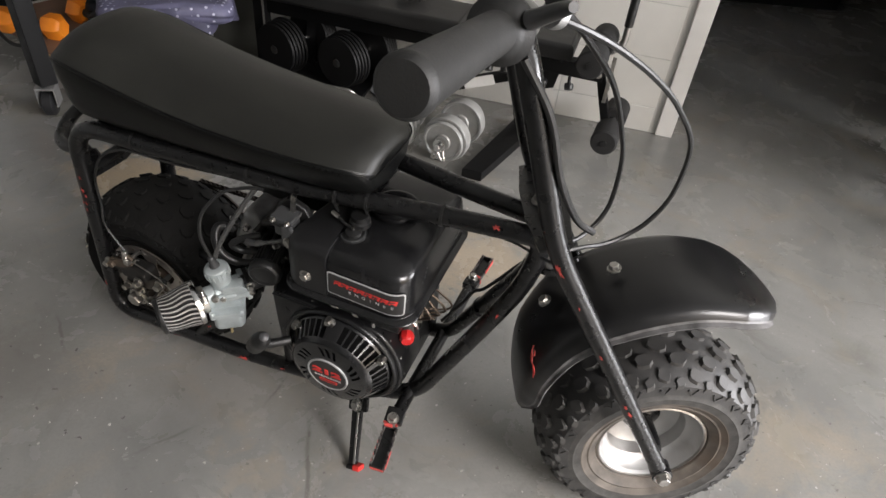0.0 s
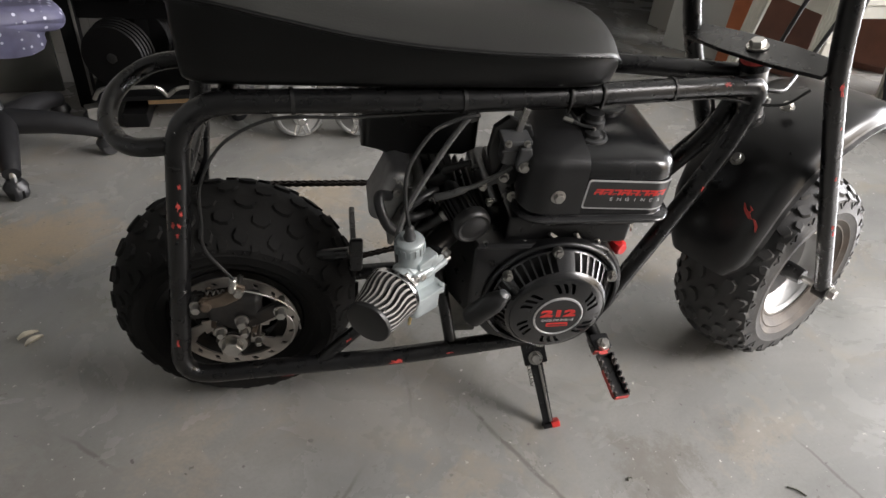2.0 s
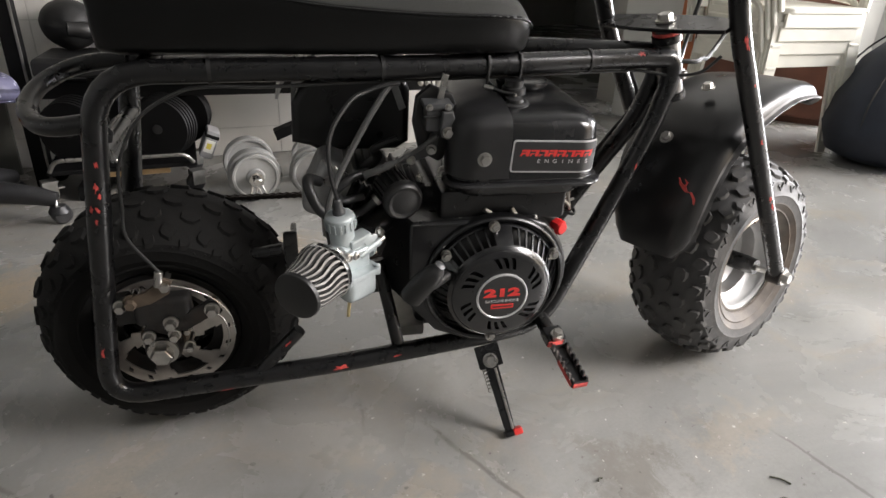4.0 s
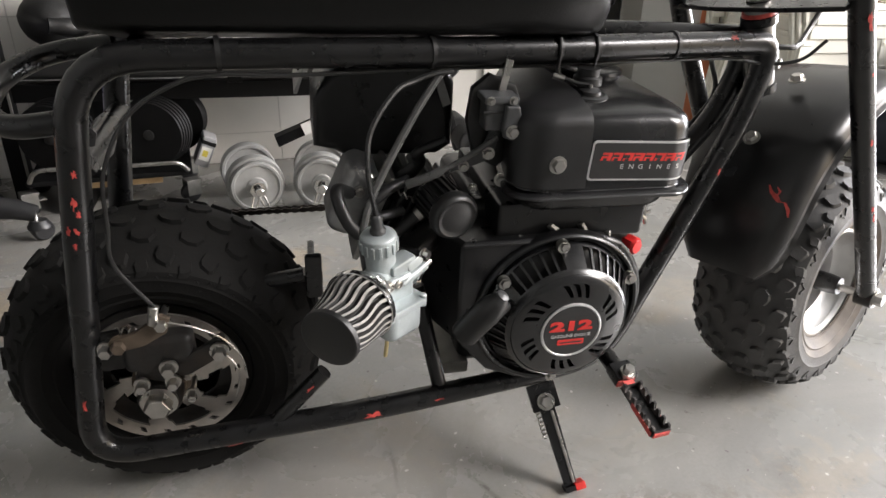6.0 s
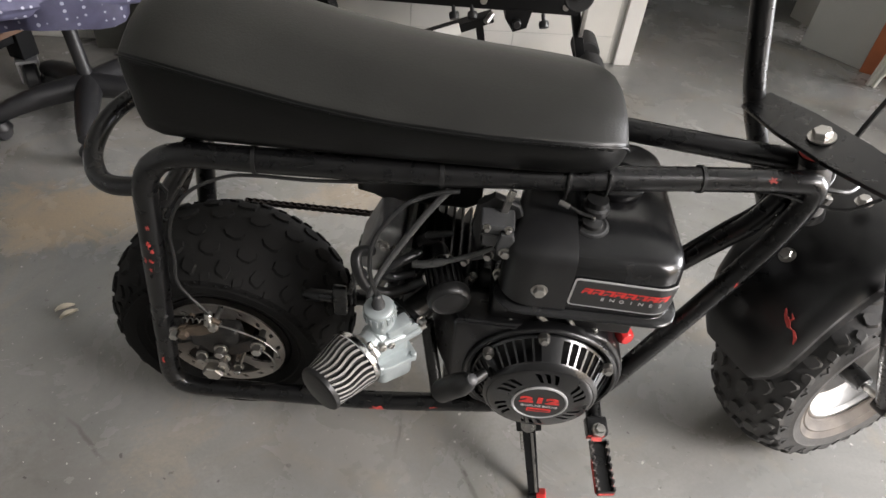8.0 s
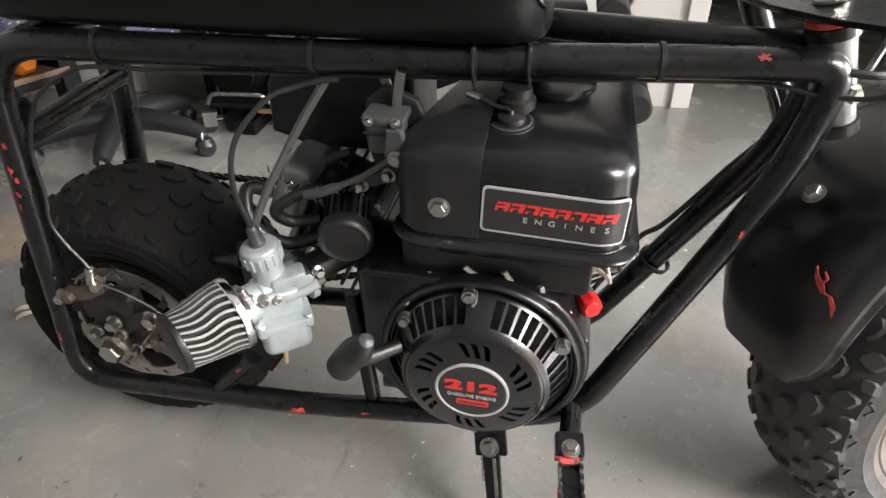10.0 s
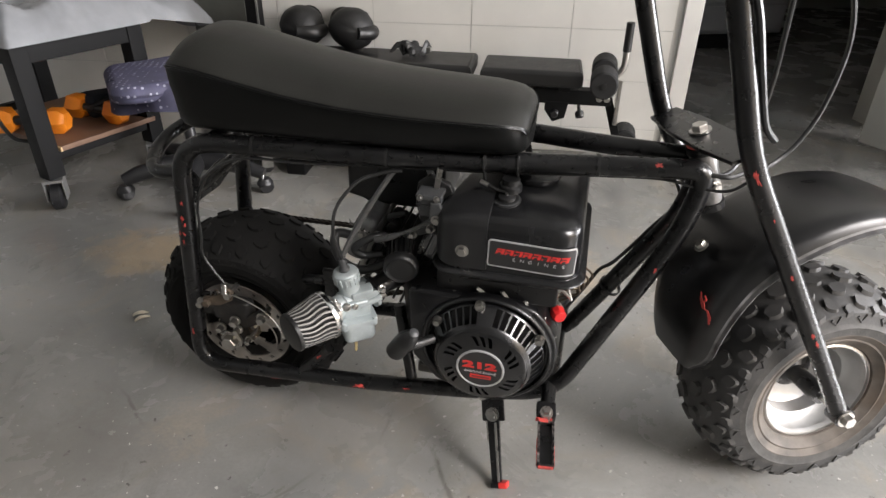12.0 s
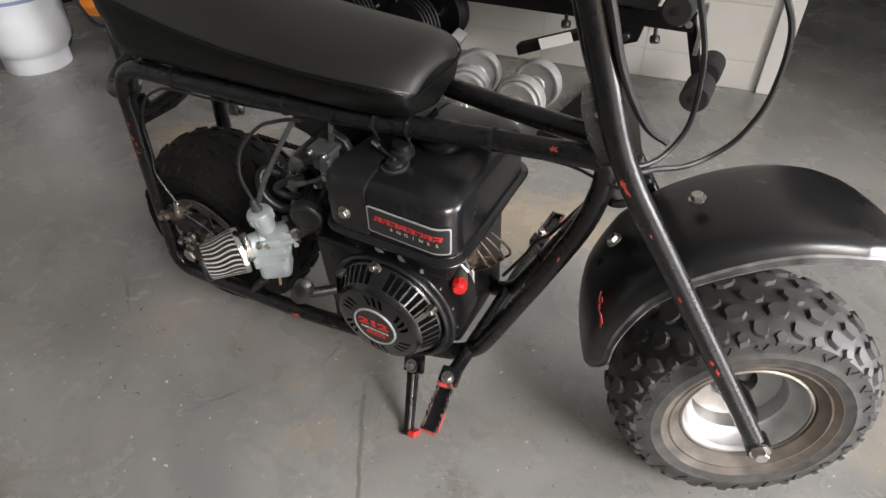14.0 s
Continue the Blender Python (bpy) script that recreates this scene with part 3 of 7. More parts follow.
def fender():
    bm = bmesh.new()
    # angle round the axle (degrees), radius, half width
    st = [(146, 0.252, 0.050), (141, 0.263, 0.067), (134, 0.280, 0.078), (126, 0.299, 0.086), (112, 0.324, 0.092), (100, 0.333, 0.094), (90, 0.335, 0.096), (78, 0.337, 0.096), (66, 0.334, 0.094), (61, 0.331, 0.086), (57, 0.327, 0.075), (53, 0.322, 0.058), (50.3, 0.318, 0.032)]
    rows = []
    fine = []
    for (a, b) in zip(st, st[1:]):
        for k in range(4):
            fine.append([a[i] + (b[i] - a[i]) * k / 4 for i in range(3)])
    fine.append(list(st[-1]))
    half = [(-1.07, -0.0335), (-1.05, -0.0325), (-1.01, -0.031), (-0.995, -0.027), (-0.97, -0.018), (-0.91, -0.009), (-0.8, -0.0035), (-0.65, -0.001), (-0.4, 0.001)]
    cs = half + [(0, 0.002)] + [(-w, d) for w, d in half[::-1]]
    for ang, r, hw in fine:
        a = radians(ang)
        fade = min(1.0, (146 - ang) / 12 + 0.25, (ang - 50) / 5 + 0.5)
        row = []
        front = max(0.0, min(1.0, (98 - ang) / 40))
        grow = 1.0 + 0.6 * front
        fade *= 1.0 - 0.42 * front
        for w, d in cs:
            w = w if abs(w) <= 1.0 else math.copysign(1.0 + (abs(w) - 1.0) * grow, w)
            rr = r + d * fade
            row.append(bm.verts.new((AX.x + rr * math.cos(a), w * hw, AX.z + rr * math.sin(a))))
        rows.append(row)
    for A, Bq in zip(rows, rows[1:]):
        for k in range(len(cs) - 1):
            f = bm.faces.new((A[k], A[k + 1], Bq[k + 1], Bq[k]))
            f.material_index = 1 if min(k, len(cs) - 2 - k) < 3 else 0
    bmesh.ops.recalc_face_normals(bm, faces=bm.faces)
    top = rows[len(rows) // 2][len(cs) // 2]
    if top.normal.dot(top.co - AX) < 0:
        bmesh.ops.reverse_faces(bm, faces=bm.faces)
    bmesh.ops.solidify(bm, geom=bm.faces[:], thickness=0.003)
    return bm


bpart("front_fender", fender(), [M_FENDER, M_LIP_LIT], "black plastic front fender with a highlight coloured into its edge", m=FORK)
bpart("fender_bolt", hex_bolt((0.087, -0.005, -0.138), (0.0, 0, 1), 0.008, 0.009), M_STEEL, m=FORK)
bpart("fender_bolt", hex_bolt((-0.020, -0.004, -0.176), (-0.5, 0, 1), 0.008, 0.008), M_STEEL, m=FORK)

# rear wheel
RW = Matrix.Translation((-0.734, 0.012, 0.192)) @ Matrix(((1, 0, 0, 0), (0, 0, 1, 0), (0, 1, 0, 0), (0, 0, 0, 1)))
rear_wheel = bpart("rear_wheel", rim(0.098, 0.082, RW), M_FRAME, "black painted rear rim")
tyre(0.191, 0.084, 0.098, 0.0042, M_RUBBER_DARK, RW, "tyre", rear_wheel, "worn dark knobby rear tyre", False, 5, 0.034)


def disc_rotor():
    """A slotted ring carried on six swept arms."""
    bm = bmesh.new()
    n = 144
    radii = [0.018, 0.033, 0.050, 0.068, 0.077, 0.0815, 0.0885, 0.0945]
    grid = [[bm.verts.new((r * math.cos(2 * math.pi * k / n + (r - 0.03) * 7), r * math.sin(2 * math.pi * k / n + (r - 0.03) * 7), 0)) for k in range(n)] for r in radii]
    for j in range(len(radii) - 1):
        for k in range(n):
            arm = min(k % 24, 24 - k % 24)
            if (j == 1 and arm > 6) or (j == 2 and arm > 3) or (j == 3 and arm > 4) or (j == 5 and k % 8 in (0, 1)):
                continue
            bm.faces.new((grid[j][k], grid[j][(k + 1) % n], grid[j + 1][(k + 1) % n], grid[j + 1][k]))
    bmesh.ops.recalc_face_normals(bm, faces=bm.faces)
    bmesh.ops.solidify(bm, geom=bm.faces[:], thickness=0.003)
    return bm


DISC = RW @ Matrix.Translation((0, 0, -0.080))
part("brake_disc", disc_rotor(), M_DISC, rear_wheel, "worn steel brake disc with spokes", DISC)
part("rim_flange", lathe([(0.062, -0.066), (0.092, -0.064), (0.099, -0.068), (0.1015, -0.072), (0.0985, -0.060)], 48, RW), M_IRON, rear_wheel, "dark inner face of the rim")
part("axle_nut", hex_bolt((0, 0, -0.118), (0, 0, -1), 0.0155, 0.018, rod((0, 0, -0.120), (0, 0, 0.11), 0.009, 14)), M_STEEL, rear_wheel, "bright zinc axle nut", RW)
part("axle_collar", lathe([(0.012, -0.118), (0.0225, -0.118), (0.0250, -0.114), (0.0250, -0.098), (0.012, -0.098)], 28, RW), M_IRON, rear_wheel, "dark axle collar")
part("hub", lathe([(0.012, -0.099), (0.024, -0.097), (0.026, -0.088), (0.036, -0.084), (0.036, 0.03), (0.012, 0.03)], 24, RW), M_BRASS, rear_wheel, "rusty rear hub")
for k in range(6):
    a = k * math.pi / 3 + 0.3
    part("disc_bolt", hex_bolt((0.030 * math.cos(a), 0.030 * math.sin(a), -0.083), (0, 0, -1), 0.0055, 0.010), M_STEEL, rear_wheel, "", RW)
caliper = bpart("brake_caliper", box(-0.030, 0.046, 0.040, 0.086, -0.118, -0.090, 0.009, 3), M_IRON, "dark iron cable brake caliper", m=RW)
part("caliper_plate", prism([(-0.066, 0.040), (-0.070, 0.074), (-0.050, 0.092), (-0.020, 0.096), (-0.018, 0.044)], -0.108, -0.102, 0.0015), M_IRON, caliper, "dark caliper plate", RW)
part("caliper_arm", prism([(-0.034, 0.078), (-0.032, 0.094), (-0.006, 0.104), (0.020, 0.124), (0.030, 0.118), (0.024, 0.100), (0.0, 0.086)], -0.128, -0.121, 0.0015), M_BRASS, caliper, "rust-brown brake arm", RW)
part("caliper_bracket", prism([(-0.020, 0.036), (-0.012, 0.052), (0.030, 0.054), (0.072, 0.080), (0.084, 0.072), (0.080, 0.058), (0.040, 0.034), (0.010, 0.026)], -0.118, -0.111, 0.0015), M_IRON, caliper, "", RW)
for x, y, r, mm in ((-0.026, 0.088, 0.0078, M_BRASS), (-0.040, 0.083, 0.0068, M_STEEL), (0.020, 0.112, 0.0068, M_STEEL), (0.074, 0.067, 0.0080, M_STEEL), (0.018, 0.050, 0.0075, M_STEEL), (-0.013, 0.030, 0.0065, M_STEEL), (0.020, 0.030, 0.0065, M_STEEL), (0.038, 0.010, 0.0055, M_STEEL)):
    part("caliper_bolt", hex_bolt((x, y, -0.121), (0.05, 0.02, -1), r, 0.014, rod((x, y, -0.121), (x, y, -0.095), r * 0.6, 10)), mm, caliper, "", RW)
part("cable_stop", rod((0.012, 0.112, -0.126), (0.016, 0.134, -0.124), 0.0058, 12, bevel=0.001), M_STEEL, caliper, "bright cable stop", RW)
part("inner_cable", tube(curve([RW @ V(*p) for p in ((0.020, 0.116, -0.127), (0.052, 0.104, -0.126), (0.080, 0.082, -0.122), (0.096, 0.050, -0.116), (0.099, 0.014, -0.110))], 8), 0.0013, 6), M_STEEL, caliper, "bare steel brake wire")
part("inner_cable", tube(curve([RW @ V(*p) for p in ((0.076, 0.068, -0.127), (0.088, 0.050, -0.124), (0.091, 0.020, -0.118), (0.084, -0.012, -0.112))], 8), 0.0013, 6), M_STEEL, caliper)
part("return_spring", tube([RW @ V(-0.03 + k * 0.0016, 0.098 + 0.0035 * math.cos(k * 1.2), -0.112 + 0.0035 * math.sin(k * 1.2)) for k in range(34)], 0.0011, 6), M_STEEL, caliper)

# seat
def seat(piping=False):
    bm = bmesh.new()
    # x, half width, bottom z, side top z, crown z
    st = [(-0.744, 0.064, 0.606, 0.668, 0.688), (-0.747, 0.082, 0.600, 0.686, 0.705), (-0.740, 0.095, 0.5985, 0.694, 0.718), (-0.70, 0.106, 0.5985, 0.694, 0.727), (-0.64, 0.107, 0.5985, 0.682, 0.714), (-0.56, 0.106, 0.5985, 0.666, 0.695),
          (-0.48, 0.104, 0.5985, 0.655, 0.681), (-0.38, 0.100, 0.5985, 0.648, 0.672), (-0.31, 0.096, 0.5985, 0.646, 0.668), (-0.265, 0.089, 0.5985, 0.644, 0.665), (-0.236, 0.076, 0.599, 0.638, 0.656), (-0.226, 0.056, 0.602, 0.626, 0.640)]
    if piping:
        side = [(x, -w * 0.992, zs + 0.0005) for x, w, zb, zs, zc in st[1:]]
        return tube(curve(side + [(x, -y, z) for x, y, z in side[::-1]], 5), 0.0014, 8)
    rows = []
    for x, w, zb, zs, zc in st:
        row = []
        for y, z in ((-0.80, zb), (-0.90, zb + 0.010), (-0.955, zb + (zs - zb) * 0.5), (-1.0, zs - 0.004), (-0.965, zs + 0.003), (-0.90, zs + (zc - zs) * 0.25), (-0.6, zs + (zc - zs) * 0.75), (-0.25, zc), (0.25, zc), (0.6, zs + (zc - zs) * 0.75), (0.90, zs + (zc - zs) * 0.25),
                     (0.965, zs + 0.003), (1.0, zs - 0.004), (0.955, zb + (zs - zb) * 0.5), (0.90, zb + 0.010), (0.80, zb)):
            row.append(bm.verts.new((x, y * w, z)))
        rows.append(row)
    n = len(rows[0])
    for A, Bq in zip(rows, rows[1:]):
        for k in range(n):
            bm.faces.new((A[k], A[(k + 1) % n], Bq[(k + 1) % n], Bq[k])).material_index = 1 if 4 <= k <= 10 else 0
    bm.faces.new(rows[0])
    bm.faces.new(rows[-1][::-1])
    bmesh.ops.recalc_face_normals(bm, faces=bm.faces)
    bmesh.ops.subdivide_edges(bm, edges=bm.edges[:], cuts=1, use_grid_fill=True, smooth=0.6)
    return bm


seat_pad = bpart("seat", seat(), [M_VINYL, M_VINYL_LIT_TOP], "long padded black vinyl seat with a raised rear", sharp=60)
part("piping", seat(True), M_VINYL, seat_pad, "sewn seam round the seat's top")
for k in range(16):
    x = -0.40 + k * 0.0095
    part("stitch", rod((x, -0.0985 + 0.0035 * k / 16, 0.6485 - 0.002 * k / 16), (x + 0.005, -0.0985 + 0.0035 * (k + 1) / 16, 0.6485 - 0.002 * k / 16), 0.0012, 6), M_VINYL, seat_pad)

# engine
NR = Matrix(((1, 0, 0, 0), (0, 0, -1, 0), (0, 1, 0, 0), (0, 0, 0, 1)))  # drawn in x, z; height towards the near side
RC = V(-0.262, 0, 0.283)
NEAR = Matrix.Translation(RC) @ NR
engine = bpart("engine", box(-0.365, -0.175, -0.060, 0.115, 0.160, 0.405, 0.014, 3), M_SHROUD, "black four-stroke engine with a silver badge")
part("engine_foot", box(-0.392, -0.352, -0.070, 0.10, 0.152, 0.172, 0.004), M_ALU, engine, "bare aluminium engine foot")


def ring(bm, x0, x1, y0, y1, z, r, n=7):
    """A rounded rectangle of vertices at height z."""
    out = []
    for cx, cy, a0 in ((x1 - r, y1 - r, 0), (x0 + r, y1 - r, 90), (x0 + r, y0 + r, 180), (x1 - r, y0 + r, 270)):
        for k in range(n + 1):
            a = radians(a0 + 90 * k / n)
            out.append(bm.verts.new((cx + r * math.cos(a), cy + r * math.sin(a), z)))
    return out


def skin(bm, rows):
    """Closes a stack of vertex rings into a body."""
    n = len(rows[0])
    for A, Bq in zip(rows, rows[1:]):
        for k in range(n):
            bm.faces.new((A[k], A[(k + 1) % n], Bq[(k + 1) % n], Bq[k]))
    bm.faces.new(rows[0][::-1])
    bm.faces.new(rows[-1])
    return bm


# height and inset of the pressed tank's side, from its lip to the crowned top
TANK_SIDE = [(0.450, 0.0), (0.475, 0.0004), (0.500, 0.001), (0.516, 0.0025), (0.5225, 0.005), (0.527, 0.0088), (0.530, 0.0135), (0.5325, 0.020), (0.536, 0.040), (0.540, 0.075)]


def taper(bm):
    """Draws the far rear corner in towards the front."""
    for v in bm.verts:
        if v.co.x < -0.266 and v.co.y > 0.0:
            v.co.x = min(-0.266, v.co.x + 0.5 * v.co.y)
    return bm


def fuel_tank():
    """A pressed tank: flat sides over a rolled lip, rounded shoulders and a low crown."""
    bm = bmesh.new()
    rows = []
    for z, i in [(0.418, 0.022), (0.421, 0.014), (0.426, 0.011), (0.437, 0.008), (0.4385, 0.0), (0.4405, -0.0075), (0.4435, -0.009), (0.4465, -0.0075), (0.4485, -0.001)] + TANK_SIDE:
        rows.append(ring(bm, -0.338 + i, -0.134 - i, -0.141 + i, 0.105 - i, z, 0.034 - 0.15 * max(0.0, i - 0.02)))
    return taper(skin(bm, rows))


def tank_cover():
    """The cover that wraps the tank's rear, open towards the front."""
    bm = bmesh.new()
    x0, x1, y0, y1, r, n = -0.3420, -0.2635, -0.1446, 0.1086, 0.036, 7
    rows = []
    for z, i in TANK_SIDE[:-1] + [(0.5395, 0.055)]:
        q = r - 0.2 * max(0.0, i - 0.02)
        row = [bm.verts.new((x1, y1 - i, z + 0.0036))]
        for cx, cy, a0 in ((x0 + i + q, y1 - i - q, 90), (x0 + i + q, y0 + i + q, 180)):
            for k in range(n + 1):
                a = radians(a0 + 90 * k / n)
                row.append(bm.verts.new((cx + q * math.cos(a), cy + q * math.sin(a), z + 0.0036)))
        row.append(bm.verts.new((x1, y0 + i, z + 0.0036)))
        rows.append(row)
    return taper(skin(bm, rows))


part("fuel_tank", fuel_tank(), M_GLOSS, engine, "black fuel tank with a rolled lip", sharp=40)
part("tank_base", box(-0.345, -0.160, -0.108, 0.085, 0.372, 0.421, 0.006), M_SHROUD, engine)
part("side_cover", tank_cover(), M_COVER, engine, "black side cover with one bolt", sharp=40)
part("cover_bolt", hex_bolt((-0.298, -0.1430, 0.481), (0, -1, 0.03), 0.0072, 0.008), M_STEEL, engine, "zinc bolt and washer")
# badge, bent round the tank's front corner, with the maker's lettering as plain bars
BT = Matrix.Translation((-0.2005, -0.1415, 0.4815)) @ pose(0, 0, 0, 90, 0, 0) @ Matrix.Rotation(radians(-2.2), 4, "Z")


def bend(bm):
    """Lays what stands on the tank's flat side round its front corner."""
    r, xs, yf = 0.034, -0.168, -0.141
    for k in range(9):
        bmesh.ops.bisect_plane(bm, geom=bm.verts[:] + bm.edges[:] + bm.faces[:], plane_co=(xs + 0.004 * k, 0, 0), plane_no=(1, 0, 0))
    for v in bm.verts:
        s, d = v.co.x - xs, yf - v.co.y
        if s > 0:
            v.co.x, v.co.y = xs + (r + d) * math.sin(s / r), yf + r - (r + d) * math.cos(s / r)
    return bm


def rrect(w, h, r, n=5):
    out = []
    for cx, cy, a0 in ((w - r, h - r, 0), (-w + r, h - r, 90), (-w + r, -h + r, 180), (w - r, -h + r, 270)):
        for k in range(n + 1):
            a = radians(a0 + 90 * k / n)
            out.append((cx + r * math.cos(a), cy + r * math.sin(a)))
    return out


badge = part("badge", bend(prism(rrect(0.0615, 0.0222, 0.0045), 0, 0.0012, m=BT)), M_BADGE_RIM, engine, "dark badge with silver border and red bars")
part("badge_face", bend(prism(rrect(0.0593, 0.0200, 0.0032), 0.0011, 0.0016, m=BT)), M_BADGE, engine)
for k in range(8):
    x, w, q = -0.0505 + 0.0126 * k, 0.0112, 0.0010 * (k % 3)
    zig = [(0.0, 0.0006), (0.0026, 0.0006), (0.0034, 0.0034), (w * 0.72, 0.0034), (w * 0.66, 0.0006), (w, 0.0006), (w + 0.0024, 0.0092), (0.0024, 0.0092), (0.0018, 0.0070), (w * 0.8, 0.0070), (w * 0.76, 0.0054 - q), (0.0013, 0.0054 - q)]
    part("badge_bar", bend(prism([(x + a, b) for a, b in zig], 0.0016, 0.0019, m=BT)), M_RED, engine, "red bar on the badge")

# blower shroud and recoil starter
arc = [(RC.x + 0.113 * math.cos(radians(a)), RC.z + 0.113 * math.sin(radians(a))) for a in range(50, -121, -9)]
sh = prism([(-0.384, 0.243), (-0.388, 0.300), (-0.389, 0.374), (-0.383, 0.381), (-0.30, 0.382), (-0.215, 0.380)] + arc + [(-0.345, 0.196)], 0.040, 0.120, 0.006, 4, m=NR)
for v in sh.verts:
    if v.co.x < -0.36 and v.co.y > -0.08:
        v.co.x -= 0.030
part("shroud", sh, M_SHROUD, engine, "black pressed steel blower shroud")
part("shroud_ring", lathe([(0.106, 0.112), (0.1062, 0.1225), (0.1045, 0.1262), (0.102, 0.1275), (0.099, 0.1262), (0.097, 0.120)], 64, NEAR), M_SHROUD, engine)
part("shroud_lip", box(-0.386, -0.215, -0.1225, -0.1195, 0.3765, 0.3795, 0.001, 1), M_SHROUD, engine)


def slotted(rings, n, open_at, rows_open, skew, thick):
    """A round plate from (radius, height) rings with openings cut through it."""
    bm = bmesh.new()
    g = []
    for j, (r, z) in enumerate(rings):
        g.append([bm.verts.new((r * math.cos(2 * math.pi * k / n + skew * j), r * math.sin(2 * math.pi * k / n + skew * j), z)) for k in range(n)])
    for j in range(len(rings) - 1):
        for k in range(n):
            if j in rows_open and open_at(k):
                continue
            bm.faces.new((g[j][k], g[j][(k + 1) % n], g[j + 1][(k + 1) % n], g[j + 1][k]))
    bmesh.ops.recalc_face_normals(bm, faces=bm.faces)
    bmesh.ops.solidify(bm, geom=bm.faces[:], thickness=thick)
    bm.transform(NEAR)
    return bm


def recoil():
    """The slanted rim, cut into ladders of slots between solid posts."""
    rings = [(0.0955, 0.118), (0.0950, 0.1240), (0.0935, 0.1270), (0.0920, 0.1290), (0.0765, 0.1535), (0.0750, 0.1560), (0.0715, 0.1590)]

    def window(k):
        a = 2 * k + 1
        if any(abs((a - s + 180) % 360 - 180) < w for s, w in ((89, 8), (28, 3), (150, 5), (210, 6), (270, 6), (330, 5))):
            return False
        return k % 4 != 0
    return slotted(rings, 180, window, (3,), 0.0, 0.0030)


part("recoil_rim", recoil(), M_RECOIL, engine, "slotted black recoil starter rim", sharp=30)
part("fan", lathe([(0.090, 0.122), (0.075, 0.132), (0.0, 0.134)], 40, NEAR), M_BLACK_PL, engine)
part("fan_screen", lathe([(0.062, 0.1490), (0.0, 0.154)], 40, NEAR), M_BLACK_PL, engine)
for i in range(18):
    a = i * 2 * math.pi / 18 + 0.06
    part("fan_blade", box(0.066, 0.0820, -0.0028, 0.0028, 0.1230, 0.1370, 0.001, 1, m=NEAR @ Matrix.Rotation(a, 4, "Z") @ pose(0, 0, 0, 35, 0, 0)), M_ALU, engine)


def recoil_face():
    """The face: a shallow dome with six groups of raked slots."""
    rings = [(0.034, 0.1660), (0.040, 0.1658), (0.0430, 0.1655), (0.0450, 0.1651), (0.052, 0.1640), (0.0590, 0.1628), (0.0610, 0.1622), (0.0665, 0.1612), (0.0700, 0.1594), (0.0715, 0.1572)]
    return slotted(rings, 120, lambda k: k % 20 in (0, 1, 4, 5, 8, 9), (3, 4, 5), 0.05, 0.0032)


part("recoil_cover", recoil_face(), M_RECOIL, engine, "black recoil starter cover with slots", sharp=30)
for a, r in ((96, 0.0945), (146, 0.0915), (28, 0.0945), (270, 0.0945)):
    ca, sa = math.cos(radians(a)), math.sin(radians(a))
    p = NEAR @ V(r * ca, r * sa, 0.128)
    part("cover_bolt", hex_bolt(p, (0, -1, 0.15), 0.0056, 0.013, rod(p, p + V(0, -0.008, 0), 0.0075, 12)), M_STEEL, engine)
part("emblem", lathe([(0.0, 0.1655), (0.0375, 0.1655), (0.0375, 0.1678), (0.0355, 0.1684), (0.0343, 0.1672), (0.0, 0.1672)], 48, NEAR), M_BADGE_RIM, engine, "round emblem with a silver ring")
part("emblem_face", lathe([(0.0, 0.1660), (0.0340, 0.1660), (0.0340, 0.1679), (0.0, 0.1679)], 48, NEAR), M_BADGE, engine)


def lettering(text, size, m, material, parent, name, label, bold=0.035):
    c = bpy.data.curves.new(name, "FONT")
    c.body, c.size, c.extrude, c.align_x, c.align_y = text, size, 0.0005, "CENTER", "CENTER"
    c.offset = size * bold
    tmp = new(name + "_text", c)
    me = bpy.data.meshes.new_from_object(tmp.evaluated_get(bpy.context.evaluated_depsgraph_get()))
    bpy.data.objects.remove(tmp)
    bm = bmesh.new()
    bm.from_mesh(me)
    bpy.data.meshes.remove(me)
    bm.transform(m)
    return bm if parent is None else part(name, bm, material, parent, label)


for k, ch in enumerate("ENGINES"):
    tx = lettering(ch, 0.0074, BT @ Matrix.Translation((-0.024 + k * 0.0112, -0.0062, 0.0017)) @ Matrix.Diagonal((1.15, 1, 0.6, 1)), M_BADGE_RIM, None, "badge_letter", "", 0.0)
    part("badge_letter", bend(tx), M_BADGE_RIM, engine, "small grey letter on the badge")
UPRIGHT = Matrix.Translation(RC) @ NR
lettering("212", 0.0245, UPRIGHT @ Matrix.Translation((-0.001, 0.0068, 0.1682)) @ Matrix.Diagonal((1.42, 0.70, 1, 1)), M_RED, engine, "emblem_number", "red raised number 212", 0.05)
part("emblem_bar", prism(rrect(0.0165, 0.0034, 0.001), 0.1678, 0.1689, m=UPRIGHT @ Matrix.Translation((0.001, -0.0155, 0))), M_RED, engine)
part("emblem_bar_line", prism(rrect(0.0140, 0.0009, 0.0004), 0.1688, 0.1692, m=UPRIGHT @ Matrix.Translation((0.001, -0.0155, 0))), M_BADGE, engine)
lettering("GASOLINE ENGINE", 0.0058, UPRIGHT @ Matrix.Translation((0, -0.0066, 0.1682)), M_BADGE_RIM, engine, "emblem_text", "small grey words on the emblem", 0.0)
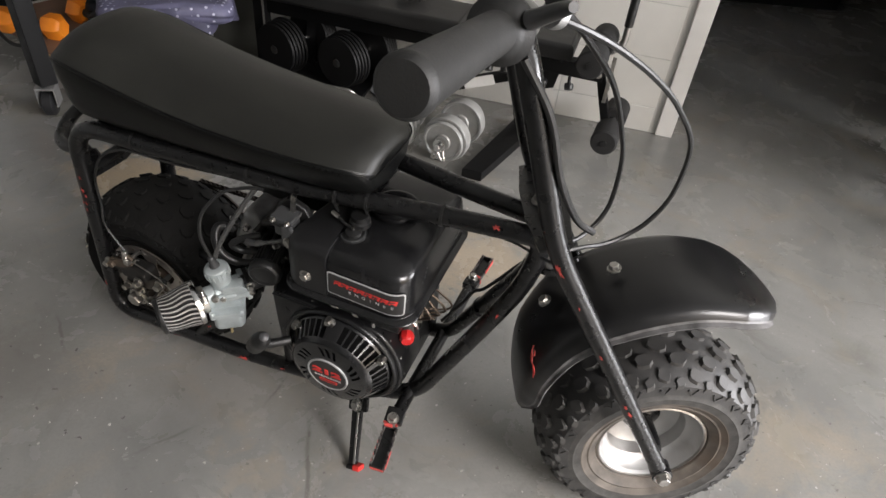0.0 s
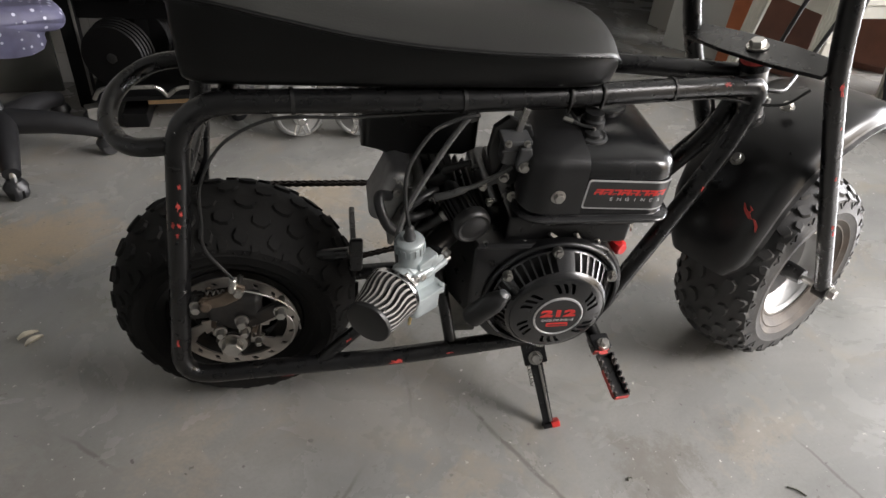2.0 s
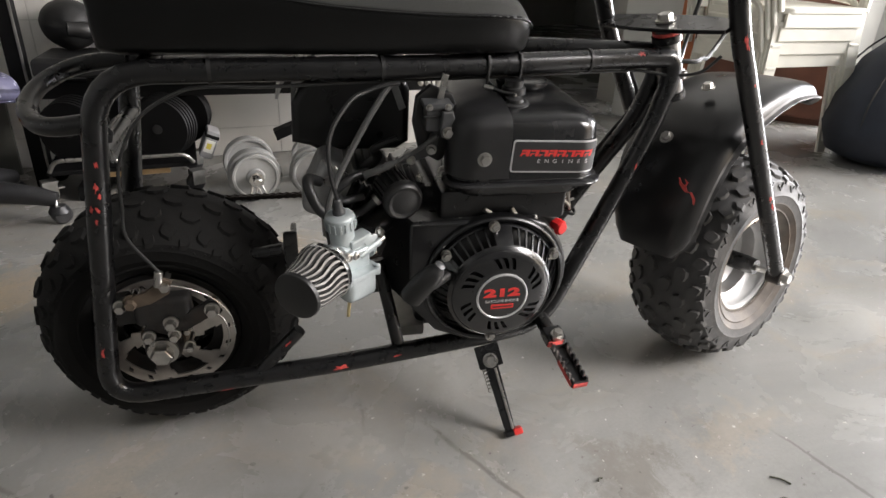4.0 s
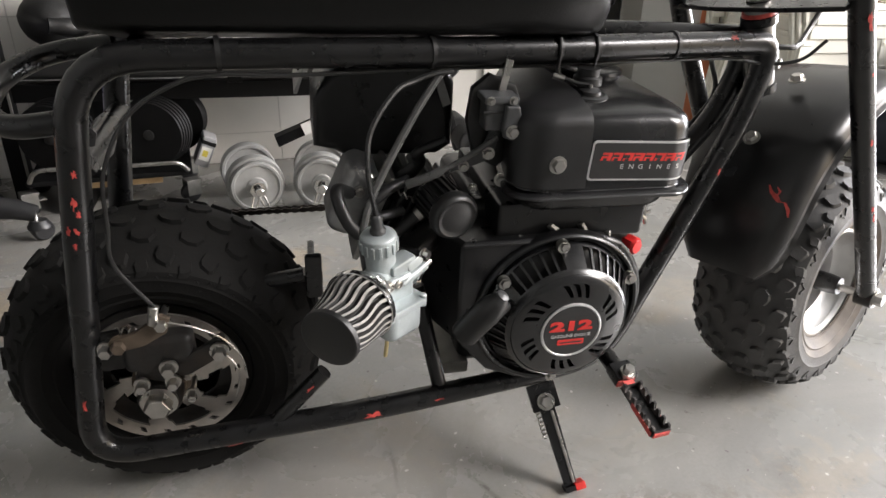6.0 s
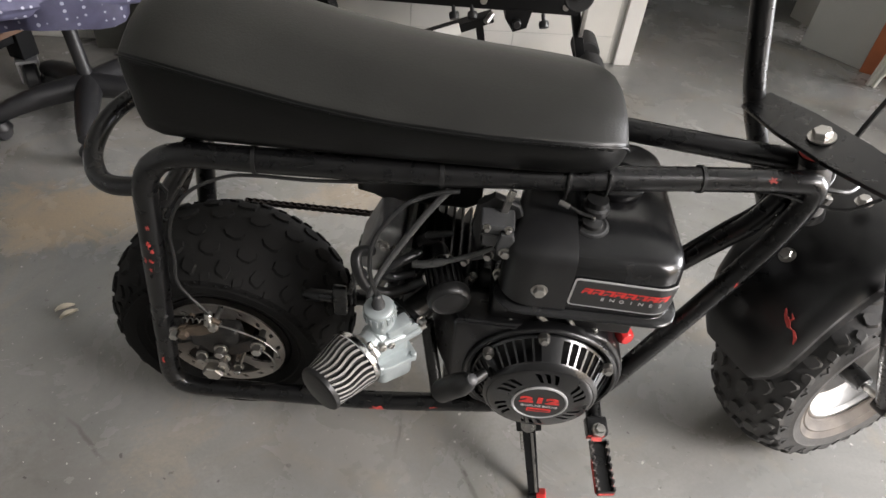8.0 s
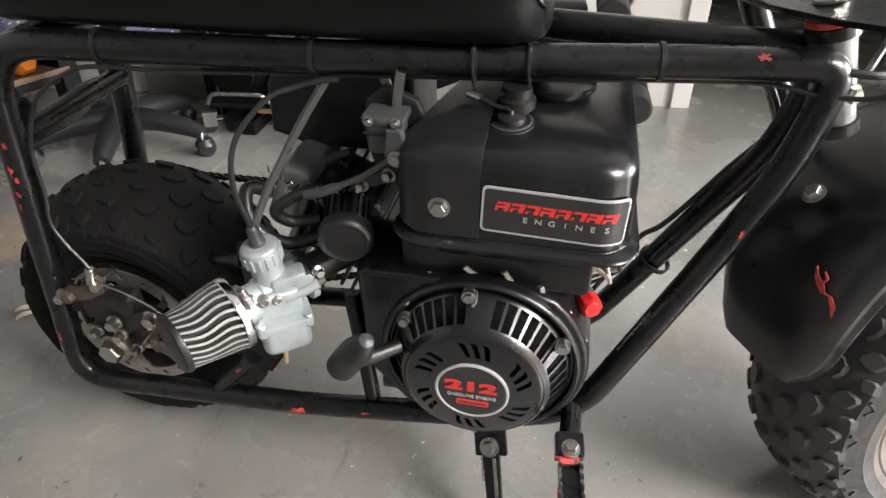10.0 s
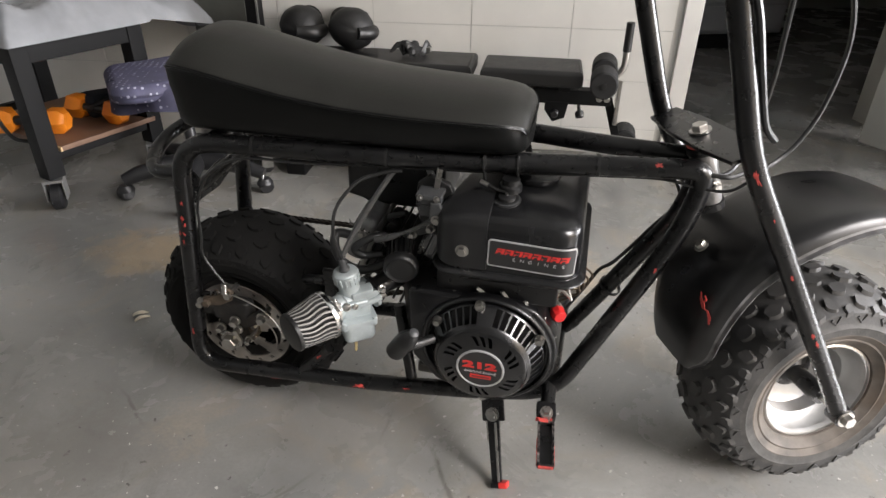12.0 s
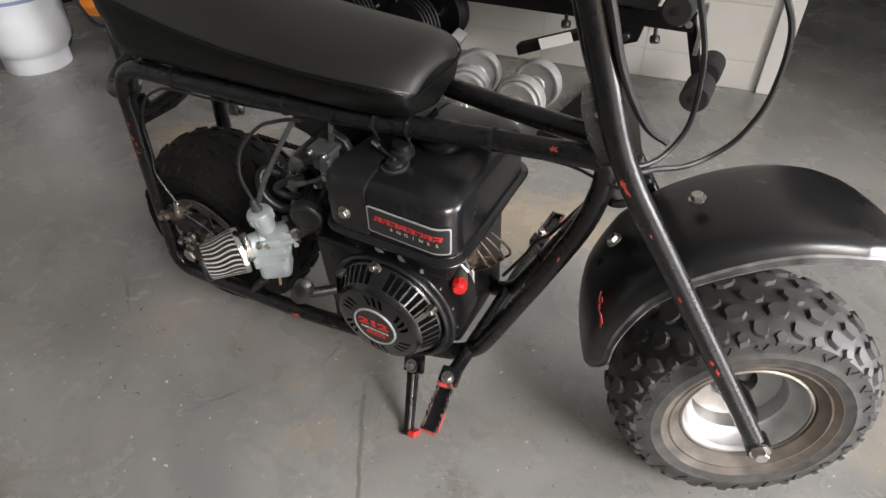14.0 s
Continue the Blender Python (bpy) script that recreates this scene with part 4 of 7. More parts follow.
# pull handle: a bar on a short neck
part("pull_handle", tube(curve([(-0.3600, -0.1890, 0.3530), (-0.3650, -0.1870, 0.3440), (-0.3780, -0.1820, 0.3250), (-0.3920, -0.1760, 0.3020), (-0.3940, -0.1750, 0.2980)], 5), lambda t: 0.0072 + 0.0085 * min(1.0, t * 2.6) - 0.006 * max(0.0, t - 0.86) / 0.14, 16), M_BLACK_PL, engine, "black plastic pull-start handle")
part("pull_handle_neck", tube(curve([(-0.3800, -0.1800, 0.3180), (-0.3640, -0.1720, 0.3160), (-0.3400, -0.1500, 0.3140)], 5), lambda t: 0.0092 - 0.002 * t, 12), M_BLACK_PL, engine)
part("handle_cap", lathe([(0, 0), (0.0078, 0), (0.0074, 0.003), (0.004, 0.005), (0, 0.0055)], 14, along((-0.3600, -0.1880, 0.3525), (0.45, -0.25, 0.85))), M_GREYPL, engine)
# oil cap, petcock, label
part("oil_neck", rod((-0.168, -0.062, 0.345), (-0.158, -0.080, 0.347), 0.011, 14), M_ALU, engine)
part("oil_cap", lathe([(0, 0), (0.0110, 0), (0.0125, 0.004), (0.0118, 0.015), (0.0085, 0.019), (0, 0.019)], 8, along((-0.160, -0.078, 0.346), (0.35, -0.85, 0.05))), M_REDPLASTIC, engine, "red plastic oil filler cap")
petcock = rod((-0.150, -0.055, 0.415), (-0.150, -0.055, 0.372), 0.008, 12)
rod((-0.150, -0.075, 0.388), (-0.150, -0.03, 0.388), 0.006, 12, petcock)
part("fuel_tap", petcock, M_BRASS, engine, "brass fuel tap under the tank")
part("tap_nut", hex_bolt((-0.163, -0.082, 0.398), (0.2, -1, 0), 0.0075, 0.012), M_STEEL, engine)
for q in range(4):
    part("wiring", tube(curve([(-0.150 + 0.004 * q, -0.05 + 0.012 * q, 0.40), (-0.130 + 0.006 * q, -0.052 + 0.014 * q, 0.375), (-0.134 + 0.004 * q, -0.03 + 0.01 * q, 0.345), (-0.165, -0.02, 0.315 + 0.01 * q)], 6), 0.002, 8), M_BRASS, engine)
for q, (a, b) in enumerate((((-0.158, -0.084, 0.394), (-0.143, -0.084, 0.380)), ((-0.148, -0.082, 0.402), (-0.140, -0.080, 0.372)), ((-0.152, -0.080, 0.384), (-0.135, -0.078, 0.388)))):
    part("wire_end", rod(a, b, 0.0022, 8), M_STEEL, engine)
part("warning_label", box(-0.1735, -0.1725, -0.055, -0.005, 0.245, 0.305, 0.0003), mat("white label film", (0.75, 0.75, 0.72), 0.4), engine, "white label on the engine's front")
# fuel cap, and the grommet and clamp under the frame rail
part("fuel_cap", lathe([(0, 0), (0.034, 0), (0.037, 0.004), (0.0365, 0.010), (0.030, 0.0125), (0.015, 0.0130), (0, 0.0135)], 36, Matrix.Translation((-0.214, -0.012, 0.5405))), M_GLOSS, engine, "black fuel cap under the rail")
GM = Matrix.Translation((-0.2470, -0.0850, 0.5300)) @ pose(0, 0, 0, 6, 0, 0)
part("vent_knob", lathe([(0, 0), (0.0205, 0), (0.0225, 0.004), (0.0205, 0.008), (0.0125, 0.010), (0.0115, 0.014), (0.004, 0.016), (0, 0.016)], 28, GM), M_BLACK_PL, engine, "black rubber grommet with a steel stud")
part("grommet_ring", lathe([(0.0170, 0.0080), (0.0188, 0.0092), (0.0170, 0.0100)], 28, GM), M_GREYPL, engine)
part("grommet_stud", lathe([(0, 0.015), (0.0022, 0.015), (0.0022, 0.019), (0, 0.0195)], 10, GM), M_STEEL, engine)
part("filler_neck", lathe([(0, 0), (0.011, 0), (0.011, 0.006), (0.016, 0.008), (0.016, 0.016), (0.0125, 0.018), (0.0125, 0.026), (0, 0.026)], 20, Matrix.Translation((-0.2440, -0.0700, 0.5375))), M_BLACK_PL, engine, "black rubber mount under the rail")
part("stud_wire", tube(curve([(-0.288, -0.074, 0.556), (-0.276, -0.078, 0.554), (-0.262, -0.083, 0.550), (-0.249, -0.086, 0.549)], 5), 0.0022, 8), M_BLACK_PL, engine)
part("wire_crimp", tube([(-0.287, -0.0745, 0.556), (-0.275, -0.0785, 0.5535)], 0.0034, 8), M_STEEL, engine)

# cylinder and head, leaning up towards the rear
HEAD = Matrix.Translation((-0.372, 0.0, 0.335)) @ pose(0, 0, 0, 0, 24, 0)
part("cylinder", box(-0.115, 0.0, -0.040, 0.060, -0.042, 0.046, 0.01), M_SHROUD, engine, "black engine cylinder", HEAD)
for k in range(7):
    x = -0.018 - 0.0135 * k
    part("cooling_fin", box(x - 0.0022, x + 0.0022, -0.058, 0.075, -0.055, 0.060, 0.001, 1), M_SHROUD, engine, "", HEAD)
part("head_plate", box(-0.121, -0.114, -0.056, 0.072, -0.054, 0.058, 0.001, 1), M_ALU, engine, "dull aluminium head plate", HEAD)
part("valve_cover", box(-0.160, -0.120, -0.030, 0.060, -0.042, 0.048, 0.014, 4), M_VALVE, engine, "silvery grey valve cover", HEAD)
part("cover_stud", hex_bolt((-0.140, -0.030, 0.020), (0, -1, 0), 0.0055, 0.008), M_STEEL, engine, "", HEAD)
part("spark_plug_boot", tube(curve([HEAD @ V(-0.10, -0.03, 0.055), HEAD @ V(-0.095, -0.045, 0.085), (-0.430, -0.060, 0.468), (-0.400, -0.070, 0.486)], 6), lambda t: 0.0095 - 0.0055 * t, 10), M_BLACK_PL, engine, "black spark plug boot and lead")
part("breather_hose", tube(curve([(-0.505, -0.050, 0.418), (-0.520, -0.068, 0.430), (-0.518, -0.084, 0.416), (-0.505, -0.090, 0.392), (-0.480, -0.082, 0.374), (-0.450, -0.070, 0.378), (-0.425, -0.066, 0.398)], 8), 0.0075, 12), M_CABLE, engine, "black rubber breather hose")
part("breather_hose", tube(curve([(-0.440, -0.060, 0.436), (-0.465, -0.078, 0.432), (-0.486, -0.082, 0.415), (-0.474, -0.074, 0.398), (-0.446, -0.064, 0.400)], 8), 0.0062, 10), M_CABLE, engine, "black looped hose")
part("hose_clip", lathe([(0.0078, -0.003), (0.0090, -0.003), (0.0090, 0.003), (0.0078, 0.003)], 16, along((-0.428, -0.0665, 0.395), (0.8, 0.1, 0.6)), close=True), M_STEEL, engine)
part("linkage_rod", tube(curve([(-0.352, -0.100, 0.498), (-0.385, -0.098, 0.474), (-0.425, -0.094, 0.452), (-0.446, -0.088, 0.442)], 6), lambda t: 0.0032 + 0.002 * (t > 0.55), 10), M_CABLE_GREY, engine, "grey control rod in a sleeve")
part("linkage_spring", tube([(-0.50 + 0.0016 * k, -0.060 + 0.003 * math.cos(k * 1.3), 0.452 - 0.0010 * k + 0.003 * math.sin(k * 1.3)) for k in range(44)], 0.0010, 6), M_STEEL, engine)
part("governor_arm", prism([(-0.372, 0.462), (-0.352, 0.470), (-0.345, 0.500), (-0.356, 0.505), (-0.366, 0.478), (-0.395, 0.464), (-0.398, 0.455)], 0.086, 0.090, 0.001, m=NR), M_GREYPL, engine, "dark control arm")
for x, z, r in ((-0.357, 0.476, 0.0052), (-0.384, 0.462, 0.0045), (-0.340, 0.444, 0.0056), (-0.372, 0.436, 0.004)):
    part("linkage_bolt", hex_bolt((x, -0.090, z), (-0.2, -1, 0.1), r, 0.009), M_STEEL, engine)
muffler = part("muffler", prism([(-0.540, 0.442), (-0.538, 0.500), (-0.520, 0.532), (-0.495, 0.546), (-0.392, 0.548), (-0.374, 0.538), (-0.366, 0.518), (-0.366, 0.440), (-0.385, 0.428), (-0.500, 0.428), (-0.515, 0.436)], -0.165, -0.035, 0.012, 4, m=NR), M_SHROUD, engine, "black boxed muffler")
part("heat_shield", prism([(-0.560, 0.505), (-0.552, 0.528), (-0.528, 0.556), (-0.500, 0.566), (-0.500, 0.562), (-0.526, 0.551), (-0.548, 0.526), (-0.556, 0.505)], -0.160, -0.050, m=NR), M_VALVE, engine, "pale steel heat shield")
for k in range(8):
    part("shield_louvre", box(-0.018, 0.018, 0.056 + k * 0.0128, 0.062 + k * 0.0128, 0.0, 0.003, m=Matrix.Translation((-0.541, 0, 0.544)) @ pose(0, 0, 0, 0, -48, 0)), M_SHROUD, engine)
part("exhaust_strap", prism([(-0.408, 0.560), (-0.396, 0.556), (-0.375, 0.500), (-0.385, 0.496)], -0.020, -0.016, 0.0008, m=NR), M_VALVE, engine, "pale flat steel strap")
part("exhaust_lug", rod((-0.400, 0.02, 0.556), (-0.400, 0.05, 0.556), 0.016, 16, bevel=0.003), M_FRAME, engine)
part("ignition_switch", box(-0.370, -0.338, -0.110, -0.084, 0.507, 0.539, 0.004, 2), M_GREYPL, engine, "grey-black ignition box with bolts")
part("box_lid", box(-0.373, -0.335, -0.113, -0.082, 0.536, 0.544, 0.0025), M_GREYPL, engine)
part("box_rib", box(-0.3725, -0.3355, -0.1118, -0.1095, 0.526, 0.529, 0.0008, 1), M_BLACK_PL, engine)
part("box_lug", prism([(-0.350, 0.536), (-0.336, 0.536), (-0.328, 0.512), (-0.331, 0.502), (-0.340, 0.498), (-0.350, 0.502), (-0.353, 0.512)], 0.108, 0.118, 0.003, 3, m=NR), M_GREYPL, engine)
for x, z, y, r in ((-0.3415, 0.509, -0.118, 0.0056), (-0.366, 0.540, -0.112, 0.0034), (-0.342, 0.540, -0.112, 0.0034)):
    part("box_bolt", hex_bolt((x, y, z), (0, -1, 0.05), r, 0.006), M_STEEL, engine)
part("cover_strap", prism([(-0.352, 0.542), (-0.344, 0.542), (-0.338, 0.575), (-0.346, 0.577)], 0.086, 0.090, 0.0005, m=NR), M_STEEL, engine, "plated steel strap")
part("box_bracket", prism([(-0.378, 0.545), (-0.360, 0.560), (-0.330, 0.548), (-0.318, 0.520), (-0.325, 0.470), (-0.345, 0.455), (-0.372, 0.470), (-0.382, 0.510)], 0.070, 0.083, 0.004, 2, m=NR), M_BLACK_PL, engine)
# breather filter: small ribbed drum
BR = along((-0.412, -0.060, 0.421), (0.24, -0.95, -0.10))
part("breather_filter", lathe([(0.0, 0), (0.014, 0), (0.018, 0.006), (0.0215, 0.010), (0.0215, 0.046), (0.0265, 0.049), (0.0275, 0.052), (0.0275, 0.060), (0.0255, 0.064), (0.0225, 0.0655), (0.0200, 0.0640), (0.0165, 0.0638), (0.0150, 0.0650), (0, 0.0654)], 36, BR), M_BLACK_PL, engine, "small black crankcase breather filter")
for k in range(20):
    a = k * 2 * math.pi / 20
    part("filter_rib", box(0.0205, 0.0245, -0.0014, 0.0014, 0.008, 0.047, m=BR @ Matrix.Rotation(a, 4, "Z")), M_BLACK_PL, engine)
part("filter_clamp", lathe([(0.0150, 0.001), (0.0185, 0.001), (0.0185, 0.007), (0.0150, 0.007)], 24, BR, close=True), M_STEEL, engine, "steel hose clamp")
part("breather_pipe", tube(curve([BR @ V(0, 0, 0.002), BR @ V(0, 0, -0.02), (-0.425, -0.02, 0.40)], 6), 0.012, 12), M_BLACK_PL, engine)
part("intake_pipe", tube(curve([(-0.40, -0.05, 0.365), (-0.435, -0.085, 0.360), (-0.458, -0.110, 0.353)], 6), 0.017, 16), M_BLACK_PL, engine, "black intake manifold")
part("intake_flange", prism(rrect(0.026, 0.017, 0.012), 0, 0.007, 0.001, m=along((-0.449, -0.098, 0.357), (-0.6, -0.75, -0.08))), M_BLACK_PL, engine)
part("intake_bolt", hex_bolt((-0.432, -0.118, 0.372), (0.7, -0.7, 0), 0.005, 0.009), M_STEEL, engine)

# carburettor and pod filter
CD = V(-0.572, -0.819, -0.035).normalized()
C0 = V(-0.478, -0.128, 0.347)
CU = V(-0.09, -0.08, 1).normalized()
carb = bpart("carburettor", tube([C0 - CD * 0.028, C0 - CD * 0.020, C0 + CD * 0.018, C0 + CD * 0.020, C0 + CD * 0.040], lambda t: 0.0215 if t < 0.55 else 0.0195, 24), M_CARB, "zinc grey slide carburettor")
part("slide_barrel", lathe([(0, -0.012), (0.0165, -0.012), (0.0165, 0.045), (0.0, 0.046)], 24, along(C0, CU)), M_CARB, carb)
cap = lathe([(0, 0.041), (0.0195, 0.041), (0.0195, 0.058), (0.0180, 0.0605), (0.0115, 0.0625), (0, 0.0630)], 28, along(C0, CU))
part("barrel_cap", cap, M_CARB, carb, "knurled zinc cap")
for k in range(16):
    a = k * 2 * math.pi / 16
    part("cap_knurl", box(0.0190, 0.0210, -0.0016, 0.0016, 0.0420, 0.0550, 0.0004, 1, m=along(C0, CU) @ Matrix.Rotation(a, 4, "Z")), M_CARB, carb)
part("cable_boot", lathe([(0, 0), (0.0085, 0), (0.0085, 0.004), (0.0066, 0.006), (0.0062, 0.018), (0.0040, 0.021), (0, 0.022)], 14, along(C0 + CU * 0.0625, CU)), M_GREYPL, carb, "grey rubber cable boot")
part("body_block", box(-0.024, 0.024, -0.022, 0.020, -0.020, 0.014, 0.006, 3, m=Matrix.Translation(C0 + V(0.003, -0.004, 0.0)) @ pose(0, 0, 0, 0, 0, 35)), M_CARB, carb)
BB = Matrix.Translation(C0 + V(0.010, -0.014, -0.016)) @ pose(0, 0, 0, 0, 0, 35)
part("float_bowl", prism(rrect(0.0255, 0.0235, 0.011, 6), -0.040, 0.0, 0.008, 4, m=BB), M_CARB, carb, "grey float bowl")
part("bowl_flange", prism(rrect(0.0295, 0.0270, 0.010, 5), -0.006, 0.003, 0.002, 2, m=BB), M_CARB, carb)
part("bowl_nut", hex_bolt(BB @ V(0, 0, -0.040), (0.02, 0.02, -1), 0.007, 0.009), M_STEEL, carb)
for x, y in ((-0.024, -0.022), (0.024, -0.022), (0.024, 0.022), (-0.024, 0.022)):
    part("bowl_screw", rod(BB @ V(x, y, -0.009), BB @ V(x, y, 0.006), 0.0042, 10, bevel=0.001), M_CARB, carb)
for x, z, r in ((-0.006, 0.009, 0.0062), (0.007, 0.007, 0.0050)):
    p = C0 + V(0.006, -0.024, 0) + V(x * 0.8, x * 0.55, z)
    part("screw", lathe([(0, 0), (r, 0), (r, 0.006), (r * 0.6, 0.0068), (r * 0.5, 0.005), (0, 0.005)], 14, along(p, (0.55, -0.82, 0.05))), M_STEEL, carb)
part("choke_body", box(-0.006, 0.030, -0.011, 0.011, 0.006, 0.026, 0.004, 2, m=Matrix.Translation(C0 + V(0.010, -0.006, 0.0)) @ pose(0, 0, 0, 0, -8, 35)), M_CARB, carb)
part("choke_lever", prism([(0, -0.005), (0.016, -0.005), (0.022, 0.0), (0.018, 0.006), (0, 0.005)], 0, 0.003, 0.001, m=Matrix.Translation(C0 + V(0.026, -0.006, 0.016)) @ pose(0, 0, 0, 75, -14, 30)), M_CARB, carb)
part("idle_tube", rod(C0 + V(0.018, -0.014, 0.002), C0 + V(0.048, 0.004, 0.014), 0.0060, 14, bevel=0.001), M_CARB, carb)
part("idle_tip", rod(C0 + V(0.048, 0.004, 0.014), C0 + V(0.054, 0.008, 0.0165), 0.0040, 10), M_STEEL, carb)
part("mount_flange", prism(rrect(0.030, 0.018, 0.013), 0, 0.008, 0.001, m=along(C0 - CD * 0.028, -CD)), M_CARB, carb)
part("drain_hose", rod(C0 + V(0.006, -0.010, -0.056), C0 + V(0.002, -0.012, -0.096), 0.0024, 8), mat("amber hose", (0.5, 0.4, 0.2), 0.4), carb)
FM = along(C0 + CD * 0.034, CD)
pod = bpart("pod_filter", lathe([(0.0, 0.0), (0.0205, 0.0), (0.0220, 0.003), (0.0225, 0.009), (0.034, 0.0105), (0.0385, 0.0115), (0.0395, 0.0135), (0.0395, 0.0195), (0.0385, 0.0205)], 44, FM), M_CHROME, "chrome clamp of the cone filter")


def pleats():
    """Wavy pleats round a cone: pale ridges between dark folds."""
    bm = bmesh.new()
    n, L, steps = 27, 0.054, 10
    for i in range(n):
        q = []
        for k in range(steps + 1):
            t = k / steps
            z = 0.0185 + L * t
            ro, ri = 0.0385 - 0.0085 * t, 0.0315 - 0.0085 * t
            a = i * 2 * math.pi / n + 0.085 * math.sin(t * 6.0 + 0.4) + 0.20 * t
            w = math.pi / n
            q.append([bm.verts.new((r * math.cos(b), r * math.sin(b), z)) for r, b in ((ro, a - w * 0.36), (ro, a + w * 0.36), (ri, a + w), (ri, a - w))])
        for A, Bq in zip(q, q[1:]):
            bm.faces.new((A[0], A[1], Bq[1], Bq[0]))
            bm.faces.new((A[1], A[2], Bq[2], Bq[1])).material_index = 1
            bm.faces.new((A[3], A[0], Bq[0], Bq[3])).material_index = 1
    return bm


part("filter_pleats", pleats(), [M_PLEAT_L, M_PLEAT_D], pod, "pale pleated filter gauze", FM, sharp=20)
part("filter_core", lathe([(0.0325, 0.018), (0.0240, 0.076)], 36, FM), M_PLEAT_D, pod)
part("end_cap", lathe([(0.0, 0.0745), (0.0285, 0.0725), (0.0312, 0.0730), (0.0316, 0.0745), (0.0308, 0.0785), (0.0280, 0.0805), (0.0, 0.0815)], 40, FM), M_BLACK_PL, pod, "black rubber end cap")
part("clamp_band", lathe([(0.0222, 0.0005), (0.0240, 0.0005), (0.0240, 0.0085), (0.0222, 0.0085)], 40, FM, close=True), M_STEEL, pod, "steel band clamp")
part("clamp_screw", hex_bolt(FM @ V(0.018, 0.024, 0.0045), FM.to_3x3() @ V(0.8, -0.6, 0), 0.0050, 0.012, rod(FM @ V(0.012, 0.030, 0.0045), FM @ V(0.020, 0.022, 0.0045), 0.0042, 10)), M_STEEL, pod)

# cables
def cable(name, pts, r, material, label="", m=None, n=10):
    return bpart(name, tube(curve(pts, n), r, 8), material, label, m=m)


ct = C0 + CU * 0.083
cable("throttle_cable", [ct, ct + V(-0.008, -0.002, 0.045), ct + V(-0.004, 0.010, 0.085), ct + V(0.022, 0.030, 0.118), (-0.440, -0.092, 0.556), (-0.418, -0.087, 0.562), (-0.40, -0.084, 0.563)], 0.0028, M_CABLE, "thin black throttle cable")
cable("vent_hose", [C0 + V(-0.016, 0.004, 0.0), C0 + V(-0.020, 0.010, 0.05), C0 + V(-0.006, 0.022, 0.095), C0 + V(0.030, 0.036, 0.160), (-0.424, -0.085, 0.545), (-0.412, -0.083, 0.562)], 0.0042, M_CABLE_GREY, "grey breather hose")
bc = RW @ V(0.016, 0.133, -0.124)
cable("brake_cable", [bc, bc + V(-0.030, 0.004, 0.050), (-0.748, -0.100, 0.415), (-0.742, -0.098, 0.470), (-0.712, -0.097, 0.525), (-0.665, -0.096, 0.556), (-0.625, -0.095, 0.5635), (-0.56, -0.090, 0.5615), (-0.45, -0.078, 0.5635), (-0.28, -0.060, 0.5640), (-0.129, -0.036, 0.5640), (-0.04, -0.024, 0.5630), (0.01, -0.030, 0.558), (0.045, -0.045, 0.566), (0.07, -0.05, 0.59)], 0.0022, M_CABLE, "black rear brake cable")
cable("kill_wire", [(-0.02, 0.035, 0.548), (0.0, 0.040, 0.500), (-0.030, 0.050, 0.440), (-0.075, 0.062, 0.360), (-0.098, 0.072, 0.330), (-0.118, 0.076, 0.285), (-0.150, 0.06, 0.235)], 0.0032, M_CABLE, "thin black wire tied along the down tube")
bpart("cable_tie", lathe([(TR + 0.003, -0.0025), (TR + 0.006, -0.0025), (TR + 0.006, 0.0025), (TR + 0.003, 0.0025)], 20, along((-0.076, 0.070, 0.300), (0.138, -0.055, 0.28)), close=True), M_BLACK_PL)
# the two loops in front of the bars, in the steering's axes
LV = V(0.005, -0.220, 0.312)
cable("bar_cable", [LV + V(0.012, 0.028, -0.006), (0.052, -0.173, 0.277), (0.086, -0.148, 0.242), (0.125, -0.114, 0.192), (0.157, -0.082, 0.138), (0.184, -0.040, 0.061), (0.171, -0.012, -0.020), (0.142, -0.002, -0.064), (0.110, -0.002, -0.082), (0.075, -0.012, -0.083), (0.042, -0.028, -0.069), (0.014, -0.036, -0.062), (-0.012, -0.024, -0.052)], 0.0034, M_CABLE, "black control cable looping from the bars", m=FORK)
cable("bar_cable", [LV + V(0.022, 0.035, 0.0), (0.055, -0.149, 0.261), (0.088, -0.086, 0.183), (0.105, -0.031, 0.098), (0.109, 0.004, 0.029), (0.093, 0.030, -0.050), (0.062, 0.024, -0.080), (0.031, 0.002, -0.078), (0.0, -0.018, -0.060)], 0.0034, M_CABLE, "black control cable looping from the bars", m=FORK)
cable("bar_cable", [(-0.004, -0.13, 0.25), (0.014, -0.126, 0.18), (0.016, -0.122, 0.10), (0.03, -0.10, 0.03), (0.05, -0.085, -0.005)], 0.0045, M_CABLE, m=FORK)
lever = bpart("brake_lever", tube(curve([LV + V(-0.005, 0.02, -0.005), LV + V(0.02, 0.0, 0.004), LV + V(0.026, -0.02, 0.010)], 6), lambda t: 0.0085 - 0.004 * t, 10), M_GREYPL, "dark grey brake lever", m=FORK)
bpart("kill_switch", box(-0.007, 0.007, -0.007, 0.007, 0.0, 0.010, 0.002, m=FORK @ along((-0.032, -0.150, 0.300), (-0.6, 0.1, 0.8))), M_RED, "red kill switch on the bars")
bpart("lever_perch", lathe([(0, -0.012), (0.020, -0.012), (0.021, 0.0), (0.018, 0.014), (0, 0.014)], 20, FORK @ along((-0.008, -0.165, 0.297), (-0.33, -0.92, 0.2))), M_ALU, "silver-grey lever clamp")
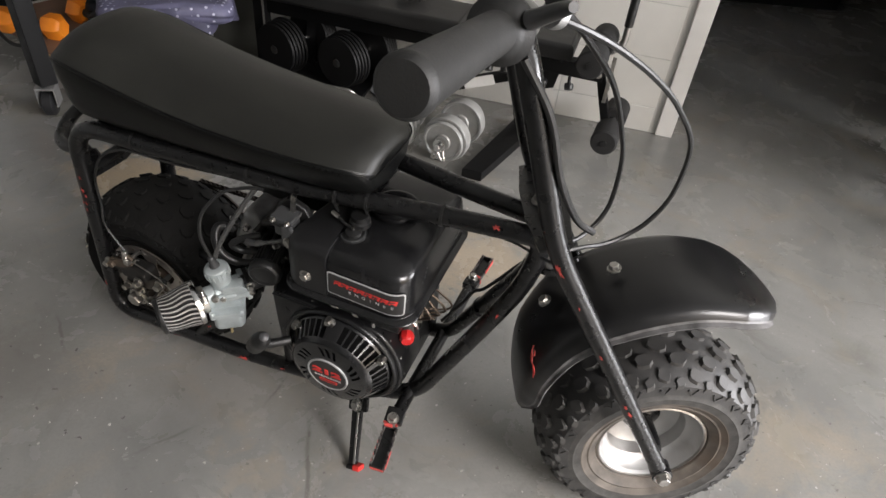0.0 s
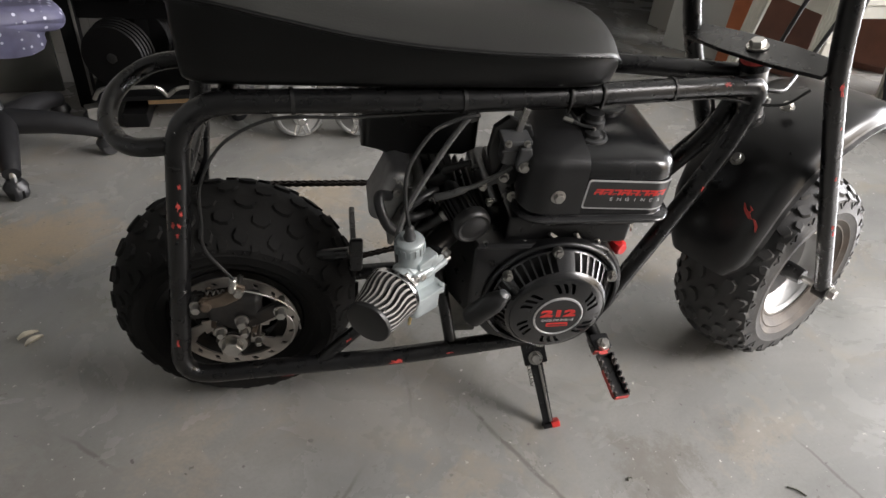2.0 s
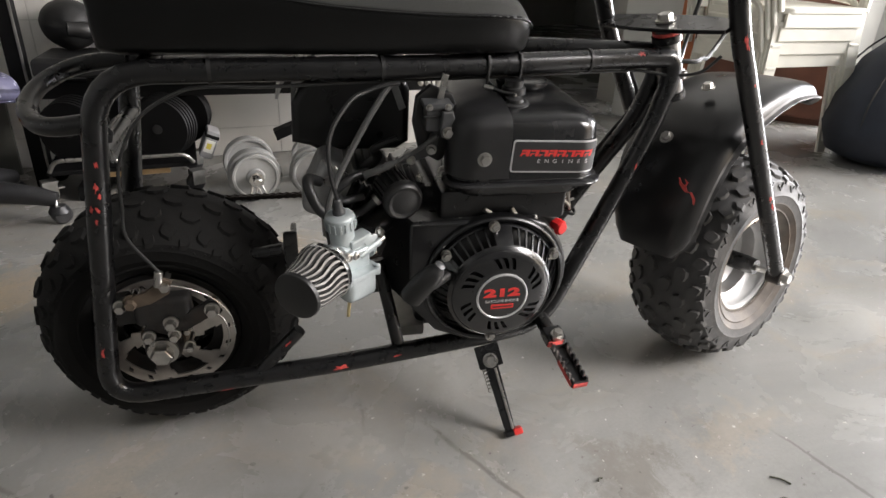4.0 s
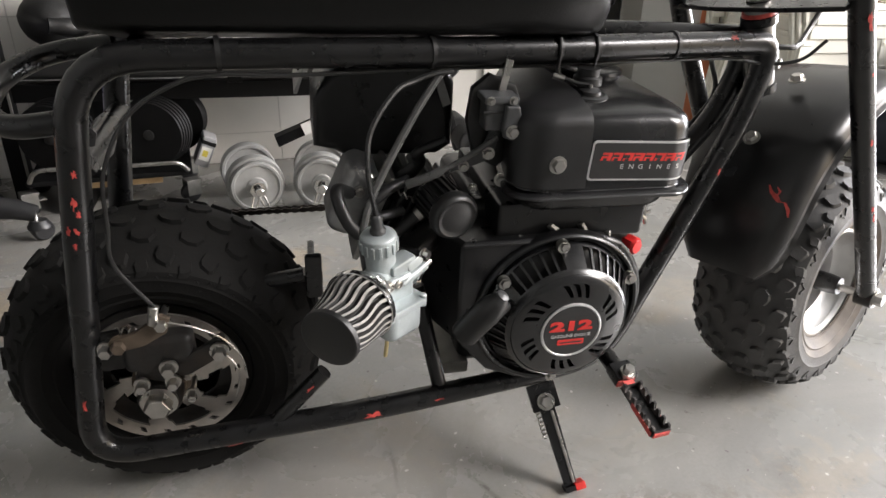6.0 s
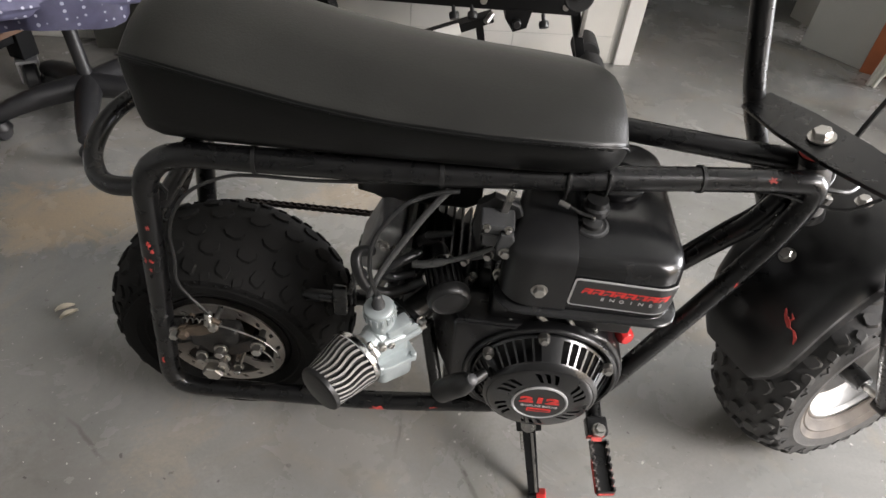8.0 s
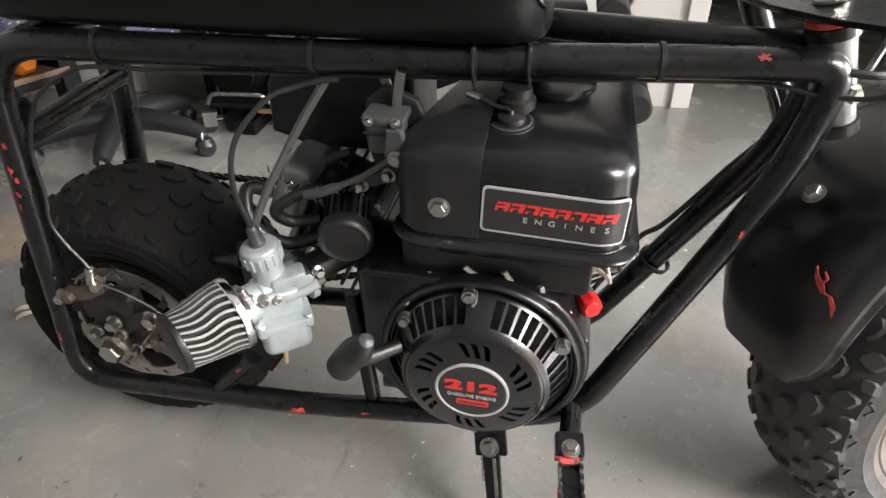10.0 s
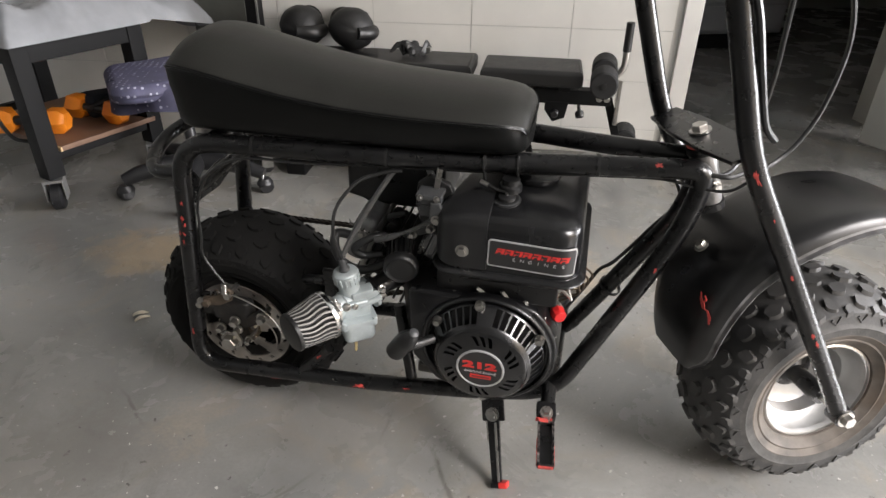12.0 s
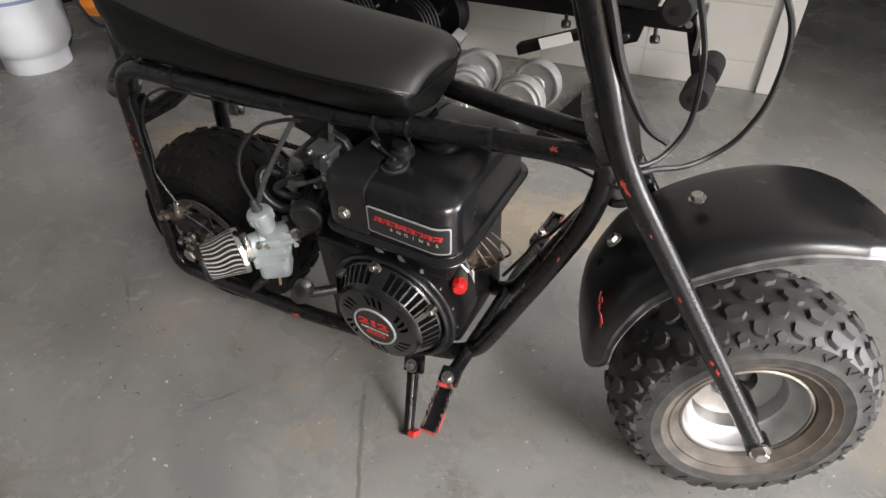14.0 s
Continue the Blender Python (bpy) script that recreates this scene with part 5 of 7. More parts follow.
part("cable_collar", lathe([(0.006, -0.005), (0.0125, -0.005), (0.0135, 0.0), (0.0125, 0.005), (0.006, 0.005)], 20, FORK @ along(LV + V(0.018, 0.026, -0.006), (0.5, 0.4, -0.35)), close=True), M_VALVE, lever, "pale metal cable collar")
part("cable_adjuster", rod(LV + V(0.012, 0.028, 0.004), LV + V(0.032, 0.02, 0.01), 0.005, 10), M_BLACK_PL, lever, "", FORK)
# zip ties on the near rail
for x, y in ((-0.626, 0.0885), (-0.423, 0.078), (-0.283, 0.0625), (-0.237, 0.055), (-0.129, 0.037)):
    bpart("cable_tie", lathe([(TR + 0.0004, -0.0022), (TR + 0.0018, -0.0022), (TR + 0.0018, 0.0022), (TR + 0.0004, 0.0022)], 24, along((x, -y, 0.581), (1, 0.13, 0)), close=True), M_BLACK_PL)
for x, y in ((-0.283, 0.0625), (-0.237, 0.055)):
    bpart("seat_hanger", tube([(x, -y - 0.010, 0.595), (x, -y - 0.016, 0.581), (x + 0.002, -y - 0.006, 0.556)], 0.002, 8), M_BLACK_PL)

# chain run on the far side
def chain_link():
    bm = bmesh.new()
    for y in (-0.0035, 0.0035):
        prism([(-0.0065, -0.0035), (-0.003, -0.0042), (0.003, -0.0024), (0.0065, -0.0035), (0.0085, 0), (0.0065, 0.0035), (0.003, 0.0024), (-0.003, 0.0042), (-0.0065, 0.0035), (-0.0085, 0)], y - 0.0008, y + 0.0008, m=NR, bm=bm)
    rod((-0.0055, -0.004, 0), (-0.0055, 0.004, 0), 0.003, 8, bm)
    return bm


chain = bpart("drive_chain", rod((-0.30, 0.12, 0.245), (-0.30, 0.15, 0.245), 0.008, 10), M_CHAIN, "oily drive chain on the far side")
link0 = part("chain_link", chain_link(), M_CHAIN, chain, "", Matrix.Identity(4))
A, Bc = V(-0.735, 0.130, 0.315), V(-0.36, 0.130, 0.318)
nl = int((Bc - A).length / 0.0118)
link0.location = A
for k in range(1, nl):
    o = new("chain_link", link0.data)
    o.parent = chain
    o.location = A.lerp(Bc, k / nl)
for k in range(30):
    o = new("chain_link", link0.data)
    o.parent = chain
    o.location = V(-0.735, 0.130, 0.095).lerp(V(-0.36, 0.130, 0.20), k / 30)
    o.rotation_euler = (0, -0.27, 0)
part("sprocket", lathe([(0.02, -0.002), (0.118, -0.002), (0.118, 0.002), (0.02, 0.002)], 48, Matrix.Translation((-0.736, 0.130, 0.193)) @ NR, close=True), M_CHAIN, rear_wheel)
bpart("chain_tensioner", box(-0.555, -0.545, 0.0, 0.14, 0.235, 0.26, 0.003), M_FRAME, "black jackshaft bracket")
bpart("bracket_post", box(-0.560, -0.540, -0.06, -0.050, 0.285, 0.345, 0.004), M_FRAME)
bpart("bracket_bar", tube([(-0.66, -0.03, 0.29), (-0.56, -0.05, 0.315)], 0.009, 10), M_FRAME)

# foot pegs on a cross bar, and the side stand
def peg():
    """A serrated foot peg: an open steel tray with toothed edges, drawn along z."""
    bm = bmesh.new()
    L, w = 0.076, 0.0115
    for s in (-1, 1):
        poly = [(0, 0)]
        for k in range(7):
            z0 = k * L / 7
            poly += [(z0 + 0.001, 0.006), (z0 + 0.003, 0.014), (z0 + 0.007, 0.014), (z0 + L / 7 - 0.001, 0.006)]
        poly += [(L, 0.010), (L, 0)]
        prism(poly, -0.0016, 0.0016, m=Matrix(((0, 0, 1, s * w), (0, 1, 0, -0.004), (1, 0, 0, 0), (0, 0, 0, 1))), bm=bm)
    box(-w, w, -0.004, 0.006, L - 0.003, L, 0.0005, 1, bm=bm)
    box(-w, w, -0.004, 0.006, 0, 0.003, 0.0005, 1, bm=bm)
    return bm


bpart("peg_bar", tube([(-0.156, -0.125, 0.168), (-0.150, 0.25, 0.165)], 0.0122, 14), M_FRAME, "black foot peg cross bar")
for s, p, d in ((-1, V(-0.155, -0.137, 0.172), V(0.10, -0.88, -0.20)), (1, V(-0.150, 0.245, 0.168), V(0.05, 0.95, -0.05))):
    d = d.normalized()
    y = (V(0, 0, 1) - d * d.z).normalized()
    x = y.cross(d)
    pm = Matrix(((x.x, y.x, d.x, p.x), (x.y, y.y, d.y, p.y), (x.z, y.z, d.z, p.z), (0, 0, 0, 1)))
    fp = bpart("foot_peg", peg(), M_WORN, "serrated black foot peg with red paint showing at the edges", m=pm @ Matrix.Translation((0, 0, 0.012)))
    part("peg_pivot", hex_bolt((0, 0.012, 0), (0, 1, 0), 0.0075, 0.010, rod((0, -0.012, 0), (0, 0.012, 0), 0.0105, 14)), M_STEEL, fp, "", pm)
    part("peg_edge", box(-0.0120, 0.0120, -0.0045, 0.004, 0.0865, 0.0895, 0.0008, 1), M_CHIP, fp, "red paint on the peg's end", pm)
    part("peg_clevis", box(-0.016, 0.016, -0.009, 0.009, -0.022, 0.006, 0.003), M_FRAME, fp, "", pm)
    part("peg_floor", box(-0.0108, 0.0108, -0.0042, -0.002, 0.014, 0.085), M_FRAME, fp, "", pm)
    part("peg_paint", box(-0.0142, -0.0134, -0.0042, 0.0030, 0.040, 0.086), M_CHIP, fp, "worn red paint", pm)
    part("peg_paint", box(0.0134, 0.0142, -0.0042, 0.0010, 0.052, 0.084), M_CHIP, fp, "worn red paint", pm)
    part("peg_paint", box(-0.0165, 0.0100, -0.0060, 0.0060, 0.0062, 0.0085, 0.001, 1), M_CHIP, fp, "worn red paint", pm)
    part("peg_mark", box(-0.012, 0.003, 0.0075, 0.0085, 0.010, 0.016), M_CHIP, fp, "worn red paint", pm)
sb, st_ = V(-0.247, -0.098, 0.115), V(-0.222, -0.174, 0.016)
sd = (st_ - sb).normalized()
sy = V(0, -1, 0) - sd * V(0, -1, 0).dot(sd)
sy.normalize()
sx = sy.cross(sd)
SM = Matrix(((sx.x, sy.x, sd.x, sb.x), (sx.y, sy.y, sd.y, sb.y), (sx.z, sy.z, sd.z, sb.z), (0, 0, 0, 1)))
ln = (st_ - sb).length
stand = bpart("side_stand", prism([(-0.011, -0.008), (0.011, -0.008), (0.0085, ln), (-0.0085, ln)], -0.004, 0.005, 0.0015, 2, m=SM @ Matrix(((1, 0, 0, 0), (0, 0, 1, 0), (0, 1, 0, 0), (0, 0, 0, 1)))), M_FRAME, "black side stand with a red tip")
part("stand_bolt", hex_bolt((0, 0.006, 0.004), (0, 1, 0), 0.009, 0.010), M_STEEL, stand, "", SM)
part("stand_rib", box(0.002, 0.0065, 0.003, 0.007, 0.018, ln - 0.008, 0.001), M_STEEL, stand, "bare worn edge", SM)
part("stand_foot", box(-0.010, 0.018, -0.012, 0.010, ln - 0.006, ln + 0.002, 0.0015), M_FRAME, stand, "", SM)
part("stand_tip", box(0.004, 0.019, -0.010, 0.011, ln - 0.008, ln + 0.0025, 0.002), M_RED, stand, "red paint on the stand's tip", SM)
part("stand_bracket", box(-0.020, 0.020, -0.006, 0.003, -0.022, 0.016, 0.002), M_FRAME, stand, "", SM)
part("stand_spring", tube([SM @ V(-0.013, -0.008, 0.002 + k * 0.0012) + V(0.003 * math.cos(k * 1.3), 0, 0.003 * math.sin(k * 1.3)) for k in range(44)], 0.0011, 6), M_STEEL, stand)


# red paint showing through chips on the tubes
def chip(p, axis, towards, length, arc, seed, r=TR, m=None):
    """A ragged patch that hugs a tube of radius r."""
    rr = random.Random(seed)
    axis, towards = Vector(axis).normalized(), Vector(towards)
    u = (towards - axis * towards.dot(axis)).normalized()
    w = axis.cross(u)
    bm = bmesh.new()
    ring = []
    n = 20
    for k in range(n):
        a = 2 * math.pi * k / n
        g = rr.uniform(0.25, 1.0)
        ring.append((math.cos(a) * length * 0.45 * g, math.sin(a) * arc * 0.36 * g))
    lay = []
    for f in (0.0, 0.5, 1.0):
        row = []
        for l, a in ring:
            b = a * f
            row.append(bm.verts.new(Vector(p) + axis * l * f + (u * math.cos(b) + w * math.sin(b)) * (r + 0.0005)))
            if f == 0.0:
                break
        lay.append(row)
    for k in range(n):
        j = (k + 1) % n
        bm.faces.new((lay[0][0], lay[1][k], lay[1][j]))
        bm.faces.new((lay[1][k], lay[2][k], lay[2][j], lay[1][j]))
    return bpart("paint_chip", bm, M_CHIP, m=m)


UPR = V(-0.070, -0.006, -0.469)
for z, a, l, s in ((0.475, 0.4, 0.012, 1), (0.446, 0.2, 0.020, 2), (0.434, 0.6, 0.012, 3), (0.416, 0.3, 0.014, 4), (0.416, -0.5, 0.014, 5), (0.40, 0.1, 0.012, 8), (0.20, -0.2, 0.03, 7)):
    t = (0.579 - z) / 0.469
    chip(V(-0.752, -0.092, 0.579) + UPR * t, UPR, V(a * 0.6, -1, 0), l, 0.6, s)
chip((-0.488, -0.105, 0.139), (1, 0, 0.15), (0, -1, 0.2), 0.034, 0.9, 11)
chip((-0.40, -0.100, 0.1435), (1, 0, 0.15), (0, -1, 0.5), 0.02, 0.4, 12)
chip((-0.562, -0.1, 0.186), (0.07, 0, 0.08), (0, -1, 0.3), 0.022, 0.7, 13, 0.010)
chip((-0.050, -0.0265, 0.581), (1, 0.13, 0), (0, -1, 0.8), 0.018, 0.9, 14)
chip((-0.025, -0.030, 0.421), (0.036, 0.008, 0.085), (0, -1, 0), 0.014, 0.5, 15)
chip((-0.66, -0.101, 0.1225), (1, 0, 0.15), (0, -1, -0.6), 0.04, 0.4, 16)
FL = V(0.112, 0, -0.488)
for t, l, a, s in ((0.04, 0.040, 0.8, 21), (0.18, 0.010, 0.3, 23), (0.38, 0.014, 0.5, 24), (0.61, 0.018, 0.6, 25), (0.65, 0.022, 0.5, 26)):
    chip(V(0, -0.114, 0) + FL * t, FL, V(-0.5 + 0.1 * (s % 3), -1, 0.1), l, a, s, 0.0135, FORK)
# red lightning-shaped scratch on the fender's side
def scratch():
    bm = bmesh.new()
    zig = [(-0.020, 0.016, 0.0015), (-0.010, 0.010, 0.004), (-0.004, 0.002, 0.007), (0.003, -0.004, 0.0045), (0.001, -0.012, 0.003), (0.010, -0.018, 0.004), (0.022, -0.020, 0.0015)]
    side = [(-0.004, 0.002, 0.004), (-0.014, -0.002, 0.003), (-0.020, 0.004, 0.001)]
    for line in (zig, side):
        rows = []
        for k, (u, v, w) in enumerate(line):
            row = []
            for q in (-0.5, 0.5):
                ang = radians(124.0 + (u + q * w * 0.7) * 130)
                y = -0.060 + (v + q * w) * 0.85
                r = 0.3030 + (124.0 - math.degrees(ang)) * 0.0026 + 0.0015 - 0.0035 * max(0.0, (-y - 0.055) / 0.015) - 0.0055 * max(0.0, (-y - 0.070) / 0.009)
                row.append(bm.verts.new((AX.x + r * math.cos(ang), y, AX.z + r * math.sin(ang))))
            rows.append(row)
        for A, Bq in zip(rows, rows[1:]):
            bm.faces.new((A[0], A[1], Bq[1], Bq[0]))
    bmesh.ops.recalc_face_normals(bm, faces=bm.faces)
    bmesh.ops.solidify(bm, geom=bm.faces[:], thickness=0.0012)
    return bm


bpart("paint_chip", scratch(), M_CHIP, "red scratch in the fender's black skin", m=FORK)


# ---- the block wall's face ----
def wall_blocks():
    w, h, g = 0.36, 0.183, 0.0016
    zs = 0.465
    for r in range(-3, 7):
        z0, z1 = max(0.002, zs + r * h + g), zs + (r + 1) * h - g
        off = JOINT
        k0 = int(math.floor((-2.9 - off) / w))
        for k in range(k0, k0 + 10):
            x0, x1 = off + k * w + g, min(-0.053, off + (k + 1) * w - g)
            if x1 - x0 < 0.03 or x0 > -0.08:
                continue
            part("block", box(x0, x1, 0.0, 0.02, z0, z1, 0.0004, 1), M_WALL, wall_north, m=Matrix.Scale(UNIT, 4) @ WALLM)


JOINT = -0.435
wall_blocks()


# ---- things along the wall ----
M_STEELBLK = mat("black powder-coated steel", (0.0036, 0.0036, 0.0038), 0.55, vary=0.25, scale=40, spec=0.2)
M_PAD = mat("black bench vinyl", (0.009, 0.009, 0.009), 0.46, vary=0.2, scale=18, bump=0.2, bump_scale=400)
M_LEATHER = mat("creased black leather", (0.008, 0.008, 0.0082), 0.58, vary=0.4, scale=18, bump=0.5, bump_scale=60)
M_FOAM = mat("black foam", (0.012, 0.012, 0.012), 0.85, vary=0.2, scale=60, bump=0.3, bump_scale=300)
M_PLATE = mat("grey cast plate", (0.30, 0.30, 0.29), 0.45, metal=0.3, vary=0.12, scale=30, bump=0.15, bump_scale=200)
M_ORANGE = mat("orange dumbbell vinyl", (0.85, 0.25, 0.015), 0.5, vary=0.08, scale=30)
M_YELLOW = mat("yellow print", (0.6, 0.5, 0.08), 0.5, vary=0.1, scale=40)
M_PLYWOOD = mat("brown shelf board", (0.16, 0.09, 0.055), 0.55, vary=0.2, scale=14)
M_RAWWOOD = mat("raw pine edge", (0.55, 0.38, 0.2), 0.7, vary=0.15, scale=40)
M_PLASTIC_W = mat("white plastic", (0.68, 0.66, 0.58), 0.45, vary=0.06, scale=12, stain=(0.4, 0.36, 0.28), stain_scale=7, stain_amount=0.25)
M_BUCKET = mat("white bucket plastic", (0.66, 0.68, 0.70), 0.35, vary=0.04, scale=10)
M_SHEET = mat("clear grey plastic sheet", (0.245, 0.253, 0.268), 0.15, vary=0.2, scale=7, bump=0.5, bump_scale=14)
M_PANEL = mat("grey-white panel", (0.42, 0.42, 0.39), 0.5, vary=0.06, scale=6)
M_ORWOOD = mat("orange-stained wood", (0.42, 0.13, 0.05), 0.45, vary=0.2, scale=9)
M_BRWOOD = mat("red-brown wood", (0.13, 0.05, 0.03), 0.5, vary=0.25, scale=9)
M_NAVY = mat("dark navy fabric", (0.018, 0.022, 0.032), 0.8, vary=0.3, scale=12, bump=0.3, bump_scale=120)
M_APPL = mat("grey enamel", (0.29, 0.29, 0.295), 0.35, vary=0.06, scale=8)
M_CHAIRBLK = mat("black chair plastic", (0.013, 0.013, 0.014), 0.4, vary=0.2, scale=40)
M_LABEL = mat("white paper label", (0.72, 0.71, 0.68), 0.5, vary=0.05, scale=50)


def polka():
    """Navy cloth with rows of pale dots."""
    m = mat("polka dot cloth", (0.085, 0.083, 0.140), 0.6, vary=0.2, scale=30)
    N, L = m.node_tree.nodes, m.node_tree.links
    p = N["Principled BSDF"]
    base = p.inputs["Base Color"].links[0].from_socket
    tc = N.new("ShaderNodeTexCoord")
    vo = N.new("ShaderNodeTexVoronoi")
    vo.inputs["Scale"].default_value, vo.inputs["Randomness"].default_value = 52.0, 0.15
    L.new(tc.outputs["Object"], vo.inputs["Vector"])
    r = N.new("ShaderNodeValToRGB")
    r.color_ramp.elements[0].position, r.color_ramp.elements[1].position = 0.20, 0.25
    r.color_ramp.elements[0].color, r.color_ramp.elements[1].color = (1, 1, 1, 1), (0, 0, 0, 1)
    L.new(vo.outputs["Distance"], r.inputs[0])
    mx = N.new("ShaderNodeMixRGB")
    mx.inputs[2].default_value = (0.42, 0.42, 0.52, 1)
    L.new(r.outputs[0], mx.inputs[0])
    L.new(base, mx.inputs[1])
    L.new(mx.outputs[0], p.inputs["Base Color"])
    return m


M_POLKA = polka()


def at(x, y, z=0.0, rz=0.0, rx=0.0, ry=0.0):
    return Matrix.Translation((x, y, z)) @ pose(0, 0, 0, rx, ry, rz)


def caster(m, parent, metal=M_CHROME):
    """A swivel wheel with a plated fork under a leg."""
    w = part("caster_wheel", lathe([(0, -0.012), (0.022, -0.012), (0.027, -0.008), (0.027, 0.008), (0.022, 0.012), (0, 0.012)], 20, m @ at(0.012, 0, 0.027, 0, 90)), M_CHAIRBLK, parent)
    f = box(-0.012, 0.026, -0.019, -0.016, 0.022, 0.062, 0.001)
    box(-0.012, 0.026, 0.016, 0.019, 0.022, 0.062, 0.001, bm=f)
    box(-0.016, 0.026, -0.019, 0.019, 0.060, 0.066, 0.001, bm=f)
    part("caster_fork", f, metal, parent, "plated caster fork", m)
    part("caster_brake", prism([(-0.03, -0.012), (-0.01, -0.014), (-0.01, 0.014), (-0.03, 0.012)], 0.040, 0.044, 0.001), metal, parent, "", m)
    return w


# weight bench, standing at a slight angle to the wall
bench = thing("weight_bench", "black padded weight bench with foam rollers", "weight bench", at(0.18, 2.083, 0, -18.0))


def pad(x0, x1, hw, z0, z1):
    return prism([(x0, -hw), (x1, -hw), (x1, hw), (x0, hw)], z0, z1, 0.016, 4)


part("back_pad", pad(-0.74, -0.03, 0.105, 0.335, 0.392), M_PAD, bench, "long padded black backrest")
part("seat_pad", pad(0.0, 0.335, 0.100, 0.335, 0.390), M_PAD, bench, "padded black seat")
part("main_beam", box(-0.81, 0.44, -0.026, 0.026, 0.262, 0.312, 0.004), M_STEELBLK, bench)
for x in (-0.6, -0.2, 0.05, 0.28):
    part("pad_bracket", box(x - 0.02, x + 0.02, -0.05, 0.05, 0.310, 0.338, 0.002), M_STEELBLK, bench)
part("adjuster_plate", prism([(0.22, 0.27), (0.30, 0.27), (0.29, 0.215), (0.25, 0.20), (0.22, 0.24)], -0.03, 0.03, 0.002, m=NR), M_STEELBLK, bench)
part("pull_pin", rod((0.255, -0.035, 0.235), (0.255, -0.06, 0.235), 0.013, 14, bevel=0.003), M_BLACK_PL, bench)
part("pull_pin", rod((0.18, -0.035, 0.255), (0.16, -0.06, 0.235), 0.010, 14, bevel=0.003), M_STEEL, bench)
for x, z in ((0.06, 0.245), (0.115, 0.250), (0.335, 0.238)):
    part("adjuster_knob", lathe([(0, 0), (0.006, 0), (0.006, 0.020), (0.014, 0.022), (0.016, 0.030), (0.014, 0.042), (0, 0.044)], 14, along((x, -0.020, z + 0.022), (0.15, -0.55, -0.8))), M_BLACK_PL, bench, "black adjuster knob")
for x in (0.15, 0.40, 0.425):
    part("frame_bolt", hex_bolt((x, -0.0262, 0.287), (0, -1, 0), 0.008, 0.006), M_STEEL, bench)
part("incline_bar", prism([(-0.10, 0.135), (0.18, 0.245), (0.19, 0.222), (-0.09, 0.105)], -0.028, 0.022, 0.002, m=NR), M_STEELBLK, bench)
part("bar_label", box(-0.055, 0.055, -0.031, -0.0285, -0.020, 0.016, 0.0005, m=at(0.035, 0, 0.181, 0, 0, -21.5)), M_LABEL, bench, "white paper label")
part("strut", prism([(0.13, 0.225), (0.155, 0.225), (0.20, 0.03), (0.175, 0.03)], -0.03, -0.012, 0.002, m=NR), M_STEELBLK, bench)
part("rear_post", prism([(-0.62, 0.27), (-0.58, 0.27), (-0.60, 0.04), (-0.64, 0.04)], -0.02, 0.02, 0.003, m=NR), M_STEELBLK, bench)
part("rear_foot", box(-0.67, -0.60, -0.20, 0.13, 0.0, 0.045, 0.006), M_STEELBLK, bench)
part("middle_foot", prism([(0.09, -0.36), (0.155, -0.36), (0.26, 0.06), (0.17, 0.06)], 0.0, 0.035, 0.004), M_STEELBLK, bench, "wide flat black base bar")
for y, z, x in ((-0.02, 0.372, 0.405), (0.0, 0.125, 0.505)):
    ra, rb_ = V(x - 0.01, y - 0.16, z), V(x + 0.01, y + 0.13, z)
    part("foam_roller", lathe([(0, 0), (0.016, 0), (0.038, 0.0), (0.043, 0.005), (0.043, 0.10), (0.038, 0.105), (0.012, 0.105), (0.012, 0.18), (0.038, 0.18), (0.043, 0.185), (0.043, 0.28), (0.038, 0.285), (0, 0.285)], 24, along(ra, rb_ - ra)), M_FOAM, bench, "black foam roller")
    part("roller_cap", lathe([(0, 0), (0.010, 0), (0.010, 0.003), (0, 0.004)], 16, along(ra - V(0, 0.002, 0), V(0, -1, 0))), M_BLACK_PL, bench)
part("leg_lever", prism([(0.385, 0.375), (0.415, 0.375), (0.52, 0.06), (0.49, 0.06)], -0.015, 0.015, 0.003, m=NR), M_STEELBLK, bench)
part("lever_plate", box(0.455, 0.468, -0.03, -0.012, 0.20, 0.35, 0.001, m=None), M_STEEL, bench, "worn steel lever plate")
part("hand_bar", tube(fillet([(0.44, 0.05, 0.34), (0.475, 0.05, 0.37), (0.475, 0.05, 0.52)], 0.03), 0.011, 12), M_STEEL, bench, "upright chromed hand bar")
part("bar_sleeve", rod((0.475, 0.05, 0.43), (0.475, 0.05, 0.525), 0.014, 12, bevel=0.002), M_BLACK_PL, bench)
part("upright", box(-0.815, -0.77, -0.05, -0.005, 0.0, 0.95, 0.004), M_STEELBLK, bench, "dark upright post of the bench")
part("upright_strip", box(-0.775, -0.768, -0.056, -0.0505, 0.0, 0.95, 0.001), M_ALU, bench)


# added panel leaning by the bench: the wall's shade is put into its grey-green
wb = thing("wooden_board", "added grey-green panel toned like the dim wall behind it", "board", WALLM @ at(-1.72, -0.07, 0, 0, -3.0))
part("board", box(-0.10, 0.10, 0.0, 0.018, 0.0, 1.0, 0.002), mat("grey-green panel in wall shade", (0.075, 0.076, 0.066), 0.6, vary=0.2, scale=9), wb)

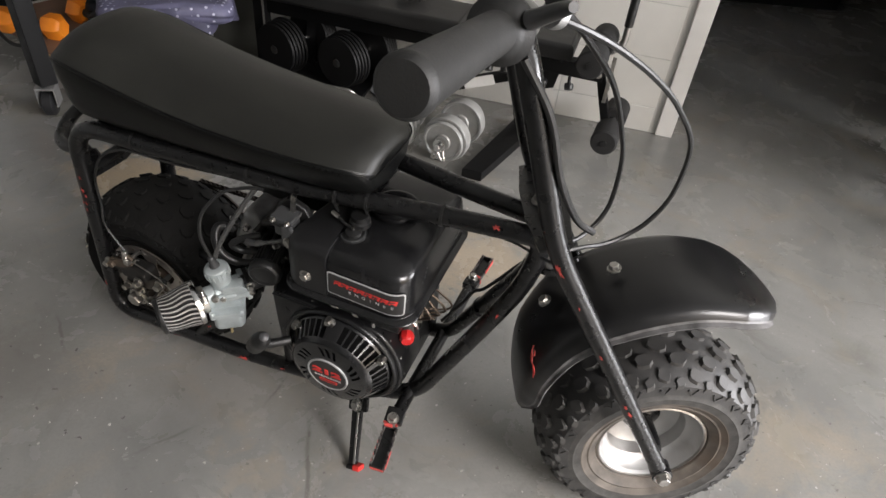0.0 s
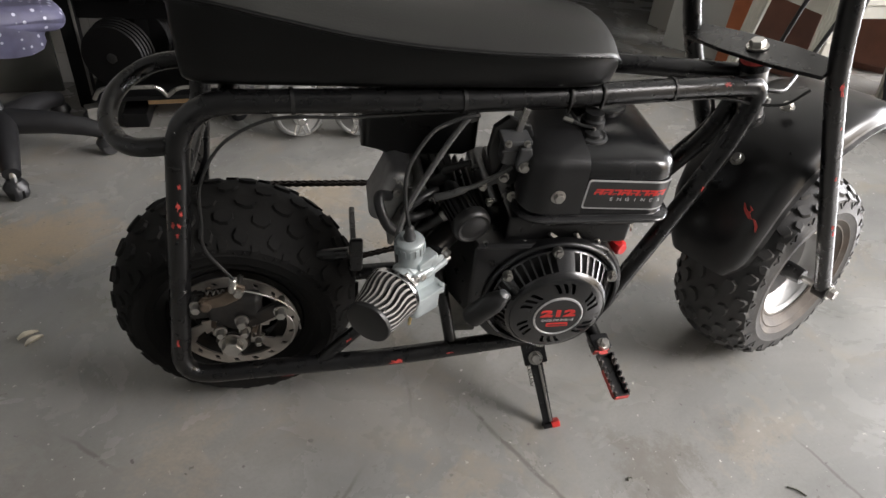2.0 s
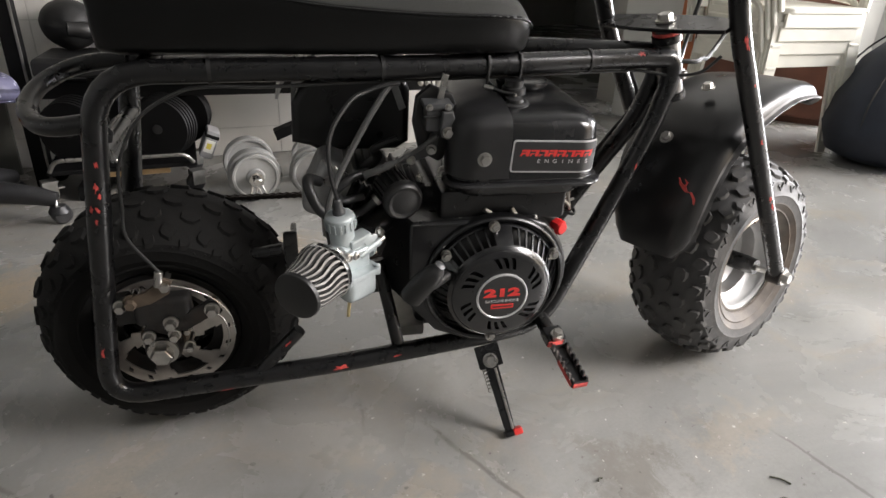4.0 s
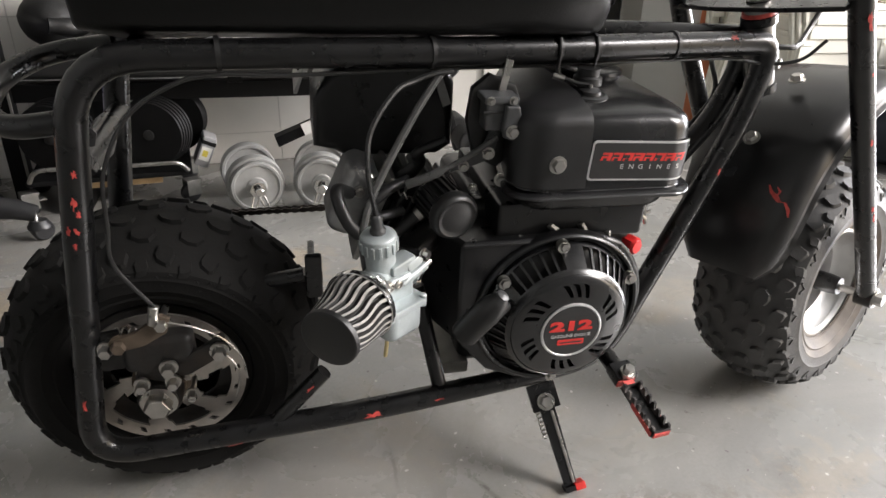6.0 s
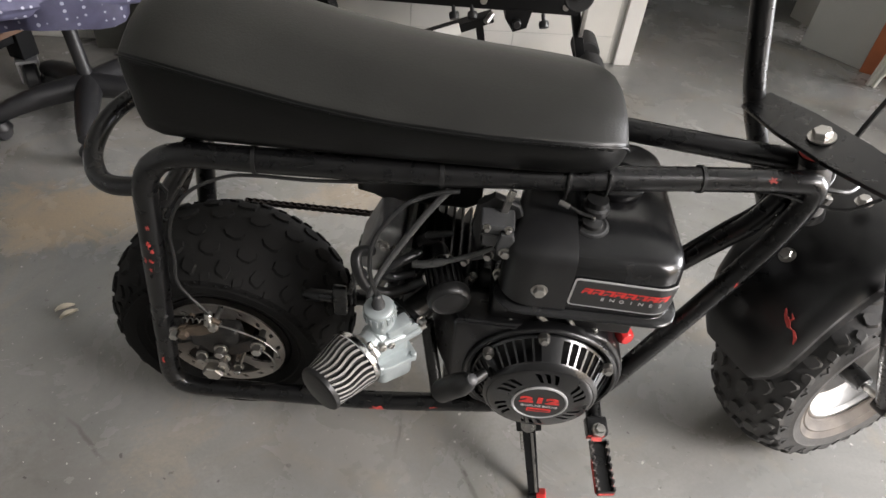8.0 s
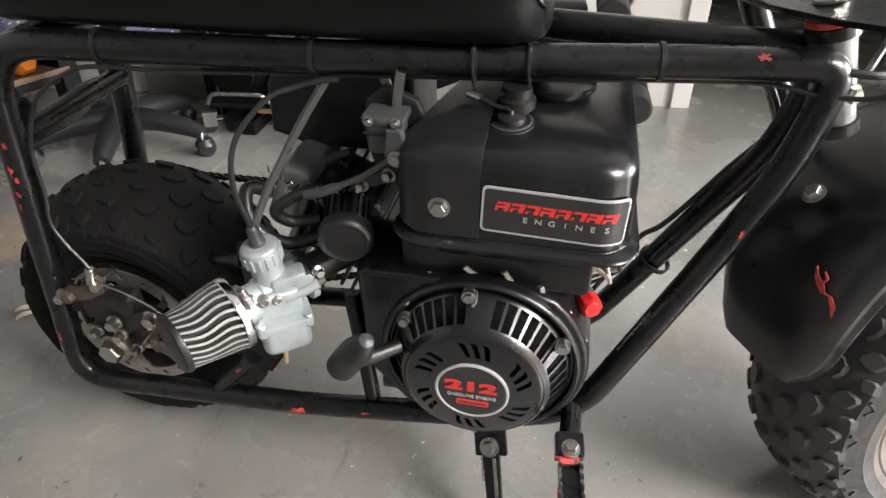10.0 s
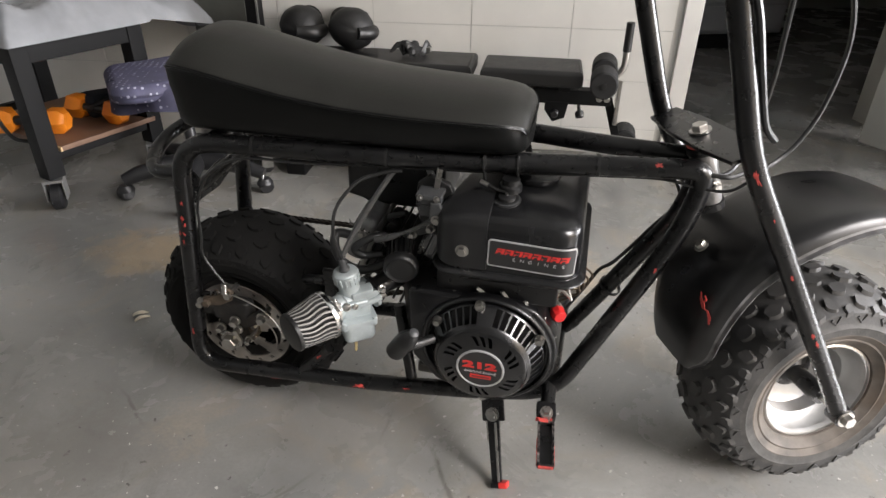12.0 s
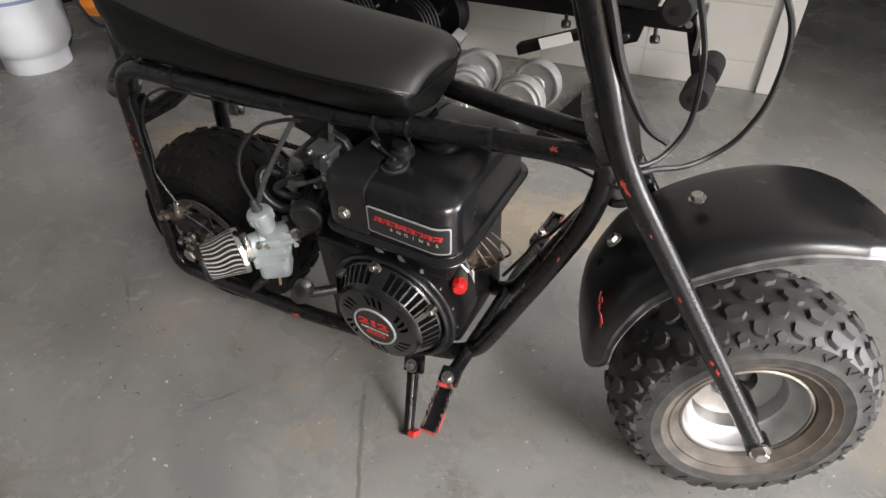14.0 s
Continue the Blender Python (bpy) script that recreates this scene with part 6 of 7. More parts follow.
# boxing gloves and wraps on the backrest
def glove(label, m):
    """A round padded mitt with a thumb laid across it and a strapped cuff behind."""
    g = thing("boxing_glove", label, "boxing glove", m, group="gloves on the bench")
    bm = lathe([(0, -0.086), (0.030, -0.082), (0.056, -0.066), (0.072, -0.040), (0.078, -0.010), (0.074, 0.022), (0.060, 0.050), (0.046, 0.070), (0.040, 0.080)], 32, pose(0, 0, 0, -90, 0, 0))
    for v in bm.verts:
        c = v.co
        crease = 0.010 * math.exp(-((c.z - 0.012 + 0.2 * c.x) / 0.010) ** 2) if c.y < 0 else 0.0
        v.co = V(c.x * 1.04, c.y + crease, c.z * 0.92) * (1 + 0.07 * noise.noise(c * 16) - 0.05 * abs(noise.noise(c * 34 + V(3, 1, 2))))
    part("mitt", bm, M_LEATHER, g, sharp=80)
    part("thumb", tube(curve([(0.066, 0.030, -0.010), (0.070, -0.020, -0.012), (0.046, -0.062, -0.010), (-0.004, -0.080, -0.004)], 6), lambda t: 0.015 + 0.010 * math.sin(min(1.0, t * 1.1) * math.pi * 0.8), 16), M_PAD, g)
    part("cuff", lathe([(0.036, 0), (0.044, 0.003), (0.047, 0.030), (0.045, 0.058), (0.040, 0.062), (0.036, 0.056)], 26, along((0, 0.072, 0.0), (0.0, 1, 0.12))), M_FOAM, g)
    part("wrist_strap", lathe([(0.046, 0), (0.0495, 0.002), (0.0495, 0.026), (0.046, 0.028)], 26, along((0, 0.088, 0.002), (0.0, 1, 0.12)), close=True), M_STEELBLK, g, "black wrist strap")
    return g


glove("black leather boxing glove lying on the bench", at(-0.425, 2.345, 0.464, -12))
glove("black leather boxing glove beside its pair", at(-0.255, 2.290, 0.464, 14))
wraps = thing("hand_wraps", "crumpled black hand wraps on the bench", "hand wraps", at(-0.045, 2.165, 0.392, -18))
rw = random.Random(4)
for k in range(9):
    a, b = rw.uniform(0, 6.28), rw.uniform(0.045, 0.085)
    p = V(rw.uniform(-0.045, 0.045), rw.uniform(-0.02, 0.02), 0.008)
    d = V(math.cos(a), 0.5 * math.sin(a), 0)
    part("strap", tube(curve([p, p + d * b * 0.4 + V(0, 0, rw.uniform(0.014, 0.034)), p + d * b * 0.8 + V(0, 0, rw.uniform(0.015, 0.04)), p + d * b + V(0, 0, rw.uniform(0.004, 0.03))], 5), lambda t: 0.014 * (1.05 - t * 0.8), 8, flat=0.3), M_PAD if k % 3 else M_FOAM, wraps)
part("buckle", box(0.045, 0.06, -0.03, -0.02, 0.02, 0.035, 0.002), M_STEEL, wraps, "small bright buckle")


# dumbbells with grey plates on the floor under the bench
def dumbbell(label, m, r=0.074, plates=((0.0, 0.020), (0.022, 0.036))):
    d = thing("dumbbell", label, "dumbbell", m, group="grey dumbbells under the bench")
    L = 0.30
    part("bar", rod((0, 0, 0), (0, 0, L), 0.0115, 14, bevel=0.002), M_CHROME, d, "chrome bar")
    for s in (0, 1):
        for (a, b), rr in zip(((0.046, 0.064), (0.066, 0.104)), (r * 0.93, r * 1.05)) if s == 0 else zip(((0.196, 0.234), (0.236, 0.254)), (r * 1.05, r * 0.93)):
            part("plate", lathe([(0.012, a), (rr * 0.35, a), (rr * 0.4, a + 0.005), (rr * 0.84, a + 0.005), (rr * 0.88, a), (rr * 0.97, a), (rr, a + 0.004), (rr, b - 0.004), (rr * 0.97, b), (rr * 0.88, b), (rr * 0.84, b - 0.005), (rr * 0.4, b - 0.005), (rr * 0.35, b), (0.012, b)], 40), M_PLATE, d)
        z = 0.028 if s == 0 else 0.262
        part("star_collar", lathe([(0.012, z - 0.007), (0.022, z - 0.007), (0.022, z + 0.007), (0.012, z + 0.007)], 8), M_CHROME, d)
        e = -0.012 if s == 0 else 0.012
        part("collar_lever", tube(fillet([(-0.010, 0.008, z), (-0.024, 0.046, z + e), (-0.012, 0.048, z + e), (0.0, 0.018, z + e), (0.012, 0.048, z + e), (0.024, 0.046, z + e), (0.010, 0.008, z)], 0.006), 0.0028, 8), M_STEEL, d, "bent steel collar lever")
    return d


def lying(x, y, r, rz):
    return Matrix.Translation((x, y, r)) @ pose(0, 0, 0, 0, 0, rz) @ pose(0, 0, 0, -90, 0, 0)


dumbbell("grey plated dumbbell lying on the floor", lying(-0.085, 1.80, 0.078, -12))
dumbbell("grey plated dumbbell lying beside its pair", lying(0.068, 1.745, 0.078, -24))


# black block dumbbells in their stand
def block_dumbbell(label, m):
    d = thing("adjustable_dumbbell", label, "dumbbell", m, group="adjustable dumbbells on a stand")
    for s in (-1, 1):
        for k in range(5):
            a = s * (0.055 + k * 0.014)
            part("plate", lathe([(0, -0.005), (0.093 - 0.002 * k, -0.005), (0.095 - 0.002 * k, 0), (0.093 - 0.002 * k, 0.005), (0, 0.005)], 36, Matrix.Translation((0, a, 0.098)) @ pose(0, 0, 0, 90, 0, 0)), M_STEELBLK, d)
        part("dial", lathe([(0, 0), (0.014, 0), (0.014, 0.003), (0.011, 0.005), (0, 0.005)], 24, Matrix.Translation((0, s * 0.118, 0.098)) @ pose(0, 0, 0, -90 * s, 0, 0)), M_BLACK_PL, d)
    part("handle", rod((0, -0.05, 0.098), (0, 0.05, 0.098), 0.014, 14), M_CHROME, d)
    return d


stand2 = thing("dumbbell_stand", "low black stand holding two round dumbbells", "dumbbell stand", at(-0.36, 2.185, 0, -13.5))
part("tray", box(-0.20, 0.20, -0.13, 0.13, 0.085, 0.10, 0.004), M_STEELBLK, stand2)
part("tray_lip", tube(fillet([(-0.19, -0.135, 0.10), (-0.17, -0.15, 0.135), (-0.02, -0.15, 0.135), (0.0, -0.135, 0.10)], 0.03), 0.006, 10), M_STEEL, stand2)
part("tray_lip", tube(fillet([(0.0, -0.135, 0.10), (0.03, -0.15, 0.13), (0.17, -0.15, 0.13), (0.19, -0.135, 0.10)], 0.03), 0.006, 10), M_STEEL, stand2)
part("foot_board", box(-0.06, 0.12, -0.10, 0.06, 0.060, 0.084, 0.003), M_RAWWOOD, stand2, "raw wooden board")
for x, y in ((-0.2, -0.1), (0.2, -0.1), (-0.2, 0.1), (0.2, 0.1)):
    caster(at(x, y, 0.0, 200), stand2, M_ALU)
GRIPM = at(0.222, -0.02, 0.086, 0, 0, 24)
grip_box = part("end_grip", box(-0.018, 0.022, -0.040, 0.040, 0.0, 0.090, 0.006), M_APPL, stand2, "grey metal end grip with a paper label", GRIPM)
part("grip_band", box(-0.0185, 0.0225, -0.0412, 0.0405, 0.066, 0.078, 0.002), M_STEELBLK, grip_box, "", GRIPM)
part("grip_label", box(-0.012, 0.016, -0.0418, -0.0402, 0.020, 0.060), M_LABEL, grip_box, "white paper label", GRIPM)
part("label_mark", box(-0.006, 0.008, -0.0426, -0.0416, 0.032, 0.050), M_YELLOW, grip_box, "yellow mark on the label", GRIPM)
block_dumbbell("black round-plate dumbbell on the stand", at(-0.443, 2.225, 0.1, -33))
block_dumbbell("black round-plate dumbbell at the stand's other end", at(-0.220, 2.155, 0.1, -33))


# stool with a patterned cushion and a five-star base
chair = thing("swivel_stool", "black swivel stool with navy polka-dot cushion", "office chair", at(-0.80, 2.03))
LIFT = Matrix.Translation((-0.03, 0.05, 0.045))
for k in range(5):
    a = 270 + 72 * k
    m = at(0, 0, 0, a)
    part("base_arm", tube([(0.01, 0, 0.100), (0.12, 0, 0.094), (0.19, 0, 0.080), (0.232, 0, 0.066)], lambda t: 0.034 - 0.014 * t, 12), M_CHAIRBLK, chair, "", m)
    part("caster_stem", rod((0.225, 0, 0.045), (0.225, 0, 0.075), 0.009, 10), M_CHROME, chair, "", m)
    cw = lathe([(0, -0.018), (0.020, -0.018), (0.025, -0.012), (0.025, -0.003), (0.018, 0), (0.025, 0.003), (0.025, 0.012), (0.020, 0.018), (0, 0.018)], 18, m @ at(0.235, 0, 0.025, 30, 90))
    part("caster_wheel", cw, M_CHAIRBLK, chair)
    part("caster_hood", lathe([(0.0, 0.052), (0.018, 0.050), (0.027, 0.036), (0.027, 0.030)], 16, m @ at(0.232, 0, 0)), M_CHAIRBLK, chair)
part("gas_column", rod((0, 0, 0.09), (-0.02, 0.035, 0.318), 0.018, 18), M_CHAIRBLK, chair)
part("seat_plate", box(-0.10, 0.10, -0.10, 0.10, 0.265, 0.285, 0.006), M_STEELBLK, chair, "", LIFT)
cu = prism(rrect(0.20, 0.185, 0.07, 8), 0.282, 0.355, 0.028, 4)
bmesh.ops.subdivide_edges(cu, edges=cu.edges[:], cuts=2, use_grid_fill=True)
for v in cu.verts:
    v.co += V(0, 0, 0.012 * noise.noise(v.co * 9)) + V(0, 0, -0.02 * max(0, (v.co.xy.length - 0.14) * 8) if v.co.z > 0.32 else 0)
part("cushion", cu, M_POLKA, chair, "navy polka-dot cloth cushion", LIFT @ at(0, 0, 0, 20), sharp=70)
# cloth that hangs over the cushion's edge
cl = bmesh.new()
rows_ = []
for i in range(25):
    a = radians(200 + i * 8.5)
    row = []
    for k in range(5):
        r = 0.195 + 0.016 * math.sin(i * 1.1) * (k / 4) + 0.01 * (k > 0)
        row.append(cl.verts.new((r * math.cos(a), r * 0.93 * math.sin(a), 0.345 - 0.022 * k - 0.012 * math.sin(i * 0.7) * (k / 4))))
    rows_.append(row)
for A_, B_ in zip(rows_, rows_[1:]):
    for k in range(4):
        cl.faces.new((A_[k], A_[k + 1], B_[k + 1], B_[k]))
bmesh.ops.solidify(cl, geom=cl.faces[:], thickness=0.003)
part("cloth_edge", cl, M_POLKA, chair, "hanging cloth edge", LIFT @ at(0, 0, 0, 10), sharp=70)

# rolling work table, set at an angle
TB = at(-1.215, 1.935, 0, 52)
table = thing("work_table", "black steel rolling work table with a brown lower shelf", "work table", TB)
W_, D_ = 0.60, 0.38
for x, y in ((0, 0), (D_, 0), (0, W_), (D_, W_)):
    part("leg", box(x - 0.027, x + 0.027, y - 0.027, y + 0.027, 0.101, 0.50, 0.003), M_STEELBLK, table)
    caster(at(x, y, 0.0, 230) @ Matrix.Scale(1.52, 4), table, M_VALVE)
for y in (0, W_):
    part("top_rail", box(0.0, D_, y - 0.022, y + 0.022, 0.448, 0.498, 0.003), M_STEELBLK, table)
    part("shelf_rail", box(0.0, D_, y - 0.015, y + 0.015, 0.150, 0.178, 0.003), M_STEELBLK, table)
for x in (0, D_):
    part("top_rail", box(x - 0.022, x + 0.022, 0.0, W_, 0.448, 0.498, 0.003), M_STEELBLK, table)
part("table_top", box(-0.02, D_ + 0.02, -0.02, W_ + 0.02, 0.499, 0.515, 0.003), M_PLYWOOD, table)
part("shelf", box(0.035, D_, -0.032, 0.44, 0.179, 0.195, 0.002), M_PLYWOOD, table, "brown board shelf")
part("shelf_edge", box(0.028, 0.0345, -0.036, 0.06, 0.180, 0.194, 0.001), M_RAWWOOD, table, "raw broken board corner")

# plastic sheet thrown over what stands on the table
sheet = bmesh.new()
rows_ = []
for i in range(81):
    u = i / 80
    row = []
    for k in range(71):
        v = k / 70
        x, y = -0.045 + u * 0.74, -0.06 + v * 0.80
        h = 0.60 + 0.05 * noise.noise(V(x * 5, y * 5, 1.0)) + 0.026 * noise.noise(V(x * 13, y * 13, 3.0)) + 0.012 * abs(noise.noise(V(x * 30, y * 22, 5.0)))
        edge = min(u / 0.08, (1 - u) / 0.08, v / 0.08, 1.0)
        z = 0.506 + (h - 0.506) * max(0.0, min(1, edge)) ** 0.7
        z -= 0.22 * max(0.0, x - 0.42) + 0.012 * math.sin(y * 16) * (x > 0.42)
        row.append(sheet.verts.new((x, y, z)))
    rows_.append(row)
for A_, B_ in zip(rows_, rows_[1:]):
    for k in range(70):
        sheet.faces.new((A_[k], A_[k + 1], B_[k + 1], B_[k]))
cover = thing("plastic_sheet", "crumpled translucent grey plastic sheet over the table", "plastic sheet", TB)
part("sheet", sheet, M_SHEET, cover, sharp=80)


def orange_dumbbell(label, m):
    d = thing("dumbbell", label, "dumbbell", m, group="orange dumbbells on the shelf")
    for s in (-1, 1):
        part("head", lathe([(0, -0.034), (0.028, -0.034), (0.043, -0.020), (0.043, 0.020), (0.028, 0.034), (0, 0.034)], 6, at(s * 0.084, 0, 0.0385, 0, 0, 90) @ Matrix.Rotation(radians(30), 4, "Z")), M_ORANGE, d)
    part("handle", rod((-0.06, 0, 0.0385), (0.06, 0, 0.0385), 0.015, 14), M_CHAIRBLK, d)
    return d


for x, y, rz in ((-1.300, 2.093, -8), (-1.131, 2.198, -30)):
    orange_dumbbell("small orange hexagonal dumbbell on the shelf", at(x, y, 0.195, rz))
bagm = TB @ V(0.34, 0.14, 0.195)
bag2 = thing("folded_bag", "dark folded bag lying on the shelf", "bag", at(bagm.x, bagm.y, bagm.z, 30))
bb = box(-0.09, 0.09, -0.07, 0.07, 0.0, 0.075, 0.03, 4)
for v in bb.verts:
    v.co += V(1, 1, 0.5) * 0.012 * noise.noise(v.co * 14)
part("body", bb, M_NAVY, bag2, sharp=70)
part("strap", tube(curve([(-0.08, -0.07, 0.04), (-0.03, -0.085, 0.07), (0.03, -0.08, 0.065), (0.08, -0.07, 0.035)], 6), 0.008, 8, flat=0.5), M_CHAIRBLK, bag2)

# white gas cylinder on the floor
gas = thing("gas_cylinder", "white steel gas cylinder with a blue band, on the floor", "gas cylinder", at(-1.69, 2.115, 0, 40))
part("tank", lathe([(0, 0.035), (0.06, 0.035), (0.11, 0.05), (0.138, 0.085), (0.146, 0.12), (0.146, 0.192), (0.1475, 0.194), (0.1475, 0.200), (0.146, 0.202), (0.146, 0.275), (0.138, 0.315), (0.11, 0.35), (0.06, 0.366), (0, 0.368)], 48), M_BUCKET, gas)
part("foot_ring", lathe([(0.108, 0.0), (0.112, 0.0), (0.114, 0.05), (0.120, 0.062), (0.110, 0.062), (0.108, 0.0)], 44), M_BUCKET, gas)
part("band", lathe([(0.1462, 0.255), (0.1472, 0.256), (0.1474, 0.266), (0.1466, 0.267)], 48), mat("blue printed band", (0.2, 0.25, 0.4), 0.4), gas, "thin blue band")
part("collar", tube([(0.085 * math.cos(radians(a)), 0.085 * math.sin(radians(a)), 0.385) for a in range(-140, 141, 10)], 0.03, 10, flat=0.16), M_BUCKET, gas, "white collar round the valve")
part("valve", lathe([(0, 0.36), (0.016, 0.36), (0.016, 0.40), (0.010, 0.405), (0.010, 0.42), (0.022, 0.422), (0.022, 0.436), (0, 0.438)], 16), M_BRASS, gas, "dull brass valve")
hose = thing("hose", "thin dark hose hanging beside the table", "hose", at(0, 0))
part("tube", tube(curve([(-1.27, 1.90, 0.49), (-1.30, 1.88, 0.40), (-1.31, 1.92, 0.30), (-1.30, 1.96, 0.22), (-1.25, 1.99, 0.199)], 8), 0.006, 8), M_CABLE, hose)


# ---- things at the far right ----
def plastic_chair(label, m):
    c = thing("plastic_chair", label, "chair", m, group="stacked plastic chairs")
    for x, y in ((-0.21, -0.20), (0.21, -0.20), (-0.20, 0.21), (0.20, 0.21)):
        ix, iy = x * 0.86, y * 0.86
        leg = prism([(-0.026, -0.006), (0.026, -0.006), (0.026, 0.006), (0.006, 0.006), (0.006, 0.020), (-0.006, 0.020), (-0.006, 0.006), (-0.026, 0.006)], 0.0, 0.40, 0.0)
        for v in leg.verts:
            t = v.co.z / 0.40
            v.co.x, v.co.y = v.co.x * (0.75 + 0.45 * t) * (1 if x > 0 else -1) + x + (ix - x) * t, -v.co.y * (1 if y > 0 else -1) + y + (iy - y) * t
        part("leg", leg, M_PLASTIC_W, c)
        for z in (0.12, 0.20, 0.28):
            t = z / 0.40
            part("leg_rib", box(-0.022, 0.022, -0.009, 0.009, z - 0.006, z + 0.006, 0.002, 1, m=at(x + (ix - x) * t, y + (iy - y) * t)), M_PLASTIC_W, c)
    seat_ = prism(rrect(0.205, 0.205, 0.05), 0.39, 0.415, 0.008, 3)
    part("seat", seat_, M_PLASTIC_W, c)
    part("apron", box(-0.185, 0.185, -0.20, -0.185, 0.345, 0.395, 0.003), M_PLASTIC_W, c)
    part("apron", box(-0.205, -0.19, -0.18, 0.18, 0.345, 0.395, 0.003), M_PLASTIC_W, c)
    for s in (-1, 1):
        part("arm", tube(fillet([(s * 0.20, -0.18, 0.40), (s * 0.235, -0.16, 0.575), (s * 0.235, 0.10, 0.60), (s * 0.19, 0.23, 0.62)], 0.06), 0.020, 10, flat=0.55), M_PLASTIC_W, c)
    for x in (-0.18, -0.108, -0.036, 0.036, 0.108, 0.18):
        part("back_slat", box(x - 0.022, x + 0.022, 0.195, 0.207, 0.40, 0.76, 0.004, 2, m=Matrix.Translation((0, 0.02, 0)) @ pose(0, 0, 0, -6, 0, 0)), M_PLASTIC_W, c)
    part("back_rim", tube(fillet([(-0.20, 0.25, 0.55), (-0.19, 0.30, 0.80), (0.19, 0.30, 0.80), (0.20, 0.25, 0.55)], 0.08), 0.018, 10), M_PLASTIC_W, c)
    return c


for k in range(4):
    plastic_chair("white plastic garden chair in a stack", at(1.95 + 0.004 * k, 1.53 - 0.010 * k, 0.048 * k, -16))

cab = thing("white_panel", "grey-white panel standing upright against the wall", "panel", at(1.86, 2.03, 0, -72))
part("board", box(-0.13, 0.13, -0.02, 0.02, 0.0, 1.6, 0.003), M_PANEL, cab)
part("edge_strip", box(0.131, 0.145, -0.024, 0.024, 0.0, 1.6, 0.002), M_PLASTIC_W, cab, "bright white edge strip")
ob_ = thing("wooden_board", "orange-stained wooden board standing upright", "board", at(1.96, 1.79, 0, -55))
part("edge", box(-0.14, -0.07, -0.02, 0.02, 0.0, 1.3, 0.003), M_ORWOOD, ob_)
part("face", box(-0.069, 0.20, -0.014, 0.016, 0.0, 1.3, 0.003), M_BRWOOD, ob_, "red-brown face")
br = thing("wooden_cabinet", "dark red-brown wooden cabinet behind the chairs", "cabinet", at(2.45, 1.74, 0, -60))
part("body", box(-0.30, 0.30, -0.05, 0.30, 0.03, 1.1, 0.006), M_BRWOOD, br)
part("post", box(-0.33, -0.295, -0.07, 0.30, 0.0, 1.1, 0.003), M_ORWOOD, br)
part("plinth", box(-0.29, 0.29, -0.03, 0.29, 0.0, 0.03, 0.002), M_BRWOOD, br)

# big dark bean bag
bean = thing("bean_bag", "large dark navy bean bag on the floor", "bean bag", at(2.38, 1.04, 0, -18) @ Matrix.Diagonal((1.18, 0.72, 0.86, 1)))
bn = lathe([(0, 0.0), (0.26, 0.0), (0.34, 0.05), (0.38, 0.16), (0.37, 0.30), (0.31, 0.44), (0.22, 0.54), (0.10, 0.60), (0, 0.61)], 40)
bmesh.ops.subdivide_edges(bn, edges=bn.edges[:], cuts=1, use_grid_fill=True, smooth=0.5)
for v in bn.verts:
    if v.co.z > 0.01:
        v.co += v.co.normalized() * 0.035 * noise.noise(v.co * 4)
part("sack", bn, M_NAVY, bean, sharp=80)
for k in range(6):
    a = k * math.pi / 3 + 0.3
    part("seam", tube(curve([(0.372 * math.cos(a) * r, 0.372 * math.sin(a) * r, z) for r, z in ((0.72, 0.02), (0.93, 0.07), (1.03, 0.18), (1.0, 0.31), (0.84, 0.45), (0.6, 0.55), (0.27, 0.61))], 5), 0.004, 6), M_CHAIRBLK, bean)

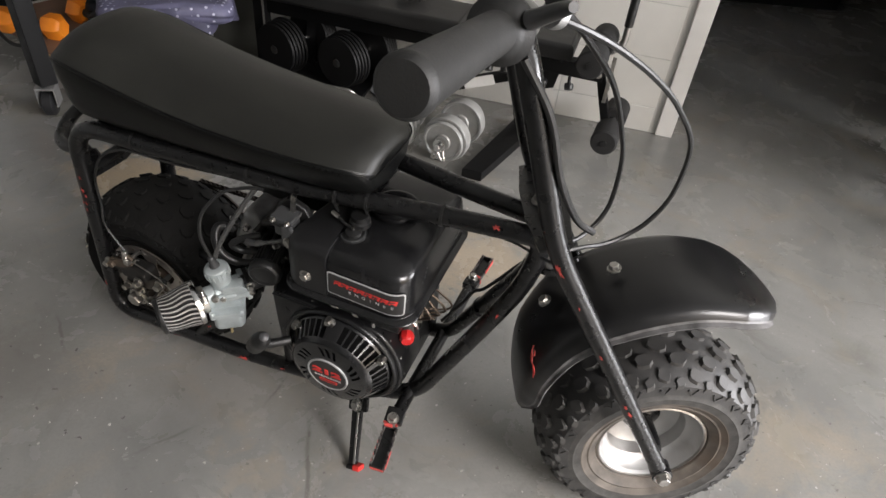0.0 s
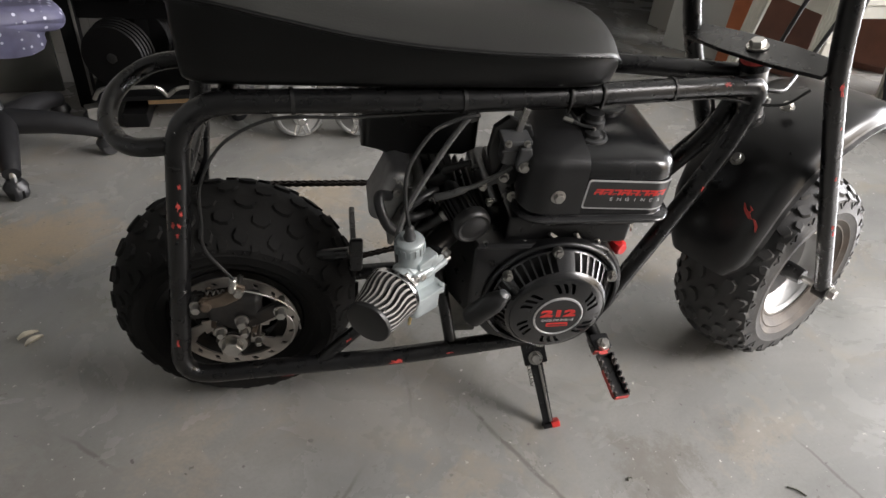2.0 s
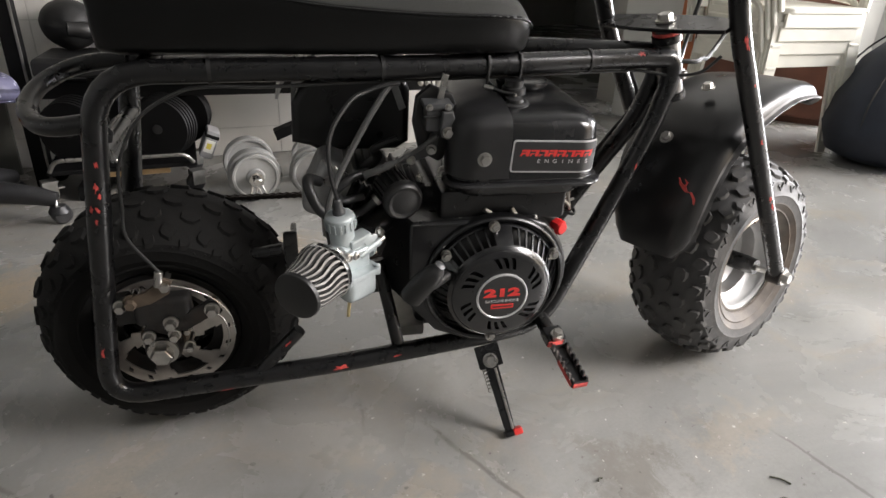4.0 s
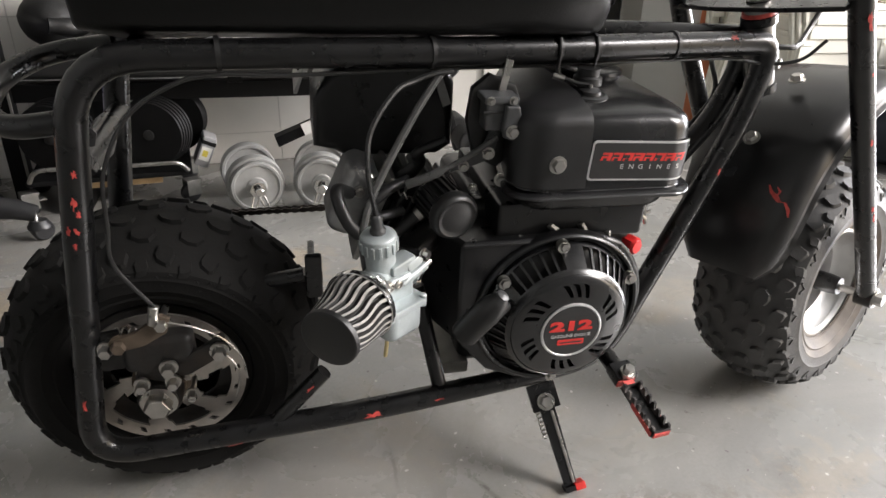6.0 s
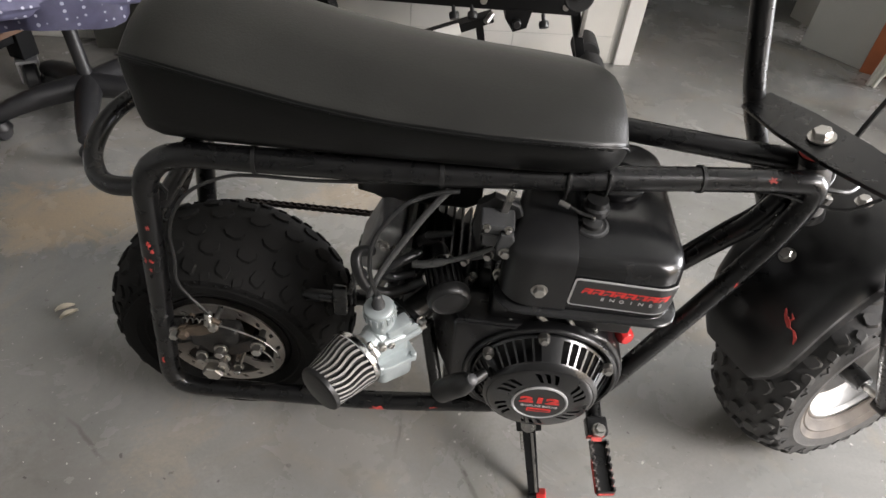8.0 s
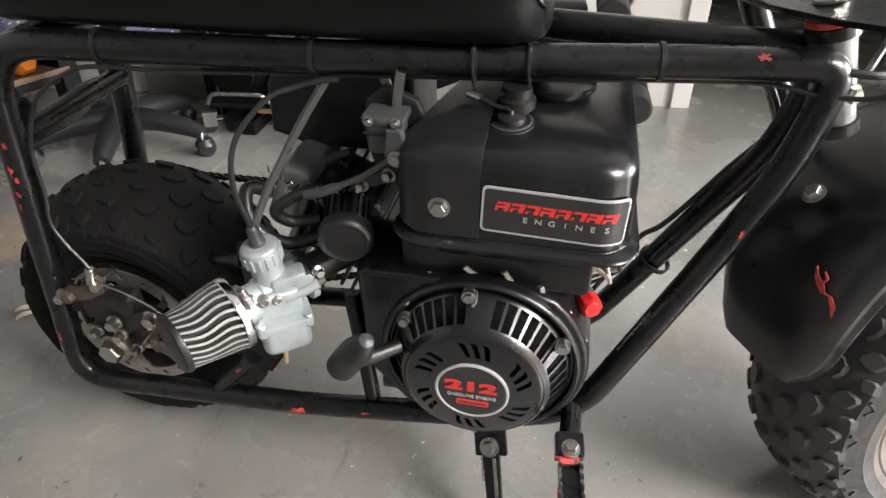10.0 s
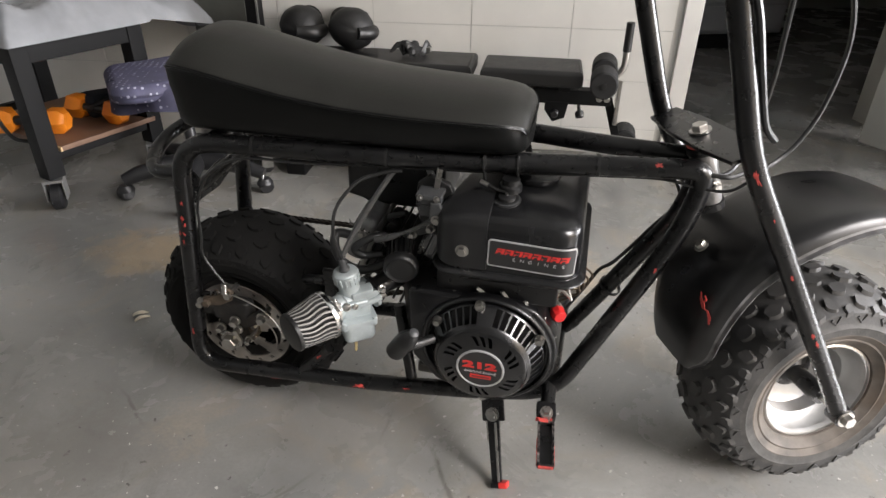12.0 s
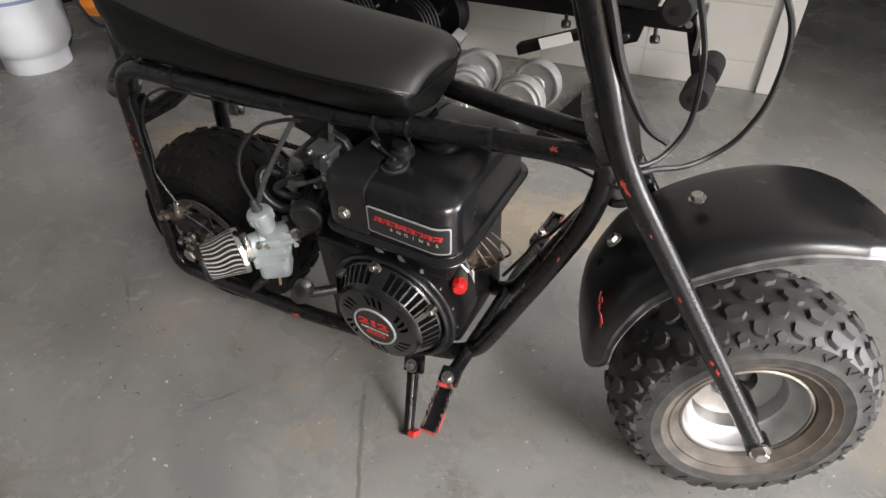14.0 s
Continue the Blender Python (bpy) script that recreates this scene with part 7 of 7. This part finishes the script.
# bits lying on the floor
def leaf():
    bm = bmesh.new()
    rows = []
    for k in range(7):
        t = k / 6
        w = 0.008 * math.sin(math.pi * (0.06 + 0.9 * t)) ** 0.8
        rows.append([bm.verts.new((0.036 * t, w * q, 0.0015 + 0.004 * abs(q) + 0.003 * math.sin(t * 4))) for q in (-1, -0.5, 0, 0.5, 1)])
    for A, Bq in zip(rows, rows[1:]):
        for k in range(4):
            bm.faces.new((A[k], A[k + 1], Bq[k + 1], Bq[k]))
    bmesh.ops.solidify(bm, geom=bm.faces[:], thickness=0.0006)
    return bm


M_LEAF = mat("dry leaf", (0.58, 0.53, 0.42), 0.7, vary=0.2, scale=60)
M_TWIG = mat("dark twig", (0.05, 0.05, 0.03), 0.8, vary=0.3, scale=90)
for x, y, rz in ((-0.824, 1.251, 35), (-0.835, 1.275, 20)):
    lf = thing("dried_leaf", "small dry pale leaf on the concrete floor", "leaf", at(x, y, 0, rz), group="leaves on the floor")
    part("blade", leaf(), M_LEAF, lf)
for x, y, rz, l in ((0.200, 0.385, -60, 0.030), (0.172, 0.352, -40, 0.014), (-0.03, 0.52, 15, 0.010)):
    tw = thing("twig", "tiny dark twig on the concrete floor", "twig", at(x, y, 0, rz), group="twigs on the floor")
    part("stem", tube(curve([(0, 0, 0.0016), (l * 0.5, 0.002, 0.0022), (l, -0.001, 0.0016)], 4), 0.0014, 6), M_TWIG, tw)

# appliance in the room beyond
ap = thing("kitchen_range", "grey enamel appliance in the dark room beyond", "appliance", at(2.10, 4.05, 0, 0))
part("body", box(-0.40, 0.40, -0.28, 0.30, 0.10, 0.85, 0.01), M_APPL, ap)
part("plinth", box(-0.37, 0.37, -0.22, 0.28, 0.0, 0.10, 0.004), M_CHAIRBLK, ap)
part("drawer", box(-0.38, 0.38, -0.295, -0.28, 0.12, 0.27, 0.006), M_APPL, ap)
part("door", box(-0.38, 0.38, -0.30, -0.28, 0.29, 0.72, 0.006), M_APPL, ap)
part("handle", tube(fillet([(-0.3, -0.30, 0.66), (-0.3, -0.335, 0.66), (0.3, -0.335, 0.66), (0.3, -0.30, 0.66)], 0.02), 0.009, 10), M_STEEL, ap)
